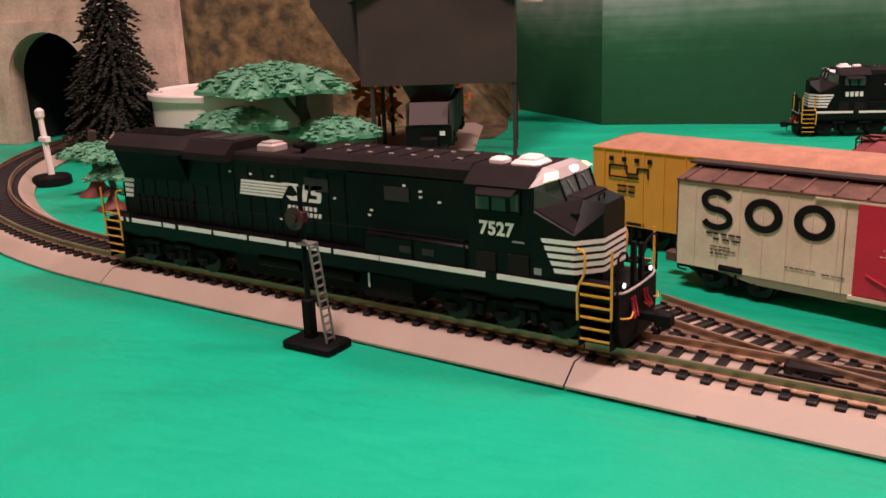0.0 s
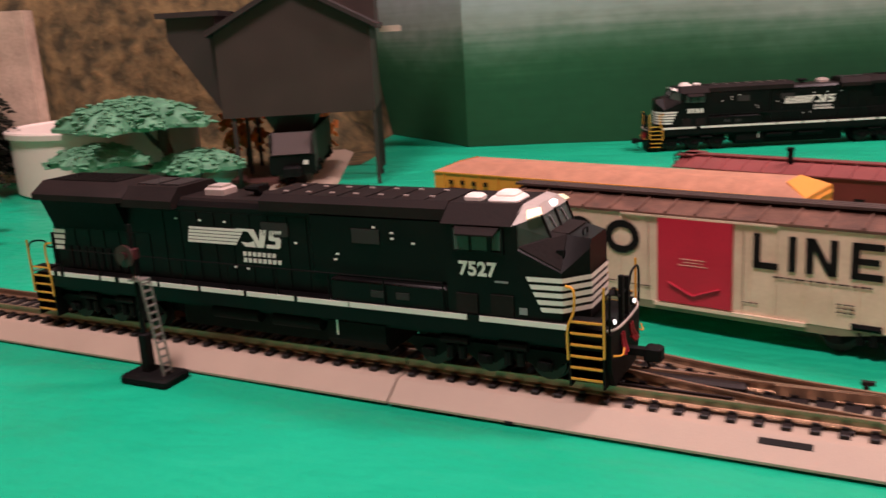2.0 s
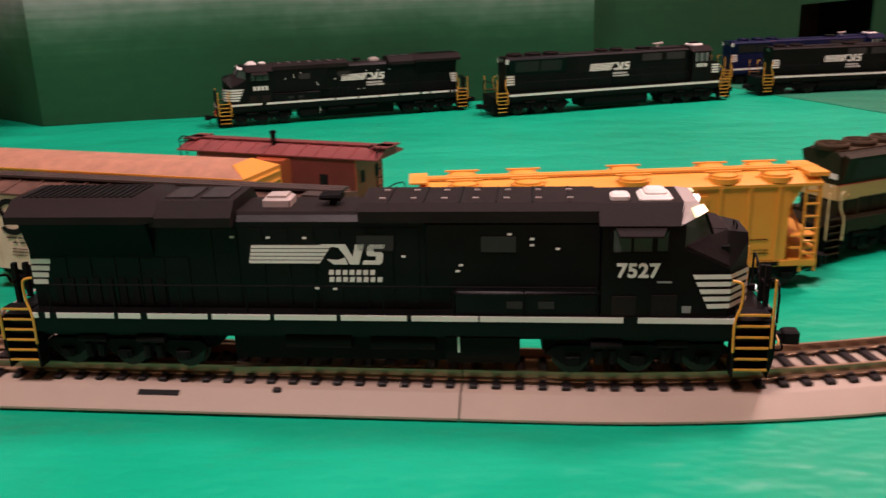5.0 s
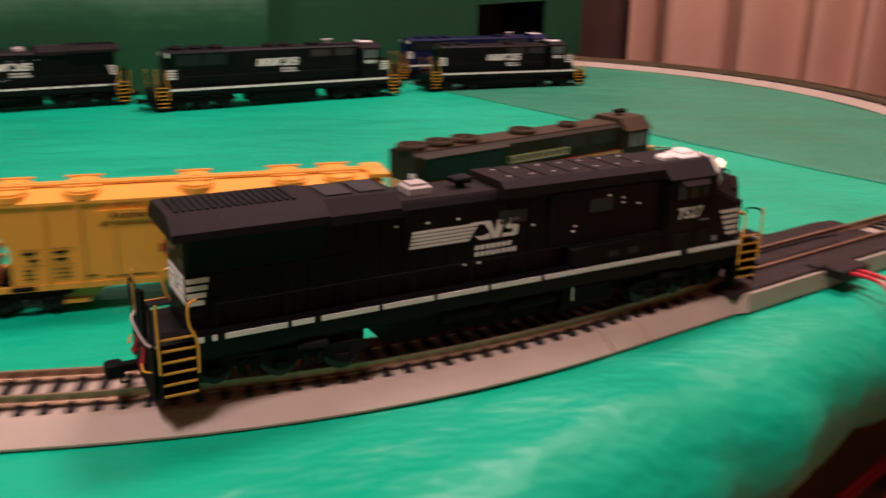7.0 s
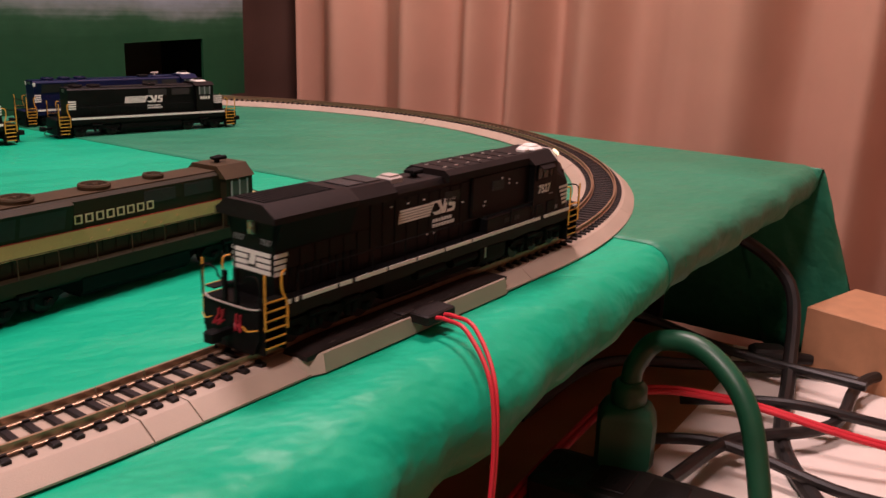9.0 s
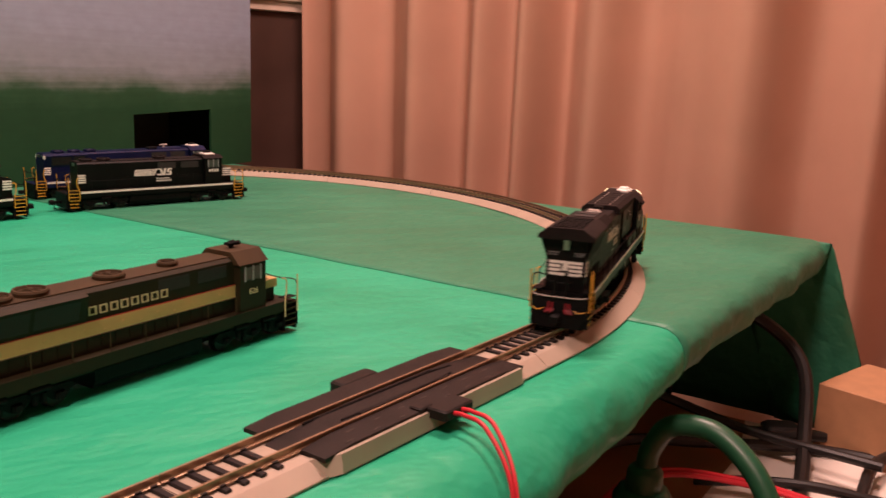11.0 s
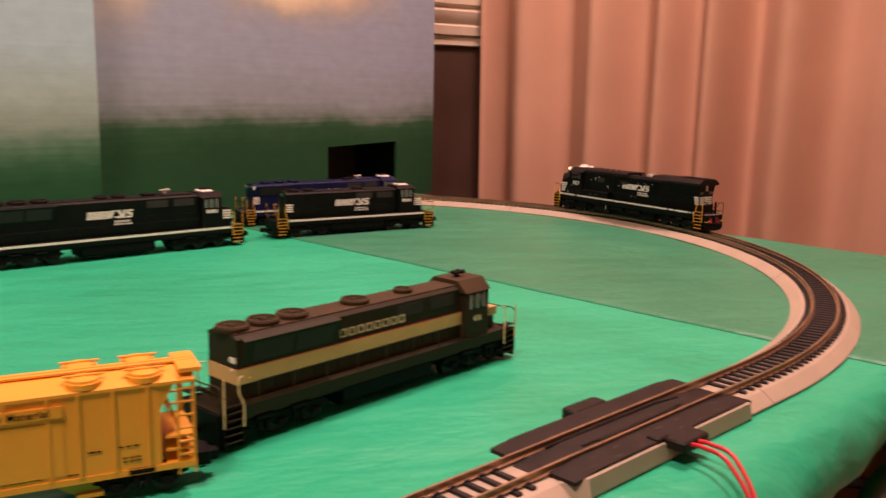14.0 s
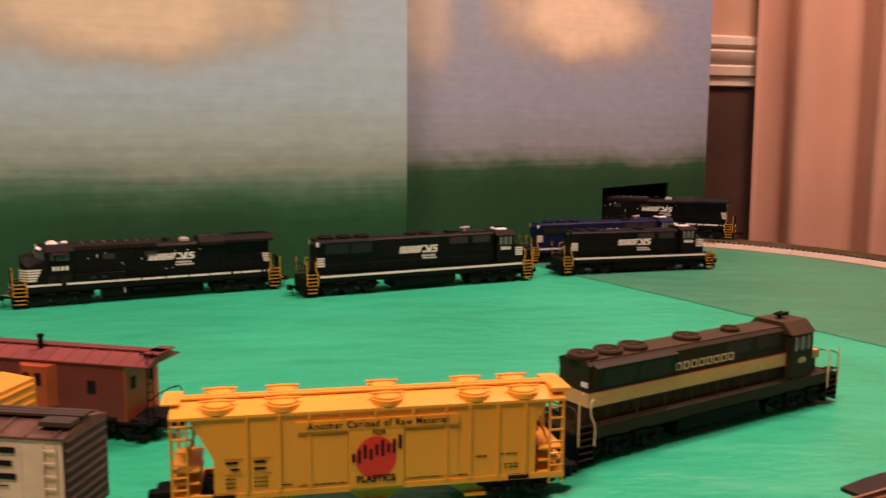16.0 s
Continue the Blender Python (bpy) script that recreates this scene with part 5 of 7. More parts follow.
def ribbed_end(car, x, sg, W, z0, z1, material):
    e = part("car_end", Mesh().box(*sorted((x, x + sg * 0.0006)), -W, W, z0, z1), material, car, "ribbed car end")
    for k in range(9):
        z = z0 + 0.002 + k * (z1 - z0 - 0.004) / 8
        part("rib", Mesh().cyl((x + sg * 0.0004, -W + 0.001, z), (x + sg * 0.0004, W - 0.001, z), 0.0010, n=8), material, e)


def box_car():
    c = thing("box_car", "cream box car with crimson door and weathered brown roof", "model box car", big(0.0842, 0.1180, -10.8, 1.02), CARS)
    H, W, z0, z1, zr = 0.0860, 0.0160, 0.0105, 0.0462, 0.0500
    part("body", Mesh().box(-H, H, -W, W, z0, z1), CREAM, c, "cream panelled car body")
    part("roof", Mesh().prism([(-W - 0.0006, z1 - 0.0008), (-W - 0.0006, z1 + 0.0002), (0, zr), (W + 0.0006, z1 + 0.0002), (W + 0.0006, z1 - 0.0008)], -H - 0.0008, H + 0.0008), BROWNR, c, "weathered brown pitched roof")
    for k in range(15):
        x = -H + 0.003 + k * (2 * H - 0.006) / 14
        for side in (-1, 1):
            part("roof_rib", Mesh().tube([(x, side * 0.0012, zr), (x, side * (W + 0.0004), z1 + 0.0006)], 0.00055, 6), BROWNR, c)
    rw = part("roof_walk", Mesh().box(-H - 0.002, H + 0.002, -0.0042, 0.0042, zr + 0.0007, zr + 0.0013), DARKB, c, "dark roof walk boards")
    for y in (-0.0029, 0.0, 0.0029):
        part("board", Mesh().box(-H - 0.0022, H + 0.0022, y - 0.0012, y + 0.0012, zr + 0.0013, zr + 0.0017), DARKB, rw, smooth=False)
    part("brake_platform", Mesh().box(H - 0.012, H + 0.001, -0.0120, -0.0045, zr - 0.0006, zr + 0.0012), DARKB, c)
    for sg in (-1, 1):
        ribbed_end(c, sg * H, sg, W, z0, z1, DARKB)
        part("coupler_gear", Mesh().box(*sorted((sg * H, sg * (H + 0.002))), -0.004, 0.004, 0.0065, 0.0105), UNDER, c)
        coupler(c, sg * (H + 0.002), sg, 0.0085, mat("rusty_brown_coupler", (0.09, 0.045, 0.03), 0.6))
        car_truck(c, sg * 0.062, UNDER)
    for side in (-1, 1):
        y = side * W
        dr = part("door", Mesh().box(-0.0145, 0.0150, *sorted((y, y + side * 0.0011)), z0 + 0.0008, z1 - 0.0015), CRIMSON, c, "crimson sliding door")
        part("door_rod", Mesh().tube([(-0.0100, y + side * 0.0014, 0.0195), (0.0000, y + side * 0.0014, 0.0150), (0.0105, y + side * 0.0014, 0.0190)], 0.0005, 5), CRIMSON, dr, "door lock rods")
        part("door_track", Mesh().box(-0.0300, 0.0310, *sorted((y, y + side * 0.0010)), z1 - 0.0014, z1 - 0.0006).box(-0.0160, 0.0420, *sorted((y, y + side * 0.0012)), z0 - 0.0012, z0 + 0.0002), CREAM, c, smooth=False)
        sill = Mesh().prism([(-0.070, z0), (0.070, z0), (0.052, z0 - 0.0032), (-0.052, z0 - 0.0032)], *sorted((y * 0.96, y * 0.99)), "y")
        part("side_sill", sill, mat("dull_green_sill", (0.22, 0.21, 0.13), 0.6), c, "dull greenish side sill")
        for k in range(9):
            x = -H + 0.0095 * (k + 0.8) if k < 7 else -0.019
            part("panel_seam", Mesh().box(x, x + 0.0004, *sorted((y, y + side * 0.0003)), z0, z1 - 0.001).box(-x - 0.0004, -x, *sorted((y, y + side * 0.0003)), z0, z1 - 0.001), CREAM, c, smooth=False)
        m = Mesh()
        d = -side
        zc, r = 0.0355, 0.0068
        for cx in (-0.0495, -0.0300):
            ring(m, d * cx, zc, r, 0.0029, y + side * 0.0003, side, 1.12)
        ss = []
        for zz, a0, a1 in ((zc + 0.0036, 20, 270), (zc - 0.0036, 90, -160)):
            for i in range(1 if a0 == 90 else 0, 17):
                t = radians(a0 + (a1 - a0) * i / 16)
                ss.append((d * (-0.0688 + 0.0056 * math.cos(t)), zz + 0.0036 * math.sin(t), t))
        lo, hi = sorted((y + side * 0.0003, y + side * 0.0005))
        band = []
        for i, (xa, za, ta) in enumerate(ss):
            p_, q_ = ss[max(i - 1, 0)], ss[min(i + 1, len(ss) - 1)]
            n_ = Vector((p_[1] - q_[1], q_[0] - p_[0])).normalized() * 0.0013
            band.append([(xa + n_.x, lo, za + n_.y), (xa - n_.x, lo, za - n_.y), (xa - n_.x, hi, za - n_.y), (xa + n_.x, hi, za + n_.y)])
        m.loft(band)
        X = lambda a: d * a
        for a, b, za, zb in ((0.0225, 0.0250, 0.0290, 0.0420), (0.0225, 0.0315, 0.0290, 0.0314), (0.0350, 0.0376, 0.0290, 0.0420), (0.0410, 0.0436, 0.0290, 0.0420), (0.0490, 0.0516, 0.0290, 0.0420),
                             (0.0560, 0.0586, 0.0290, 0.0420), (0.0560, 0.0665, 0.0396, 0.0420), (0.0560, 0.0650, 0.0344, 0.0366), (0.0560, 0.0665, 0.0290, 0.0314)):
            m.box(*sorted((X(a), X(b))), *sorted((y + side * 0.0003, y + side * 0.0005)), za, zb)
        slab(m, [(X(0.0412), 0.0420), (X(0.0440), 0.0420), (X(0.0514), 0.0290), (X(0.0486), 0.0290)], y + side * 0.0003, side)
        part("lettering_shapes", m, INK, c, "large black rings and bars", smooth=False)
        t = [(-0.073, 0.0250, 0.016, 0.0014), (-0.070, 0.0228, 0.012, 0.0014), (-0.071, 0.0200, 0.009, 0.0008), (-0.071, 0.0185, 0.011, 0.0008), (-0.071, 0.0170, 0.008, 0.0008), (-0.040, 0.0165, 0.012, 0.0008), (-0.026, 0.0160, 0.009, 0.0008), (0.030, 0.0258, 0.034, 0.0011), (0.052, 0.0190, 0.006, 0.0007), (0.052, 0.0175, 0.006, 0.0007), (0.052, 0.0160, 0.006, 0.0007), (0.019, 0.0150, 0.006, 0.0007)]
        bars(c, [(x if side < 0 else -x - w, z, w, h) for x, z, w, h in t], y + side * 0.0003, side, INK)
        bars(dr, [(-0.005, 0.0290, 0.010, 0.0005), (-0.004, 0.0278, 0.008, 0.0005), (-0.006, 0.0266, 0.012, 0.0005)], y + side * 0.0011, side, CREAM, label="row of pale bars")
        for xx in ((H - 0.0075,) if side < 0 else (-H + 0.0025,)):
            ladder(c, (xx, y + side * 0.0008, z0 - 0.002), (0, 0, z1 - z0), (0.005, 0, 0), 7, 0.0003, CREAM, "cream side ladder")
    return c


def reefer():
    c = thing("refrigerator_car", "orange-yellow refrigerator car with dusty tan roof", "model box car", big(0.0280, 0.1700, -12.5, 1.03), CARS)
    H, W, z0, z1 = 0.0925, 0.0165, 0.0105, 0.0470
    part("body", Mesh().box(-H, H, -W, W, z0, z1), ORANGE, c, "orange-yellow car body")
    rf = Mesh().loft([[(-H - 0.0005, -W - 0.0005, z1), (-H - 0.0005, W + 0.0005, z1), (H + 0.0005, W + 0.0005, z1), (H + 0.0005, -W - 0.0005, z1)],
                      [(-H - 0.0005, -W - 0.0005, z1 + 0.0008), (-H - 0.0005, W + 0.0005, z1 + 0.0008), (H + 0.0005, W + 0.0005, z1 + 0.0008), (H + 0.0005, -W - 0.0005, z1 + 0.0008)]])
    part("eave", rf, ORANGE, c, "orange roof edge")
    part("roof", Mesh().loft([[(-H, -W, z1 + 0.0008), (-H, W, z1 + 0.0008), (H, W, z1 + 0.0008), (H, -W, z1 + 0.0008)], [(-H + 0.010, -0.0085, z1 + 0.0050), (-H + 0.010, 0.0085, z1 + 0.0050), (H - 0.010, 0.0085, z1 + 0.0050), (H - 0.010, -0.0085, z1 + 0.0050)]]), TANROOF, c, "dusty tan hipped roof")
    for sg in (-1, 1):
        part("roof_end", Mesh().loft([[(sg * (H + 0.0002), -W, z1 + 0.0006), (sg * (H + 0.0002), W, z1 + 0.0006), (sg * (H - 0.0094), 0.0085, z1 + 0.0048), (sg * (H - 0.0094), -0.0085, z1 + 0.0048)], [(sg * (H + 0.0006), -W, z1 + 0.0008), (sg * (H + 0.0006), W, z1 + 0.0008), (sg * (H - 0.0096), 0.0085, z1 + 0.0054), (sg * (H - 0.0096), -0.0085, z1 + 0.0054)]]), ORANGE, c, "sloped orange roof end")
        ribbed_end(c, sg * H, sg, W, z0, z1, ORANGE)
        coupler(c, sg * H, sg, 0.0085, UNDER)
        car_truck(c, sg * 0.068, UNDER)
    for side in (-1, 1):
        y = side * W
        for k in range(17):
            x = -H + 0.006 + k * 0.0112
            part("side_post", Mesh().box(x, x + 0.0006, *sorted((y, y + side * 0.0005)), z0, z1), ORANGE, c, smooth=False)
        part("door", Mesh().box(-0.012, 0.012, *sorted((y, y + side * 0.0010)), z0 + 0.001, z1 - 0.002), ORANGE, c, "plug door")
        d = -side
        m = Mesh()
        pts = [(-0.083, 0.0345), (-0.083, 0.0398), (-0.073, 0.0398), (-0.073, 0.0362), (-0.067, 0.0362), (-0.067, 0.0392), (-0.061, 0.0392)]
        for a, b in zip(pts, pts[1:] + [(-0.061, 0.0345), (-0.083, 0.0345)][0:1]):
            m.tube([(d * a[0], y + side * 0.0005, a[1]), (d * b[0], y + side * 0.0005, b[1])], 0.00045, 4)
        for k in range(4):
            m.box(*sorted((d * (-0.083 + k * 0.0072), d * (-0.0805 + k * 0.0072))), *sorted((y + side * 0.0005, y + side * 0.0007)), 0.0418, 0.0440)
        m.box(*sorted((d * -0.083, d * -0.066)), *sorted((y + side * 0.0005, y + side * 0.0007)), 0.0338, 0.0346)
        part("outline_mark", m, INK, c, "black outlined track-shaped mark", smooth=False)
        bars(c, [((-0.078 if side < 0 else 0.066), 0.0290, 0.012, 0.0020), ((-0.078 if side < 0 else 0.066), 0.0262, 0.012, 0.0020), ((-0.079 if side < 0 else 0.066), 0.0215, 0.006, 0.0012)], y + side * 0.0005, side, INK)
    return c


def caboose():
    c = thing("caboose", "maroon bay-window caboose with black ladders and smokestack", "model caboose", big(0.1080, 0.2410, -16.0, 1.035), CARS)
    H, W, z0, z1, zr = 0.0500, 0.0158, 0.0110, 0.0405, 0.0448
    part("body", Mesh().box(-H, H, -W, W, z0, z1), MAROON, c, "maroon steel body")
    part("roof", Mesh().prism([(-W - 0.0008, z1), (-W - 0.0008, z1 + 0.0007), (-0.006, zr), (0.006, zr), (W + 0.0008, z1 + 0.0007), (W + 0.0008, z1)], -H - 0.0135, H + 0.0135), MAROONR, c, "maroon ribbed roof")
    for k in range(12):
        x = -H - 0.008 + k * 0.0105
        part("roof_rib", Mesh().tube([(x, -W, z1 + 0.0010), (x, -0.006, zr + 0.0002), (x, 0.006, zr + 0.0002), (x, W, z1 + 0.0010)], 0.00045, 5), MAROONR, c)
    part("roof_walk", Mesh().box(-H - 0.015, H + 0.015, -0.0035, 0.0035, zr + 0.0006, zr + 0.0013).box(-H - 0.0155, -H - 0.006, -0.0085, 0.0085, zr + 0.0006, zr + 0.0013).box(H + 0.006, H + 0.0155, -0.0085, 0.0085, zr + 0.0006, zr + 0.0013), MAROON, c, "maroon roof walk")
    part("smokestack", Mesh().turned([(0.0014, 0), (0.0014, 0.0070), (0.0019, 0.0072), (0.0019, 0.0085), (0.0008, 0.0088)], (-0.005, -0.0065, zr - 0.001), 12), UNDER, c, "black smokestack")
    part("platform", Mesh().box(-H - 0.0135, H + 0.0135, -W, W, z0 - 0.0015, z0), UNDER, c, "end platforms and underframe")
    for side in (-1, 1):
        y = side * W
        # bay in a brighter orange-red than the maroon: its light is in the colour
        bay = part("bay_window", Mesh().loft([[(-0.011, y * 0.98, z0 + 0.006), (0.011, y * 0.98, z0 + 0.006), (0.011, y * 0.98, z1 - 0.001), (-0.011, y * 0.98, z1 - 0.001)], [(-0.0075, y + side * 0.0042, z0 + 0.006), (0.0075, y + side * 0.0042, z0 + 0.006), (0.0075, y + side * 0.0042, z1 - 0.002), (-0.0075, y + side * 0.0042, z1 - 0.002)]]), mat("lit_orange_red_panel", (0.38, 0.075, 0.022), 0.55), c, "maroon bay window, coloured orange-red as if lit")
        for x in (-0.0045, 0.0025):
            part("pane", Mesh().box(x - 0.0018, x + 0.0018, *sorted((y + side * 0.0042, y + side * 0.0045)), 0.0285, 0.0350), INK, bay, "dark bay pane", smooth=False)
        for x in (-0.031, 0.031):
            part("side_window", Mesh().box(x - 0.0024, x + 0.0024, *sorted((y, y + side * 0.0004)), 0.0250, 0.0318), INK, c, "dark side window", smooth=False)
        bars(c, [(-0.041, 0.0345, 0.018, 0.0022)], y + side * 0.0003, side, WHITE, label="row of pale bars")
    for sg in (-1, 1):
        # same lit orange-red painted on the end walls
        ew = mat("lit_orange_red_panel", (0.38, 0.075, 0.022))
        en = part("car_end", Mesh().box(*sorted((sg * H, sg * (H + 0.0006))), -W, W, z0, z1), ew, c, "maroon end wall with door, coloured orange as if lit")
        part("end_window", Mesh().box(*sorted((sg * (H + 0.0006), sg * (H + 0.0009))), -0.0105, -0.0065, 0.0270, 0.0335).box(*sorted((sg * (H + 0.0006), sg * (H + 0.0009))), 0.0065, 0.0105, 0.0270, 0.0335), INK, en, smooth=False)
        ladder(c, (sg * (H + 0.0125), -0.0148, z0), (0, 0, 0.0360), (0, 0.0055, 0), 8, 0.00035, UNDER, "black end ladder")
        part("end_rail", Mesh().tube(smooth_path([(sg * (H + 0.0130), -W, z0), (sg * (H + 0.0130), -W, 0.0225), (sg * (H + 0.0130), W, 0.0225), (sg * (H + 0.0130), W, z0)], 3), 0.0004, 5), UNDER, c, "black end railing")
        part("ladder_rail", Mesh().tube(smooth_path([(sg * (H + 0.0130), -0.0148, 0.046), (sg * (H + 0.0100), -0.0140, 0.0485), (sg * (H + 0.0060), -0.0100, 0.0455)], 4), 0.0004, 5), UNDER, c, "black curved grab rail")
        part("step", Mesh().box(*sorted((sg * (H + 0.004), sg * (H + 0.012))), -W - 0.0005, -W + 0.003, 0.0025, 0.0042).box(*sorted((sg * (H + 0.004), sg * (H + 0.012))), W - 0.003, W + 0.0005, 0.0025, 0.0042).box(*sorted((sg * (H + 0.0035), sg * (H + 0.0042))), -W, -W + 0.003, 0.0025, z0).box(*sorted((sg * (H + 0.0035), sg * (H + 0.0042))), W - 0.003, W, 0.0025, z0), UNDER, c, "hanging steps")
        coupler(c, sg * (H + 0.0135), sg, 0.0085, UNDER)
        car_truck(c, sg * 0.040, UNDER)
    return c


def hopper():
    c = thing("covered_hopper_car", "yellow covered hopper car with round hatches and red disc", "model hopper car", on_table(0.2863, 0.1335, 8.0) @ Matrix.Diagonal((0.98, 0.98, 1.04, 1.0)), CARS)
    H, W, z0, z1, zr = 0.0880, 0.0158, 0.0118, 0.0462, 0.0490
    part("body", Mesh().prism([(-H + 0.008, z1 - 0.001), (H - 0.008, z1 - 0.001), (H - 0.026, z0 + 0.002), (-H + 0.026, z0 + 0.002)], -W + 0.0004, W - 0.0004, "y"), YELLOW, c, "yellow hopper body with sloped ends")
    part("roof", Mesh().prism([(-W - 0.0008, z1 - 0.0012), (-W - 0.0008, z1), (-0.0075, zr), (0.0075, zr), (W + 0.0008, z1), (W + 0.0008, z1 - 0.0012)], -H, H), YELROOF, c, "yellow roof with running boards")
    part("roof_walk", Mesh().box(-H - 0.003, H + 0.003, -0.0030, -0.0004, zr + 0.0008, zr + 0.0014).box(-H - 0.003, H + 0.003, 0.0004, 0.0030, zr + 0.0008, zr + 0.0014).box(-H - 0.004, -H + 0.004, -0.010, 0.010, zr + 0.0006, zr + 0.0013).box(H - 0.006, H + 0.003, -0.0150, 0.010, zr - 0.0004, zr + 0.0013), YELROOF, c, "yellow running boards")
    for x in (-0.0680, -0.0400, 0.0060, 0.0460, 0.0690):
        for y in (-0.0098, 0.0098):
            h = part("roof_hatch", Mesh().turned([(0.0072, -0.0010), (0.0072, 0.0012), (0.0062, 0.0012), (0.0060, 0.0022), (0.0040, 0.0028), (0.0006, 0.0029)], (x, y, zr - 0.0014), 20), YELROOF, c, "round yellow roof hatch")
            part("hatch_strap", Mesh().box(x - 0.0078, x + 0.0078, y - 0.0008, y + 0.0008, zr + 0.0014, zr + 0.0020), YELROOF, h, smooth=False)
    for side in (-1, 1):
        y = side * W
        sh = Mesh().prism([(-0.0700, z0), (0.0740, z0), (0.0740, z0 + 0.004), (0.0740, z1 - 0.001), (-0.0760, z1 - 0.001), (-0.0700, z0 + 0.018)], *sorted((y - side * 0.0004, y)), "y")
        part("side_sheet", sh, YELLOW, c, "yellow side sheet")
        for x in (-0.0560, -0.0420, -0.0290, -0.0150, 0.0, 0.0170, 0.0320, 0.0430, 0.0560, 0.0690):
            if -0.02 < x < 0.03:
                z_a, z_b = z1 - 0.0060, z1 - 0.001
            else:
                z_a, z_b = z0 + 0.001, z1 - 0.001
            part("side_rib", Mesh().box(x - 0.0007, x + 0.0007, *sorted((y, y + side * 0.0010)), z_a, z_b), YELLOW, c, smooth=False)
        part("side_sill", Mesh().box(-H, H, *sorted((y - side * 0.001, y + side * 0.0006)), z0 - 0.0012, z0 + 0.0012), YELLOW, c, "yellow side sill")
        part("name_board", Mesh().box(-0.0345, 0.0375, *sorted((y, y + side * 0.0014)), z1 - 0.0085, z1 - 0.0042), YELLOW, c, "raised board along the side")
        part("poster_panel", Mesh().box(-0.0120, 0.0125, *sorted((y, y + side * 0.0012)), z0 + 0.0002, z1 - 0.0085), YELLOW, c)
        for a, b in ((-0.0345, -0.0125), (0.0130, 0.0375)):
            part("bay_panel", Mesh().box(a, b, *sorted((y, y + side * 0.0004)), z0 + 0.003, z1 - 0.0105), YELLOW, c, smooth=False)
        d = -side
        dm = Mesh()
        a0, a1 = sorted((y + side * 0.0012, y + side * 0.0014))
        dm.cyl((0, a0, 0.0250), (0, a1, 0.0250), 0.0092, n=36)
        part("red_disc", dm, mat("bright_red_disc", (0.66, 0.03, 0.015), 0.5), c, "bright red painted disc", smooth=False)
        sc = Mesh()
        for k in range(9):
            x = d * (-0.0100 + k * 0.0026)
            zz = 0.0252 + 0.0006 * k
            sc.box(x - 0.0007, x + 0.0007, *sorted((y + side * 0.0014, y + side * 0.0016)), zz - 0.0016 - 0.0012 * (k % 2), zz + 0.0020 + 0.0012 * (k % 3))
        part("brand_bars", sc, INK, c, "slanting row of dark bars across the disc", smooth=False)
        side_text(c, "Another Carload of Raw Material", 0.0040, 0.0015 * d, side * (W + 0.0014), z1 - 0.0075, INK, side, 1.14, 0.00003, "dark painted wording")
        side_text(c, "FOR", 0.0030, 0.0015 * d, side * (W + 0.0012), z1 - 0.0113, INK, side, 1.1, 0.00003, "dark painted wording")
        side_text(c, "PLASTICS", 0.0040, 0.0, side * (W + 0.0014), 0.0146, INK, side, 1.06, 0.00012, "bold dark wording")
        t = [(-0.0655, 0.0275, 0.008, 0.0003), (-0.0535, 0.0275, 0.008, 0.0003), (-0.065, 0.0250, 0.007, 0.0020), (-0.053, 0.0250, 0.007, 0.0020), (-0.063, 0.0222, 0.005, 0.0020), (-0.053, 0.0222, 0.007, 0.0020), (-0.0655, 0.0210, 0.008, 0.0003), (-0.0535, 0.0210, 0.008, 0.0003), (-0.065, 0.0188, 0.005, 0.0009), (-0.065, 0.0170, 0.005, 0.0009), (-0.065, 0.0152, 0.005, 0.0009), (-0.053, 0.0188, 0.006, 0.0009), (-0.053, 0.0170, 0.006, 0.0009), (-0.053, 0.0152, 0.006, 0.0009), (-0.041, 0.0150, 0.005, 0.0009), (-0.0325, 0.0142, 0.019, 0.0011), (0.0150, 0.0142, 0.014, 0.0010), (0.038, 0.0140, 0.005, 0.0009), (0.046, 0.0215, 0.006, 0.0012), (0.0575, 0.0220, 0.008, 0.0010), (0.059, 0.0175, 0.007, 0.0008), (0.059, 0.0160, 0.007, 0.0008)]
        bars(c, [(x if side < 0 else -x - w, z, w, h) for x, z, w, h in t], y + side * 0.0002, side, INK)
        for x in (-0.046, 0.0, 0.046):
            part("outlet_bay", Mesh().prism([(x - 0.017, z0), (x + 0.017, z0), (x + 0.006, z0 - 0.0065), (x - 0.006, z0 - 0.0065)], *sorted((0, side * (W - 0.003))), "y"), LIME, c, "yellow outlet bay, its shade painted in as darker lime")
            part("outlet_gate", Mesh().box(x - 0.005, x + 0.005, *sorted((side * 0.008, side * (W - 0.001))), z0 - 0.0078, z0 - 0.0062), YELLOW, c)
    for sg in (-1, 1):
        for side in (-1, 1):
            y = side * W
            xo = sg * H
            lad = ladder(c, (xo - sg * 0.0006, y, z0 - 0.004), (0, 0, z1 - z0 + 0.003), (-sg * 0.0065, 0, 0), 7, 0.00055, YELLOW, "yellow corner ladder")
            part("corner_post", Mesh().box(*sorted((xo, xo - sg * 0.0014)), *sorted((y, y - side * 0.0014)), z0, z1), YELLOW, c, smooth=False)
        for k in range(3):
            part("end_step", Mesh().box(*sorted((sg * H, sg * (H - 0.012))), -W + 0.001, W - 0.001, z0 + 0.0005 + k * 0.0052, z0 + 0.0013 + k * 0.0052), YELLOW, c, smooth=False)
        part("end_sill", Mesh().box(*sorted((sg * H, sg * (H - 0.003))), -W, W, z0 - 0.0015, z0 + 0.0015), YELLOW, c)
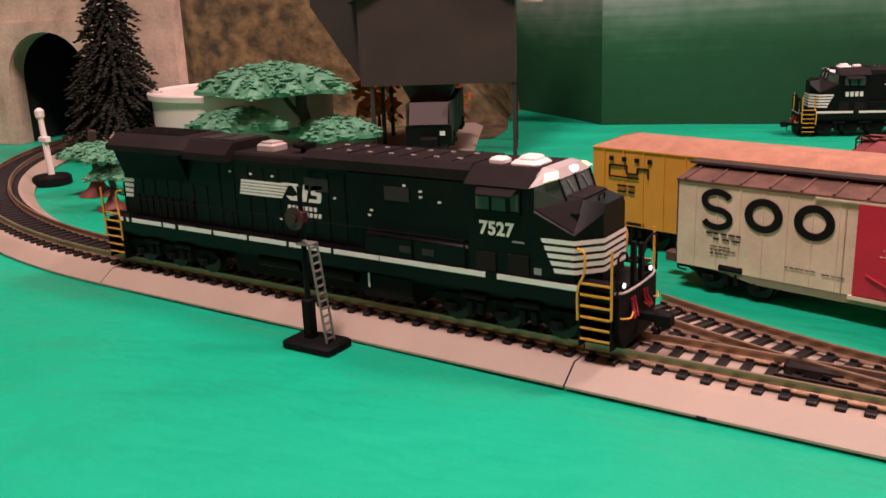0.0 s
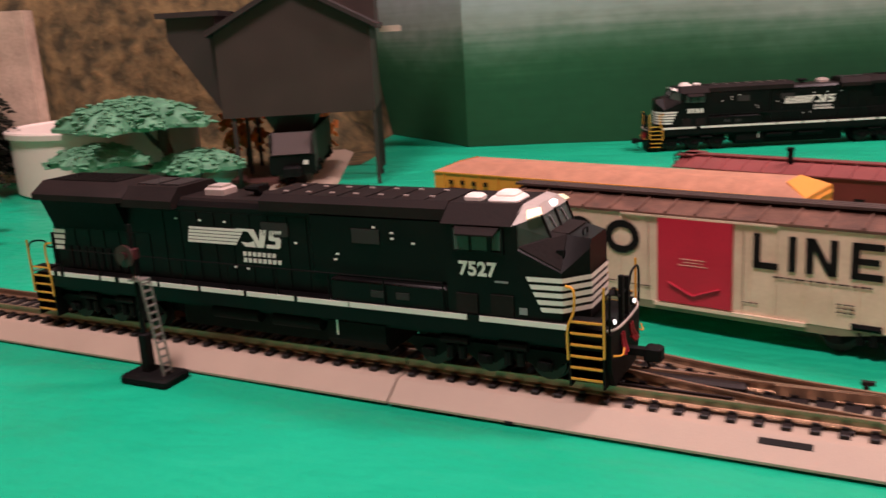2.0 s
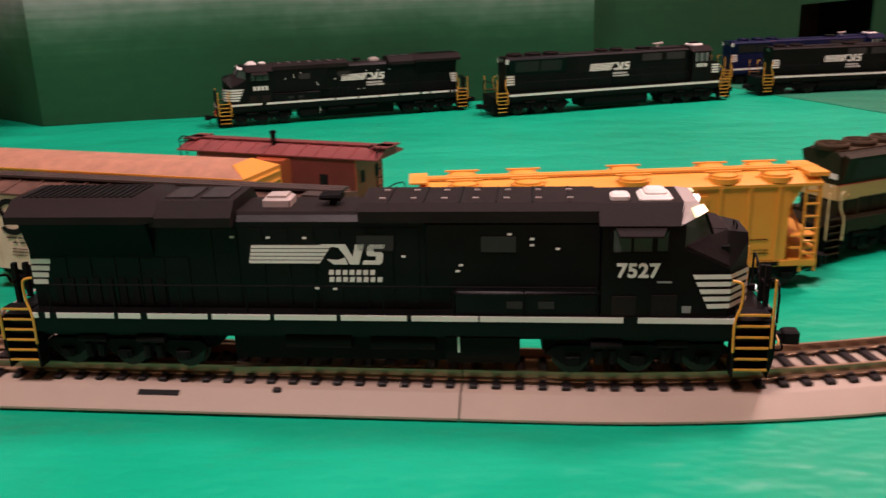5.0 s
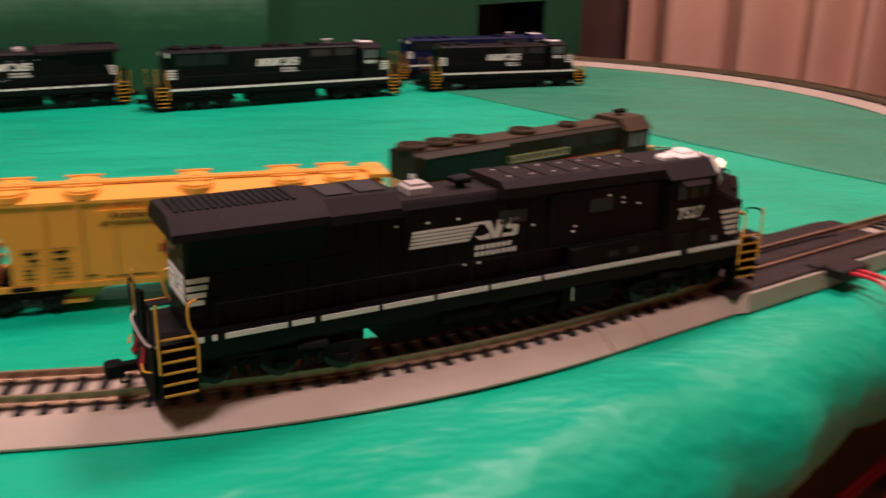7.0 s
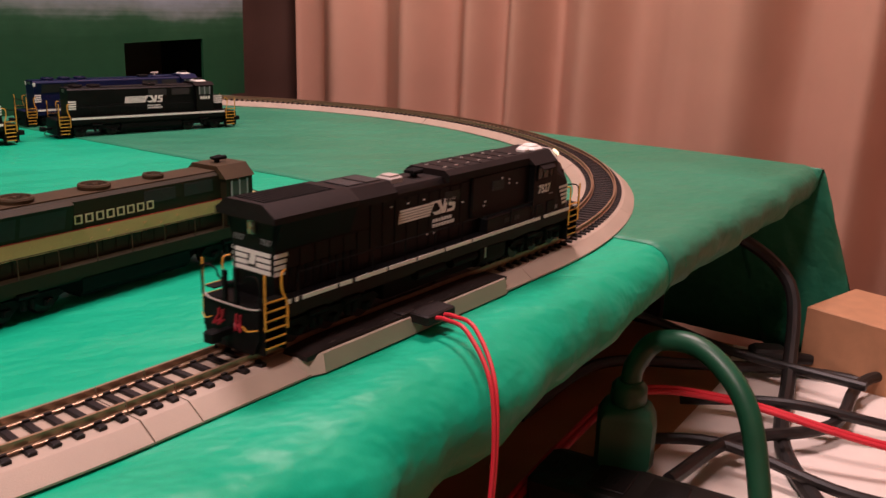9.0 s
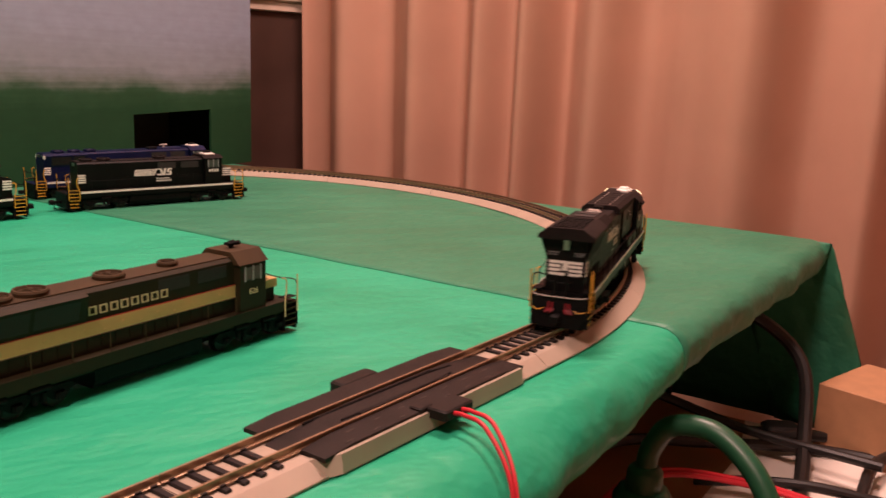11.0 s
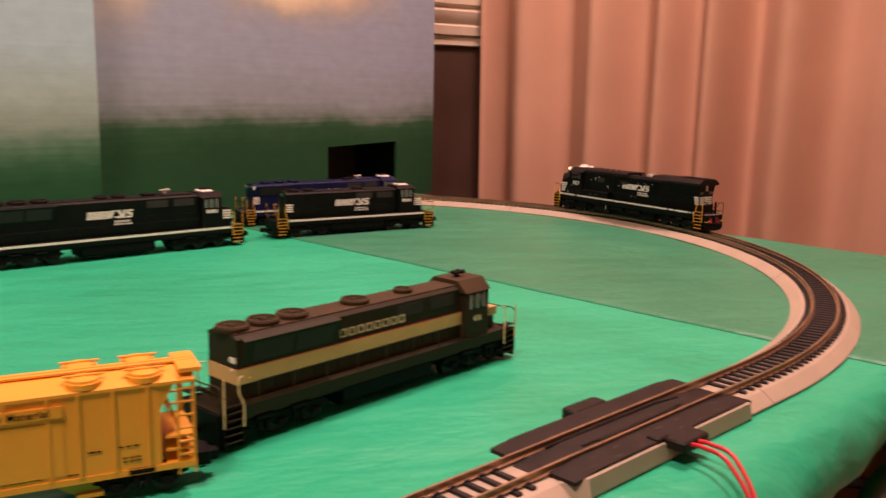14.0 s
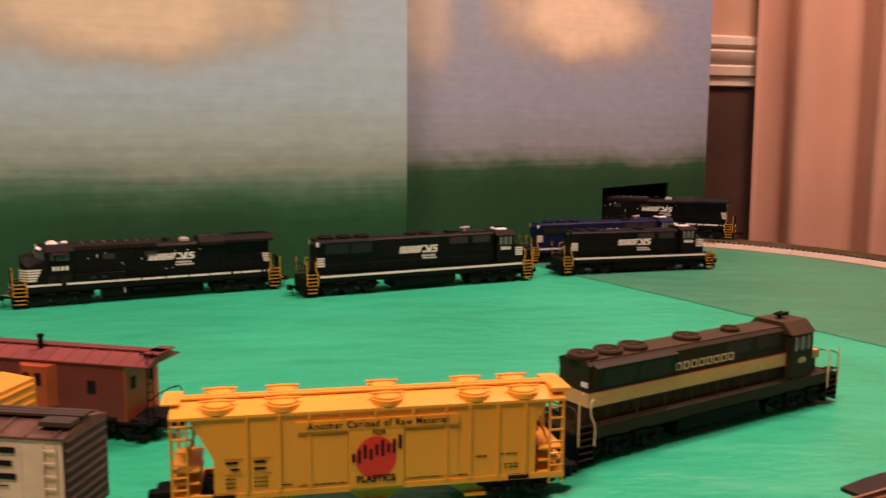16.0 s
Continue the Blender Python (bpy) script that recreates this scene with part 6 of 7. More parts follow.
        part("end_brace", Mesh().tube([(sg * (H - 0.002), -W + 0.002, z0 + 0.002), (sg * (H - 0.012), 0, z1 - 0.004)], 0.0006, 5).tube([(sg * (H - 0.002), W - 0.002, z0 + 0.002), (sg * (H - 0.012), 0, z1 - 0.004)], 0.0006, 5), YELLOW, c)
        coupler(c, sg * H, sg, 0.0085, UNDER)
        car_truck(c, sg * 0.066, UNDER)
    return c


box_car()
reefer()
caboose()
hopper()

# ---- loading tower and its coal car ----
TOWERM = mat("dark_brown_plastic_wall", (0.034, 0.022, 0.017), 0.65, var=0.25, scale=30, bump=0.15)
TOWERR = mat("black_corrugated_roof", (0.022, 0.016, 0.014), 0.6, var=0.2)
POSTM = mat("dark_plastic_post", (0.028, 0.022, 0.018), 0.6)


def tower():
    m = Matrix.Translation((-0.2851, 0.3530, 0)) @ pose(0, 0, 0, 0, 0, 28.5) @ Matrix.Scale(1.05, 4)
    t = thing("loading_tower", "dark brown plastic coal loading tower on thin posts", "model building", m)
    hw, D, zb, ze, za = 0.0590, 0.100, 0.0575, 0.1215, 0.1530
    gable = [(-hw, zb), (hw, zb), (hw, ze), (0, za), (-hw, ze)]
    part("house", Mesh().prism(gable, 0.0, D, "y"), TOWERM, t, "dark brown gabled house")
    for sg in (-1, 1):
        rf = part("roof", Mesh().prism([(0, za + 0.0005), (sg * (hw + 0.006), ze - 0.0027), (sg * (hw + 0.006), ze + 0.0005), (0, za + 0.0040)], -0.006, D + 0.006, "y"), TOWERR, t, "dark ribbed roof slope")
        for k in range(14):
            y = -0.004 + k * (D + 0.008) / 13
            part("roof_rib", Mesh().tube([(0, y, za + 0.0042), (sg * (hw + 0.006), y, ze + 0.0008)], 0.0008, 5), TOWERR, rf)
    part("upper_tower", Mesh().box(-0.005, 0.062, 0.035, D - 0.002, ze, 0.235), TOWERM, t, "taller dark tower block")
    part("upper_roof", Mesh().box(-0.010, 0.067, 0.030, D + 0.003, 0.235, 0.240), TOWERR, t)
    part("eave_board", Mesh().box(hw + 0.004, hw + 0.022, D - 0.03, D + 0.004, ze - 0.006, ze - 0.001), mat("pale_weathered_card", (0.45, 0.38, 0.30), 0.7), t, "pale weathered roof edge")
    part("side_chute", Mesh().prism([(-hw - 0.0005, zb + 0.002), (-hw - 0.038, 0.118), (-hw - 0.038, 0.135), (-hw - 0.0005, 0.135)], 0.012, 0.062, "y"), POSTM, t, "dark slanted side chute")
    part("chute_roof", Mesh().box(-hw - 0.044, -hw + 0.004, 0.006, 0.068, 0.135, 0.139), TOWERR, t)
    for x in (-hw + 0.008, hw - 0.0012):
        for y in (0.001, D / 2, D - 0.003):
            part("post", Mesh().box(x - 0.0015, x + 0.0015, y, y + 0.003, 0, zb), POSTM, t, "thin support post")
    part("hopper_mouth", Mesh().loft([[(-0.030, 0.014, zb), (0.012, 0.014, zb), (0.012, 0.06, zb), (-0.030, 0.06, zb)], [(-0.018, 0.024, 0.030), (0.0, 0.024, 0.030), (0.0, 0.05, 0.030), (-0.018, 0.05, 0.030)]]), POSTM, t, "dark funnel under the house")
    part("base_plate", Mesh().box(-hw - 0.004, -0.010, 0.004, D, 0.0003, 0.006), mat("rusty_brown_plastic", (0.085, 0.035, 0.028), 0.6), t, "rusty brown base")
    c = thing("coal_car", "black open coal car standing under the loading tower", "model hopper car", m @ pose(-0.006, 0.048, RAIL_Z - 0.004, 0, 0, 90) @ Matrix.Scale(1.12, 4))
    part("body", Mesh().box(-0.060, 0.060, -0.0145, 0.0145, 0.009, 0.012).box(-0.060, 0.060, -0.0150, -0.0140, 0.009, 0.034).box(-0.060, 0.060, 0.0140, 0.0150, 0.009, 0.034).prism([(-0.0602, 0.0125), (-0.0592, 0.0125), (-0.0490, 0.034), (-0.0500, 0.034)], -0.0145, 0.0145, "y").prism([(0.0602, 0.0125), (0.0592, 0.0125), (0.0490, 0.034), (0.0500, 0.034)], -0.0145, 0.0145, "y"), POSTM, c, "black open car body")
    part("end_beam", Mesh().box(-0.0620, -0.0590, -0.0155, 0.0155, 0.007, 0.0195), BLACK, c, "black end beam")
    part("end_plate", Mesh().add([(-0.0632, -0.0130, 0.0205), (-0.0632, 0.0130, 0.0205), (-0.0515, 0.0130, 0.0335), (-0.0515, -0.0130, 0.0335), (-0.0622, -0.0130, 0.0200), (-0.0622, 0.0130, 0.0200), (-0.0505, 0.0130, 0.0330), (-0.0505, -0.0130, 0.0330)], [(0, 1, 2, 3), (4, 7, 6, 5), (0, 4, 5, 1), (1, 5, 6, 2), (2, 6, 7, 3), (3, 7, 4, 0)]), TOWERM, c, "sloped brown end sheet")
    part("end_mark", Mesh().box(-0.0624, -0.0620, -0.0110, -0.0075, 0.0130, 0.0160), WHITE, c, smooth=False)
    car_truck(c, -0.040, UNDER)
    car_truck(c, 0.040, UNDER)
    yard = thing("track_section", "grey roadbed spur running under the loading tower", "model track", m @ pose(-0.006, 0, 0))
    part("roadbed", Mesh().prism([(-0.026, 0.0004), (-0.019, 0.0040), (0.022, 0.0040), (0.030, 0.0004)], -0.030, 0.190, "y"), BED, yard)
    for o in (-0.0088, 0.0088):
        part("rail", Mesh().box(o - 0.0006, o + 0.0006, -0.030, 0.190, 0.0042, 0.0070), STEEL, yard)
    return t


tower()

# ---- trees, tank, signal, hill ----
NEEDLE = mat("dark_pine_needles", (0.012, 0.014, 0.010), 0.9, var=0.4, scale=200, tint=(0.036, 0.036, 0.026), spec=0.15)
BARK = mat("brown_plastic_bark", (0.05, 0.028, 0.018), 0.75, var=0.3)
LEAF = mat("blue_green_plastic_leaves", (0.075, 0.25, 0.135), 0.6, var=0.25, scale=160, tint=(0.13, 0.36, 0.21))
ROOTM = mat("red_brown_plastic_root", (0.15, 0.035, 0.022), 0.55, var=0.2)


def pine(x, y, z, height, radius, seed, label):
    rnd = random.Random(seed)
    t = thing("pine_tree", label, "model tree", pose(x, y, z, 0, 0, seed * 40), "bottle-brush pine trees")
    part("trunk", Mesh().cyl((0, 0, 0), (0, 0, height * 0.97), 0.0035, 0.0008, 8), BARK, t, "thin brown trunk")
    crown = Mesh()
    tiers = 30
    for k in range(tiers):
        f = k / (tiers - 1)
        z0 = height * (0.14 + 0.84 * f)
        r = radius * (1 - f) ** 0.85 * (0.88 + 0.2 * rnd.random()) + 0.004
        n = max(6, int(22 * (1 - f) + 6))
        for i in range(n):
            a = 2 * math.pi * (i + rnd.random() * 0.7) / n
            rr = r * (0.75 + 0.35 * rnd.random())
            droop = rr * (0.35 + 0.25 * rnd.random())
            d = Vector((math.cos(a), math.sin(a), 0))
            base = Vector((0, 0, z0))
            steps = max(3, int(rr / 0.0034))
            for q in range(1, steps + 1):
                u = q / steps
                p = base + d * (rr * u) + Vector((0, 0, -droop * u * u + rr * 0.12 * u))
                sz = 0.0037 * (1.15 - 0.5 * u) * (0.8 + 0.5 * rnd.random())
                tip = p + d * sz * 1.2 + Vector((rnd.uniform(-1, 1), rnd.uniform(-1, 1), rnd.uniform(-1.2, 0.3))) * sz * 0.6
                s_ = d.cross(Vector((0, 0, 1))) * sz * 0.75
                up = Vector((0, 0, sz * 0.55))
                crown.add([p - s_, p + up, p + s_, p - up, tip, p - d * sz * 0.8], [(0, 1, 4), (1, 2, 4), (2, 3, 4), (3, 0, 4), (1, 0, 5), (2, 1, 5), (3, 2, 5), (0, 3, 5)])
    part("crown", crown, NEEDLE, t, "dense dark needle tufts", smooth=False)


pine(-0.5728, 0.2637, 0.0, 0.190, 0.046, 1, "tall dark bottle-brush pine beside the curved track")
pine(-0.7446, 0.4704, 0.0, 0.162, 0.042, 2, "slimmer dark pine standing before the hillside")


def plastic_tree(x, y, scale, seed, pads, label, turn=0):
    """A toy tree: bent trunk, limbs and flat pads of small lobed leaves."""
    rnd = random.Random(seed)
    t = thing("plastic_tree", label, "model tree", pose(x, y, 0, 0, 0, turn) @ Matrix.Scale(scale, 4), "umbrella-shaped plastic trees")
    part("root_base", Mesh().turned([(0.020, 0.0), (0.016, 0.003), (0.009, 0.008), (0.005, 0.016)], n=14), ROOTM, t, "red-brown flared base")
    part("trunk", Mesh().tube(smooth_path([(0, 0, 0.01), (0.002, 0, 0.03), (-0.001, 0, 0.045), (0.003, 0, 0.066)], 4), 0.0042, 8), BARK, t, "dark bent trunk")
    for px, py, pz, r in pads:
        part("limb", Mesh().tube(smooth_path([(0, 0, pz * 0.55), (px * 0.5, py * 0.5, pz * 0.72), (px, py, pz - 0.001)], 4), 0.0022, 6), BARK, t)
        m = Mesh()
        k_r, k_a = 9, 44
        dome = 0.22 * r

        def lobe(a):
            return 0.78 + 0.15 * math.sin(a * 4 + seed) + 0.14 * math.sin(a * 9 + 2 * seed) + 0.05 * math.sin(a * 17)

        def over(q, a):
            x_, y_ = px + r * q * lobe(a) * math.cos(a), py + r * q * lobe(a) * math.sin(a)
            return Vector((x_, y_, pz + dome * (1 - q ** 1.7) - 0.10 * r * q ** 5 + 0.0022 * noise.noise(Vector((x_ * 150, y_ * 150, seed)))))

        v, f = [over(0, 0)], []
        for u in range(1, k_r + 1):
            v += [over(u / k_r, 6.2832 * i / k_a) for i in range(k_a)]
        low = len(v)
        v += [q_ - Vector((0, 0, 0.0028)) for q_ in v]
        for i in range(k_a):
            i2 = (i + 1) % k_a
            f += [(0, 1 + i, 1 + i2), (low, low + 1 + i2, low + 1 + i)]
            for u in range(k_r - 1):
                a0, b0 = 1 + u * k_a, 1 + (u + 1) * k_a
                f += [(a0 + i, b0 + i, b0 + i2, a0 + i2), (low + a0 + i, low + a0 + i2, low + b0 + i2, low + b0 + i)]
            b0 = 1 + (k_r - 1) * k_a
            f.append((b0 + i, low + b0 + i, low + b0 + i2, b0 + i2))
        m.add(v, f)
        n = int(300 * (r / 0.04) ** 2)
        for i in range(n):
            a, q = rnd.random() * 6.283, math.sqrt(rnd.random()) * 1.04
            c = over(q, a) + Vector((0, 0, 0.0005))
            h = rnd.random() * 6.283
            u, w = Vector((math.cos(h), math.sin(h), rnd.uniform(-0.3, 0.3))), Vector((-math.sin(h), math.cos(h), rnd.uniform(-0.3, 0.3)))
            s_ = 0.0036 * (0.6 + 0.7 * rnd.random())
            z = Vector((0, 0, 0.0012))
            ringp = []
            for k in range(6):
                b = 6.283 * k / 6
                ringp.append(c + (u * math.cos(b) + w * math.sin(b) * 0.7) * s_ * (1.0 if k % 2 == 0 else 0.75))
            m.add(ringp + [c + z, c - z], [(k, (k + 1) % 6, 6) for k in range(6)] + [((k + 1) % 6, k, 7) for k in range(6)])
        part("leaf_pad", m, LEAF, t, "flat pad of blue-green lobed leaves", smooth=False)


plastic_tree(-0.3841, 0.3014, 1.075, 3, [(-0.019, 0.004, 0.0625, 0.059), (-0.046, -0.014, 0.037, 0.038), (0.024, -0.012, 0.0265, 0.036)], "umbrella plastic tree with blue-green leaf pads beside the tank", 42.6)
plastic_tree(-0.4364, 0.1395, 0.69, 5, [(0.0, 0.0, 0.046, 0.034), (0.028, 0.012, 0.036, 0.024)], "small plastic tree on a red-brown base inside the curve", 10)
plastic_tree(-0.3817, 0.1123, 0.53, 8, [(0.0, 0.0, 0.066, 0.030), (0.004, 0.004, 0.045, 0.036)], "small dark round plastic tree on a red-brown base", 70)

TANKM = mat("off_white_tank_plastic", (0.80, 0.72, 0.64), 0.5, var=0.05, scale=20)
tank = thing("storage_tank", "round off-white storage tank with a flat rimmed top", "model tank", pose(-0.4929, 0.3415, 0) @ Matrix.Scale(1.06, 4))
part("shell", Mesh().turned([(0.074, 0.0003), (0.076, 0.002), (0.0765, 0.045), (0.0765, 0.0475)], n=64), TANKM, tank, "off-white drum")
part("rim", Mesh().turned([(0.0765, 0.0475), (0.0795, 0.0478), (0.0800, 0.0520), (0.0790, 0.0535), (0.0765, 0.0535), (0.0755, 0.0520), (0.02, 0.0518), (0.001, 0.0519)], n=64), TANKM, tank, "raised white rim and lid")

# searchlight signal with ladder
sig = thing("track_signal", "black searchlight signal mast with grey ladder beside the track", "model signal", pose(-0.0965, -0.0090, 0, 0, 0, 2))
part("base", Mesh().box(-0.0112, 0.0112, -0.0078, 0.0064, 0.0003, 0.0030, 0.0008), UNDER, sig, "black square base")
part("mast", Mesh().box(-0.0052, -0.0012, -0.0020, 0.0020, 0.003, 0.018, 0.0005).cyl((-0.0032, 0, 0.018), (-0.0032, 0, 0.060), 0.0011, 0.0009, 8), UNDER, sig, "black mast with relay case")
part("signal_head", Mesh().cyl((-0.0032, -0.0035, 0.0490), (-0.0032, -0.0042, 0.0490), 0.0042, n=20).box(-0.0050, -0.0014, -0.0036, 0.0020, 0.0470, 0.0510, 0.0005).cyl((-0.0032, -0.0042, 0.0490), (-0.0032, -0.0052, 0.0490), 0.0016, n=12), mat("dark_red_lens_black_disc", (0.045, 0.010, 0.012), 0.4), sig, "round dark signal head")
lg = mat("grey_ladder_metal", (0.20, 0.19, 0.17), 0.45, 0.3)
lm = ladder(sig, (0.0068, -0.0030, 0.0030), (-0.0050, 0, 0.0365), (0.0001, 0.0042, 0), 13, 0.0005, lg, "grey leaning ladder")
part("ladder_hook", Mesh().tube(smooth_path([(0.0018, -0.0030, 0.0393), (0.0005, -0.0030, 0.0410), (-0.0022, -0.0020, 0.0400)], 4), 0.0006, 5).box(-0.0038, 0.0024, -0.0034, 0.0016, 0.0392, 0.0398), lg, sig, "pale platform at the ladder head")

post = thing("white_signal_post", "white post signal with a dark round base inside the curve", "model signal", pose(-0.5080, 0.1500, 0) @ Matrix.Scale(1.14, 4))
part("base", Mesh().turned([(0.0125, 0.0003), (0.0125, 0.0050), (0.0110, 0.0062), (0.003, 0.0066)], n=20), UNDER, post, "dark base")
part("column", Mesh().cyl((0.0, 0, 0.006), (-0.003, 0, 0.045), 0.0024, 0.0018, 10).box(-0.0060, 0.0025, -0.0022, 0.0022, 0.0285, 0.0320, 0.0006).turned([(0.0012, 0), (0.0030, 0.002), (0.0030, 0.0060), (0.0010, 0.0078)], (-0.0032, 0, 0.0430), 12), TANKM, post, "white painted column and lamp")

# tunnel portal and hillside
STONE = mat("tan_plaster_stone", (0.50, 0.38, 0.28), 0.85, var=0.3, scale=45, bump=0.6, fine=400, tint=(0.68, 0.54, 0.41))
PM = Matrix.Translation((-0.6960, 0.2950, 0)) @ pose(0, 0, 0, 0, 0, 21.2) @ Matrix.Scale(1.25, 4)
portal = thing("tunnel_portal", "tan plaster tunnel portal at the foot of the hill", "model tunnel", PM)


def arch_wall(w0, w1, top, r, spring, d):
    """A wall with an arched opening."""
    n = 16
    arch = [(r * math.cos(math.pi * i / n), spring + r * math.sin(math.pi * i / n)) for i in range(n + 1)]
    m = Mesh()
    outer = []
    for i in range(n + 1):
        a = math.pi * i / n
        c, s_ = math.cos(a), math.sin(a)
        k = min((w1 / c) if c > 1e-6 else (w0 / c if c < -1e-6 else 1e9), ((top - spring) / s_) if s_ > 1e-6 else 1e9)
        outer.append((k * c, spring + k * s_))
    inner = [(r, 0.0)] + arch + [(-r, 0.0)]
    outer = [(w1, 0.0)] + outer + [(w0, 0.0)]
    v, f = [], []
    k = len(inner)
    for y in (0.0, d):
        v += [(x, y, z) for x, z in inner] + [(x, y, z) for x, z in outer]
    for i in range(k - 1):
        f += [(i, i + 1, k + i + 1, k + i), (2 * k + i, 3 * k + i, 3 * k + i + 1, 2 * k + i + 1), (i, 2 * k + i, 2 * k + i + 1, i + 1), (k + i, k + i + 1, 3 * k + i + 1, 3 * k + i)]
    return m.add(v, f)


part("portal_wall", arch_wall(-0.090, 0.112, 0.128, 0.0355, 0.053, 0.014), STONE, portal, "plaster wall with arched mouth").matrix_basis = pose(-0.011, 0, 0)
part("arch_ring", arch_wall(-0.044, 0.044, 0.097, 0.0358, 0.053, 0.004), STONE, portal, "raised arch stones").matrix_basis = pose(-0.011, -0.0035, 0)
# added black boxes give the tunnel mouth its darkness
part("tunnel_lining", Mesh().box(-0.070, -0.0480, 0.0142, 0.22, 0.0002, 0.11).box(0.0260, 0.050, 0.0142, 0.22, 0.0002, 0.11).box(-0.07, 0.05, 0.0142, 0.22, 0.0900, 0.11).box(-0.07, 0.05, 0.22, 0.225, 0.0002, 0.11), HOLEM, portal, "added black lining that keeps the tunnel mouth dark")
HILL = bpy.data.materials.new("hillside_turf_and_rock")
HILL.use_nodes = True
hn_, hl_ = HILL.node_tree.nodes, HILL.node_tree.links
hp_ = hn_["Principled BSDF"]
hp_.inputs["Roughness"].default_value = 0.9
hco = hn_.new("ShaderNodeTexCoord")
h1, h2 = hn_.new("ShaderNodeTexNoise"), hn_.new("ShaderNodeTexNoise")
h1.inputs["Scale"].default_value, h1.inputs["Detail"].default_value = 14, 6
h2.inputs["Scale"].default_value, h2.inputs["Detail"].default_value = 75, 6
for h_ in (h1, h2):
    hl_.new(hco.outputs["Object"], h_.inputs["Vector"])
hr1, hr2 = hn_.new("ShaderNodeValToRGB"), hn_.new("ShaderNodeValToRGB")
hr1.color_ramp.elements[0].position, hr1.color_ramp.elements[1].position = 0.62, 0.72
hr1.color_ramp.elements[0].color, hr1.color_ramp.elements[1].color = (0, 0, 0, 1), (1, 1, 1, 1)
hr2.color_ramp.elements[0].position, hr2.color_ramp.elements[1].position = 0.35, 0.68
hr2.color_ramp.elements[0].color, hr2.color_ramp.elements[1].color = (0.034, 0.030, 0.011, 1), (0.175, 0.125, 0.048, 1)
hl_.new(h1.outputs["Fac"], hr1.inputs[0])
hl_.new(h2.outputs["Fac"], hr2.inputs[0])
hm = hn_.new("ShaderNodeMix")
hm.data_type = "RGBA"
hl_.new(hr1.outputs[0], hm.inputs[0])
hl_.new(hr2.outputs[0], hm.inputs[6])
hm.inputs[7].default_value = (0.34, 0.20, 0.11, 1)
hl_.new(hm.outputs[2], hp_.inputs["Base Color"])
hb = hn_.new("ShaderNodeBump")
hb.inputs["Strength"].default_value, hb.inputs["Distance"].default_value = 0.9, 0.006
hl_.new(h2.outputs["Fac"], hb.inputs["Height"])
hl_.new(hb.outputs[0], hp_.inputs["Normal"])


def hill():
    n, mm = 70, 46
    v, f = [], []
    for j in range(mm):
        for i in range(n):
            a, b = i / (n - 1), j / (mm - 1)
            x = -0.16 + 0.50 * a
            y = 0.016 + 0.34 * b
            b = max(0.0, b - 0.26 * max(0.0, min(1.0, (x - 0.085) / 0.05)))
            side = min(1.0, (1 - a) * 2.4)
            h = 0.40 * min(1.0, (0.26 if x < 0.10 else 0.26 * min(1.0, b / 0.04)) + 1.5 * b) * side ** 0.8
            if x < 0.105 and b < 0.06:
                h = min(h, 0.124 + 0.5 * b)
            p = Vector((x * 7, y * 7, 1.0))
            h += (0.030 * noise.noise(p) + 0.014 * noise.noise(p * 3.1) + 0.005 * noise.noise(p * 9)) * min(1, h / 0.05)
            jx = 0.012 * noise.noise(Vector((x * 9, y * 9, 5.0)))
            v.append((x + jx, y + 0.010 * noise.noise(Vector((x * 11, y * 11, 8.0))) * b, max(h, 0.0)))
    for j in range(mm - 1):
        for i in range(n - 1):
            f.append((j * n + i, j * n + i + 1, (j + 1) * n + i + 1, (j + 1) * n + i))
    rim = [i for i in range(n)] + [j * n + n - 1 for j in range(1, mm)] + [(mm - 1) * n + i for i in reversed(range(n - 1))] + [j * n for j in reversed(range(1, mm - 1))]
    k = len(v)
    v += [(v[i][0], v[i][1], 0.0) for i in rim]
    for q in range(len(rim)):
        r_ = (q + 1) % len(rim)
        if rim[q] < n and -0.055 < v[rim[q]][0] < 0.030:
            continue
        f.append((rim[q], rim[r_], k + r_, k + q))
    me = bpy.data.meshes.new("hillside")
    me.from_pydata(v, [], f)
    me.shade_smooth()
    me.materials.append(HILL)
    ob = new("hillside", me)
    ob.matrix_basis = PM
    return tagged(ob, "steep model hillside of brown turf and tan rock", "model hill")


hill()
ORL = mat("orange_autumn_foam", (0.62, 0.17, 0.02), 0.7, var=0.3, scale=90)


def autumn_bush(x, y, s, seed):
    rnd = random.Random(seed)
    b = thing("autumn_bush", "small orange foam bush behind the loading tower", "model bush", pose(x, y, 0), "orange foam bushes")
    part("stem", Mesh().cyl((0, 0, 0), (0, 0, 0.03 * s), 0.002, 0.001, 6), BARK, b)
    m = Mesh()
    for i in range(90):
        a, q = rnd.random() * 6.283, rnd.random()
        c = Vector((0.022 * s * math.sqrt(rnd.random()) * math.cos(a), 0.022 * s * math.sqrt(rnd.random()) * math.sin(a), 0.015 * s + 0.055 * s * q))
        r = 0.0055 * s * (0.6 + 0.7 * rnd.random())
        ax = [Vector((rnd.uniform(-1, 1), rnd.uniform(-1, 1), rnd.uniform(-1, 1))).normalized() * r for _ in range(3)]
        m.add([c + ax[0], c - ax[0], c + ax[1], c - ax[1], c + ax[2], c - ax[2]], [(0, 2, 4), (2, 1, 4), (1, 3, 4), (3, 0, 4), (2, 0, 5), (1, 2, 5), (3, 1, 5), (0, 3, 5)])
    part("foliage", m, ORL, b, "loose orange foam clumps", smooth=False)


autumn_bush(-0.4002, 0.4221, 1.13, 4)
autumn_bush(-0.3615, 0.4720, 1.24, 6)

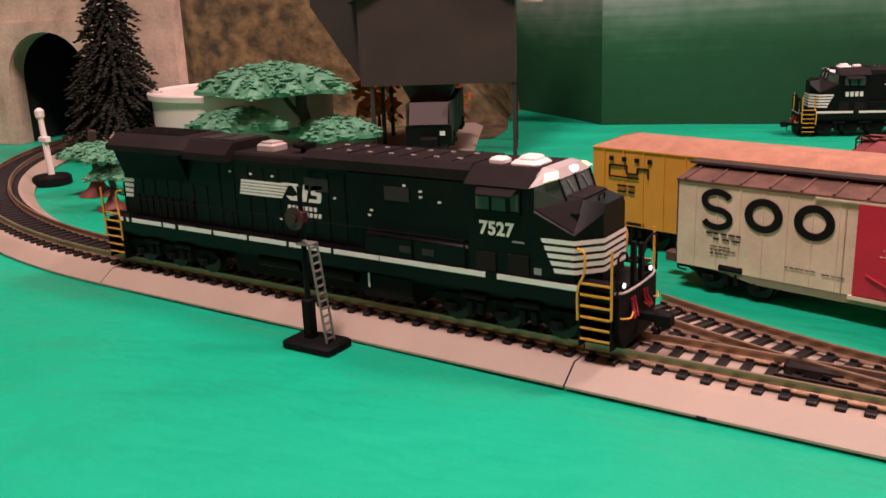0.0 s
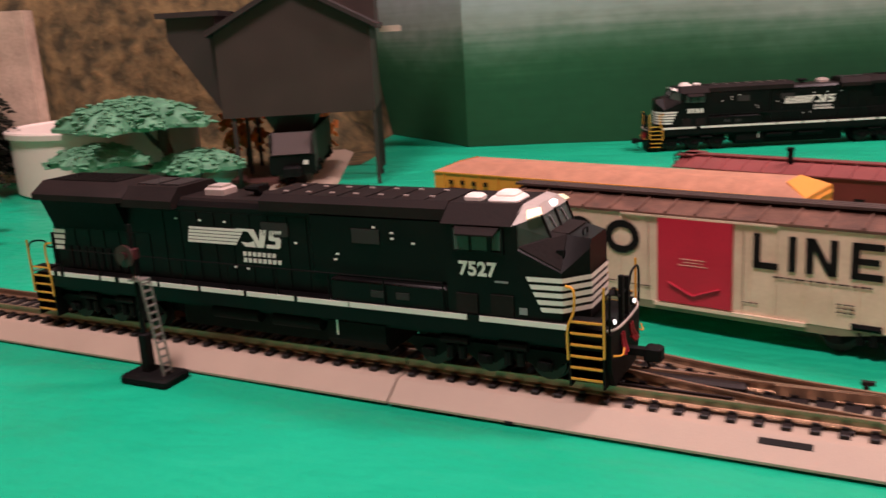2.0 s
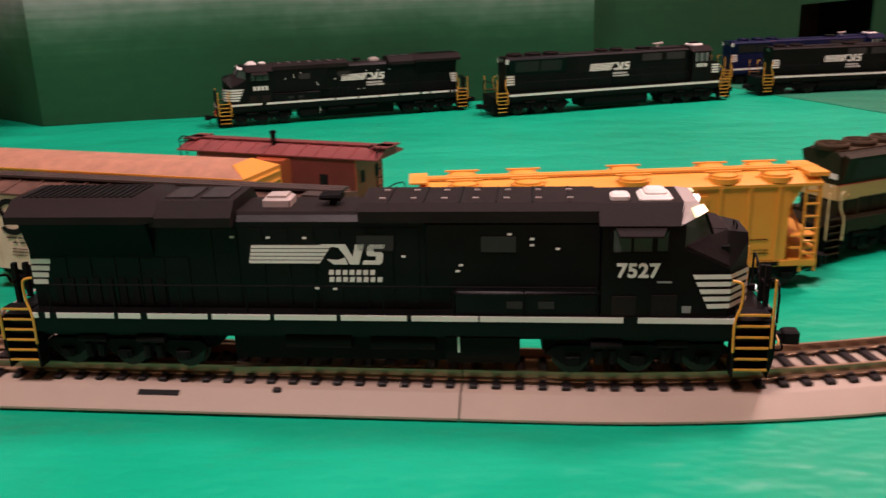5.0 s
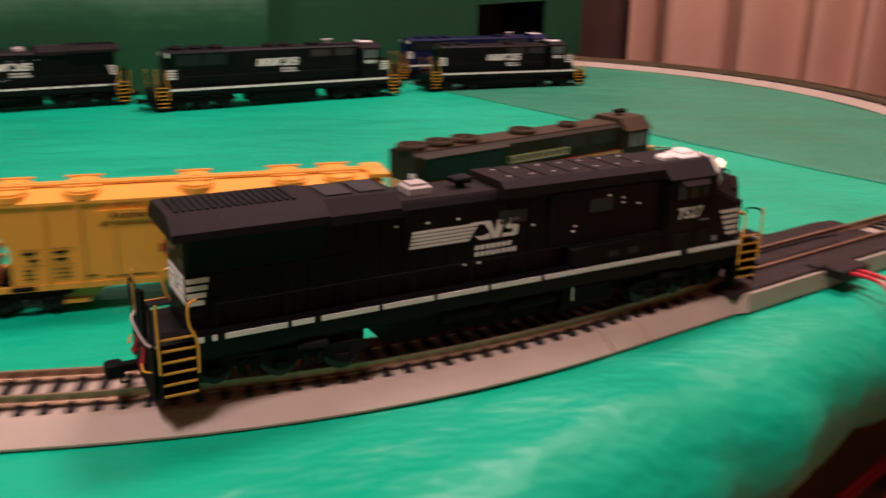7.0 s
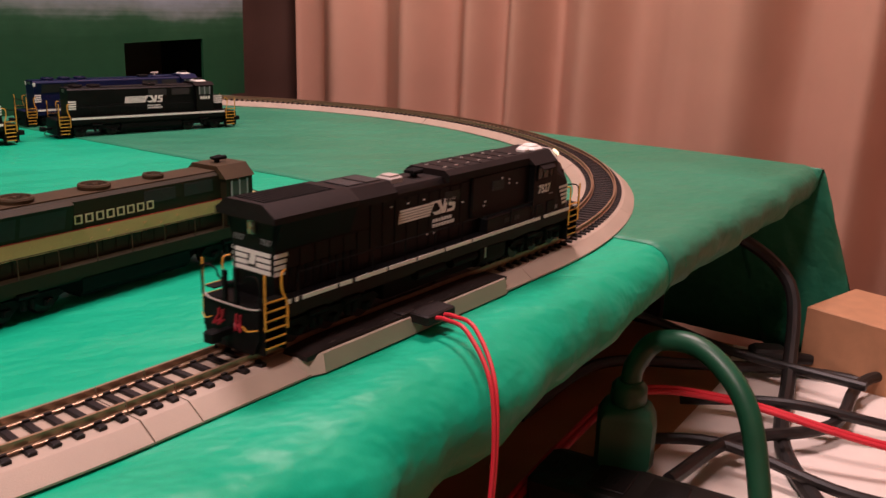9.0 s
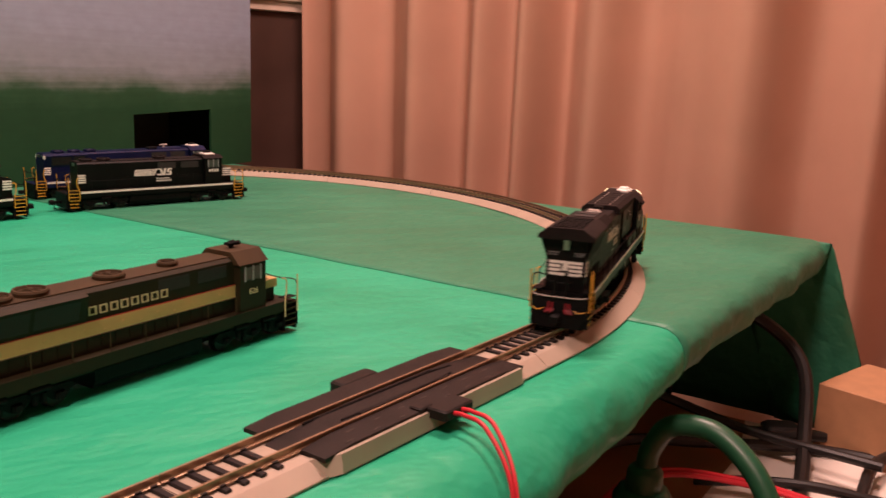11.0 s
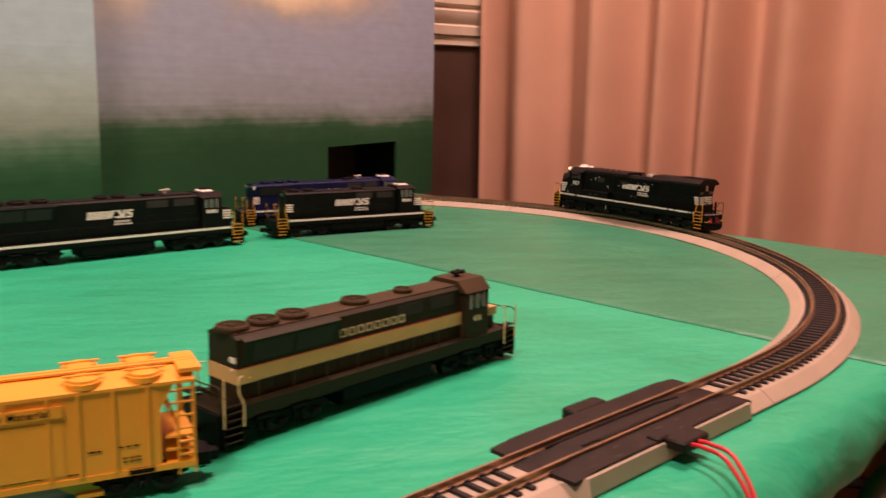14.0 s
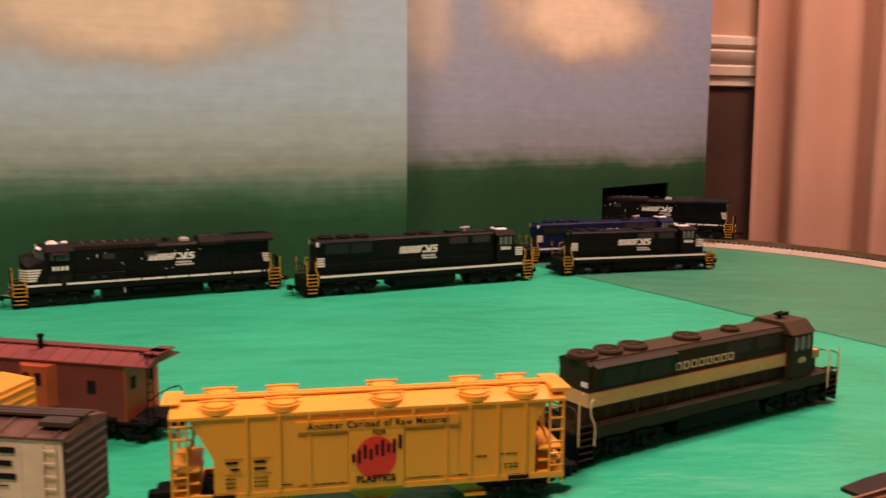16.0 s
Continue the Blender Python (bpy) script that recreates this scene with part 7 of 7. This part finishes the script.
# ---- desk with cables below the table end ----
DESKW = mat("orange_brown_desk_wood", (0.36, 0.16, 0.075), 0.45, var=0.2, scale=14)
PAPER = mat("white_paper", (0.78, 0.70, 0.62), 0.7, var=0.04)
CABLE = mat("black_cable_rubber", (0.014, 0.012, 0.011), 0.45)
GREENC = mat("dark_green_cord_rubber", (0.012, 0.085, 0.040), 0.4, var=0.12)
CARTON = mat("tan_cardboard", (0.46, 0.24, 0.12), 0.75, var=0.1)
DZ = -0.190


def on_desk(x, y, z=0.0):
    """A place on the desk, z above its top."""
    return (0.7675 + 0.92 * (x - 0.8), 0.1701 + 0.968 * (y - 0.15), DZ + z)


DM = Matrix.Translation((T_O.x, T_O.y, 0)) @ pose(0, 0, 0, 0, 0, T_D)
desk = thing("side_desk", "orange-brown wooden desk pushed under the table end", "desk", DM)
part("desktop", Mesh().box(0.10, 0.667, -0.62, 0.150, DZ - 0.022, DZ, 0.002), DESKW, desk, "worn orange-brown desktop")
for lx in (0.15, 0.63):
    for ly in (-0.58, 0.01):
        part("leg", Mesh().box(lx - 0.02, lx + 0.02, ly - 0.02, ly + 0.02, FLOOR_Z, DZ - 0.022), DESKW, desk)
# added black panel: stands in for the deep shade below the table
part("shade_panel", Mesh().box(0.13, 0.65, 0.034, 0.044, FLOOR_Z + 0.1, DZ - 0.022), mat("black_shadow_panel", (0.012, 0.010, 0.010), 0.8), desk, "added black panel that stands for the shade under the table")


def sheet(x, y, h, w, d, z, label):
    single("paper_sheet", Mesh().box(-w / 2, w / 2, -d / 2, d / 2, 0, 0.0006), PAPER, label, "paper", pose(*on_desk(x, y, z), 0, 0, h), "papers on the desk")


sheet(1.030, 0.172, 28, 0.30, 0.19, 0.0004, "white paper sheet lying on the desk")
sheet(1.125, 0.262, 40, 0.18, 0.12, 0.0012, "white paper sheet half under cables")

single("cardboard_box", Mesh().box(-0.050, 0.050, -0.045, 0.045, 0, 0.065, 0.001), CARTON, "closed tan cardboard box on the desk", "box", pose(*on_desk(1.238, 0.262), 0, 0, 12))


def cable(name, pts, r, material, label, group=""):
    single(name, Mesh().tube(smooth_path([on_desk(x, y, z - DZ) for x, y, z in pts], 8), r, 10), material, label, "cable", group=group)


BC = "black cables on the desk"
cable("cable", [(1.02, 0.46, DZ + 0.09), (1.06, 0.40, DZ + 0.125), (1.12, 0.36, DZ + 0.128), (1.16, 0.31, DZ + 0.085), (1.10, 0.25, DZ + 0.022), (1.00, 0.17, DZ + 0.008), (0.93, 0.06, DZ + 0.008)], 0.0065, CABLE, "thick black cable arching off the desk", BC)
cable("cable", [(0.82, 0.30, DZ + 0.012), (0.93, 0.33, DZ + 0.03), (1.04, 0.31, DZ + 0.02), (1.16, 0.27, DZ + 0.008), (1.24, 0.17, DZ + 0.008), (1.40, 0.05, DZ + 0.008)], 0.0052, CABLE, "black cable lying across the papers", BC)
cable("cable", [(0.84, 0.14, DZ + 0.03), (0.95, 0.18, DZ + 0.02), (1.06, 0.17, DZ + 0.016), (1.18, 0.22, DZ + 0.018), (1.34, 0.20, DZ + 0.012)], 0.0052, CABLE, "black cable lying across the papers", BC)
cable("cable", [(0.86, 0.24, DZ + 0.01), (0.93, 0.18, DZ + 0.022), (0.98, 0.09, DZ + 0.012), (1.06, 0.03, DZ + 0.008), (1.22, -0.02, DZ + 0.008)], 0.0045, CABLE, "thin black cable curling over the desk", BC)
cable("cable", [(0.98, 0.27, DZ + 0.012), (1.04, 0.20, DZ + 0.026), (1.14, 0.12, DZ + 0.014), (1.30, 0.08, DZ + 0.008)], 0.0045, CABLE, "thin black cable curling over the desk", BC)
cable("cable", [(0.80, 0.36, DZ + 0.01), (0.90, 0.40, DZ + 0.05), (1.0, 0.38, DZ + 0.055), (1.08, 0.30, DZ + 0.03), (1.13, 0.19, DZ + 0.03)], 0.0045, CABLE, "black cable looping out of the dark", BC)
plugs = thing("adapter_plug", "black adapter plugs lying on the papers", "plug", pose(*on_desk(1.150, 0.300, 0.003), 0, 0, -30))
part("plug_body", Mesh().box(-0.030, 0.004, -0.012, 0.012, 0, 0.022, 0.003), CABLE, plugs)
part("strain_relief", Mesh().cyl((0.004, 0, 0.012), (0.030, 0, 0.010), 0.007, 0.005, 10), CABLE, plugs)
part("prong", Mesh().cyl((-0.030, 0.008, 0.011), (-0.048, 0.010, 0.011), 0.004, n=8), CABLE, plugs)
cable("red_wire", [(0.70, 0.17, DZ + 0.004), (0.80, 0.21, DZ + 0.03), (0.88, 0.225, DZ + 0.052), (0.96, 0.19, DZ + 0.045), (1.03, 0.12, DZ + 0.03), (1.14, 0.02, DZ + 0.012)], 0.0022, REDW, "twin red wire running down to the desk", "red wires")
cable("red_wire", [(0.70, 0.174, DZ + 0.006), (0.80, 0.2145, DZ + 0.032), (0.88, 0.2295, DZ + 0.054), (0.96, 0.1945, DZ + 0.047), (1.03, 0.1245, DZ + 0.032), (1.14, 0.0245, DZ + 0.014)], 0.0022, REDW, "twin red wire running down to the desk", "red wires")
strip = thing("power_strip", "black power strip on the desk with a green plug", "power strip", pose(*on_desk(0.800, 0.150), 0, 0, -58))
part("housing", Mesh().box(-0.055, 0.08, -0.026, 0.026, 0, 0.034, 0.004), CABLE, strip, "black plastic housing")
for k in range(1, 4):
    o = part("outlet", Mesh().box(-0.088 + k * 0.036, -0.062 + k * 0.036, -0.016, 0.016, 0.034, 0.0352, 0.0005), TIE, strip, "moulded outlet face")
    part("slot", Mesh().box(-0.080 + k * 0.036, -0.078 + k * 0.036, -0.008, 0.0, 0.0352, 0.0354).box(-0.072 + k * 0.036, -0.070 + k * 0.036, -0.008, 0.0, 0.0352, 0.0354), HOLEM, o, smooth=False)
part("switch", Mesh().box(0.062, 0.076, -0.009, 0.009, 0.034, 0.038, 0.001), RED, strip, "red rocker switch")
gp = thing("extension_plug", "dark green plug and cord in the power strip", "plug", pose(*on_desk(0.824, 0.172, 0.034), 0, 0, -40))
part("plug_body", Mesh().loft([[(x * k, y * k, z) for x, y in ((-0.017, -0.015), (0.017, -0.015), (0.020, -0.010), (0.020, 0.010), (0.017, 0.015), (-0.017, 0.015), (-0.020, 0.010), (-0.020, -0.010))] for z, k in ((0.0, 0.92), (0.004, 1.0), (0.034, 1.0), (0.042, 0.8), (0.044, 0.62))]), GREENC, gp, "moulded green plug body")
part("collar", Mesh().turned([(0.0115, 0.043), (0.0125, 0.046), (0.0120, 0.056), (0.0105, 0.058), (0.0085, 0.060)], n=20), GREENC, gp, "ribbed green collar")
part("cord", Mesh().tube(smooth_path([(0, 0, 0.058), (0.003, 0.002, 0.072), (0.016, 0.000, 0.090), (0.044, -0.014, 0.092), (0.070, -0.036, 0.068), (0.082, -0.055, 0.020), (0.085, -0.075, -0.020), (0.10, -0.14, -0.030)], 8), 0.0072, 12), GREENC, gp, "thick green cord")

# assumed ceiling lamp that lights the room, and the added far-side one
for lx, ly in ((-0.06, -0.38), (0.85, 0.60)):
    lampo = thing("assumed_ceiling_lamp", "unseen round white ceiling lamp, assumed above the table", "lamp", pose(lx, ly, 1.46), "ceiling lamps")
    part("shade", Mesh().turned([(0.19, 0.010), (0.20, 0.012), (0.17, 0.07), (0.03, 0.09)], n=32), TRIMW, lampo)
    part("rod", Mesh().cyl((0, 0, 0.09), (0, 0, CEIL_Z - 1.46), 0.008, n=10), TRIMW, lampo)
# added black box: keeps light out of the cut opening so that it reads dark
single("tunnel_shade_box", Mesh().box(0.34, 0.345, 0.006, 0.22, 0, 0.12).box(0.60, 0.605, 0.006, 0.22, 0, 0.12).box(0.34, 0.605, 0.006, 0.22, 0.12, 0.125).box(0.34, 0.605, 0.22, 0.225, 0, 0.125), HOLEM, "added black box that keeps the backdrop opening dark", "tunnel", pose(0.276, 0.833, 0, 0, 0, 33.0), kind="structure")

# ---- the train's run round the loop ----
RUN = [(0, -0.1130), (0.5, -0.1125), (1, -0.1005), (1.5, -0.0765), (2, -0.0520), (2.5, -0.0215), (3, 0.0135), (3.5, 0.0560), (4, 0.1020), (4.2, 0.1205), (6.3, 0.3360), (6.5, 0.3570), (7, 0.4115), (7.5, 0.4680), (8, 0.5245), (8.5, 0.5765), (8.7, 0.5985), (11, 0.8580), (11.5, 0.9400), (12, 1.0240), (12.5, 1.1070), (13, 1.1950), (13.5, 1.2930), (14, 1.3980), (14.5, 1.5050), (15, 1.6103), (15.5, 1.7147), (16, 1.8160)]


def motions():
    rows, back, front = [], [], []
    for t, s in RUN:
        x, y, h, h0, h1 = train_pose(s)
        rows.append((t, pose(x, y, RAIL_Z, 0, 0, math.degrees(h))))
        back.append((t, pose(-BOGIE, 0, 0, 0, 0, math.degrees(h0))))
        front.append((t, pose(BOGIE, 0, 0, 0, 0, math.degrees(h1))))
    walk(hero, rows)
    walk(hero_trucks[0], back)
    walk(hero_trucks[1], front)


motions()
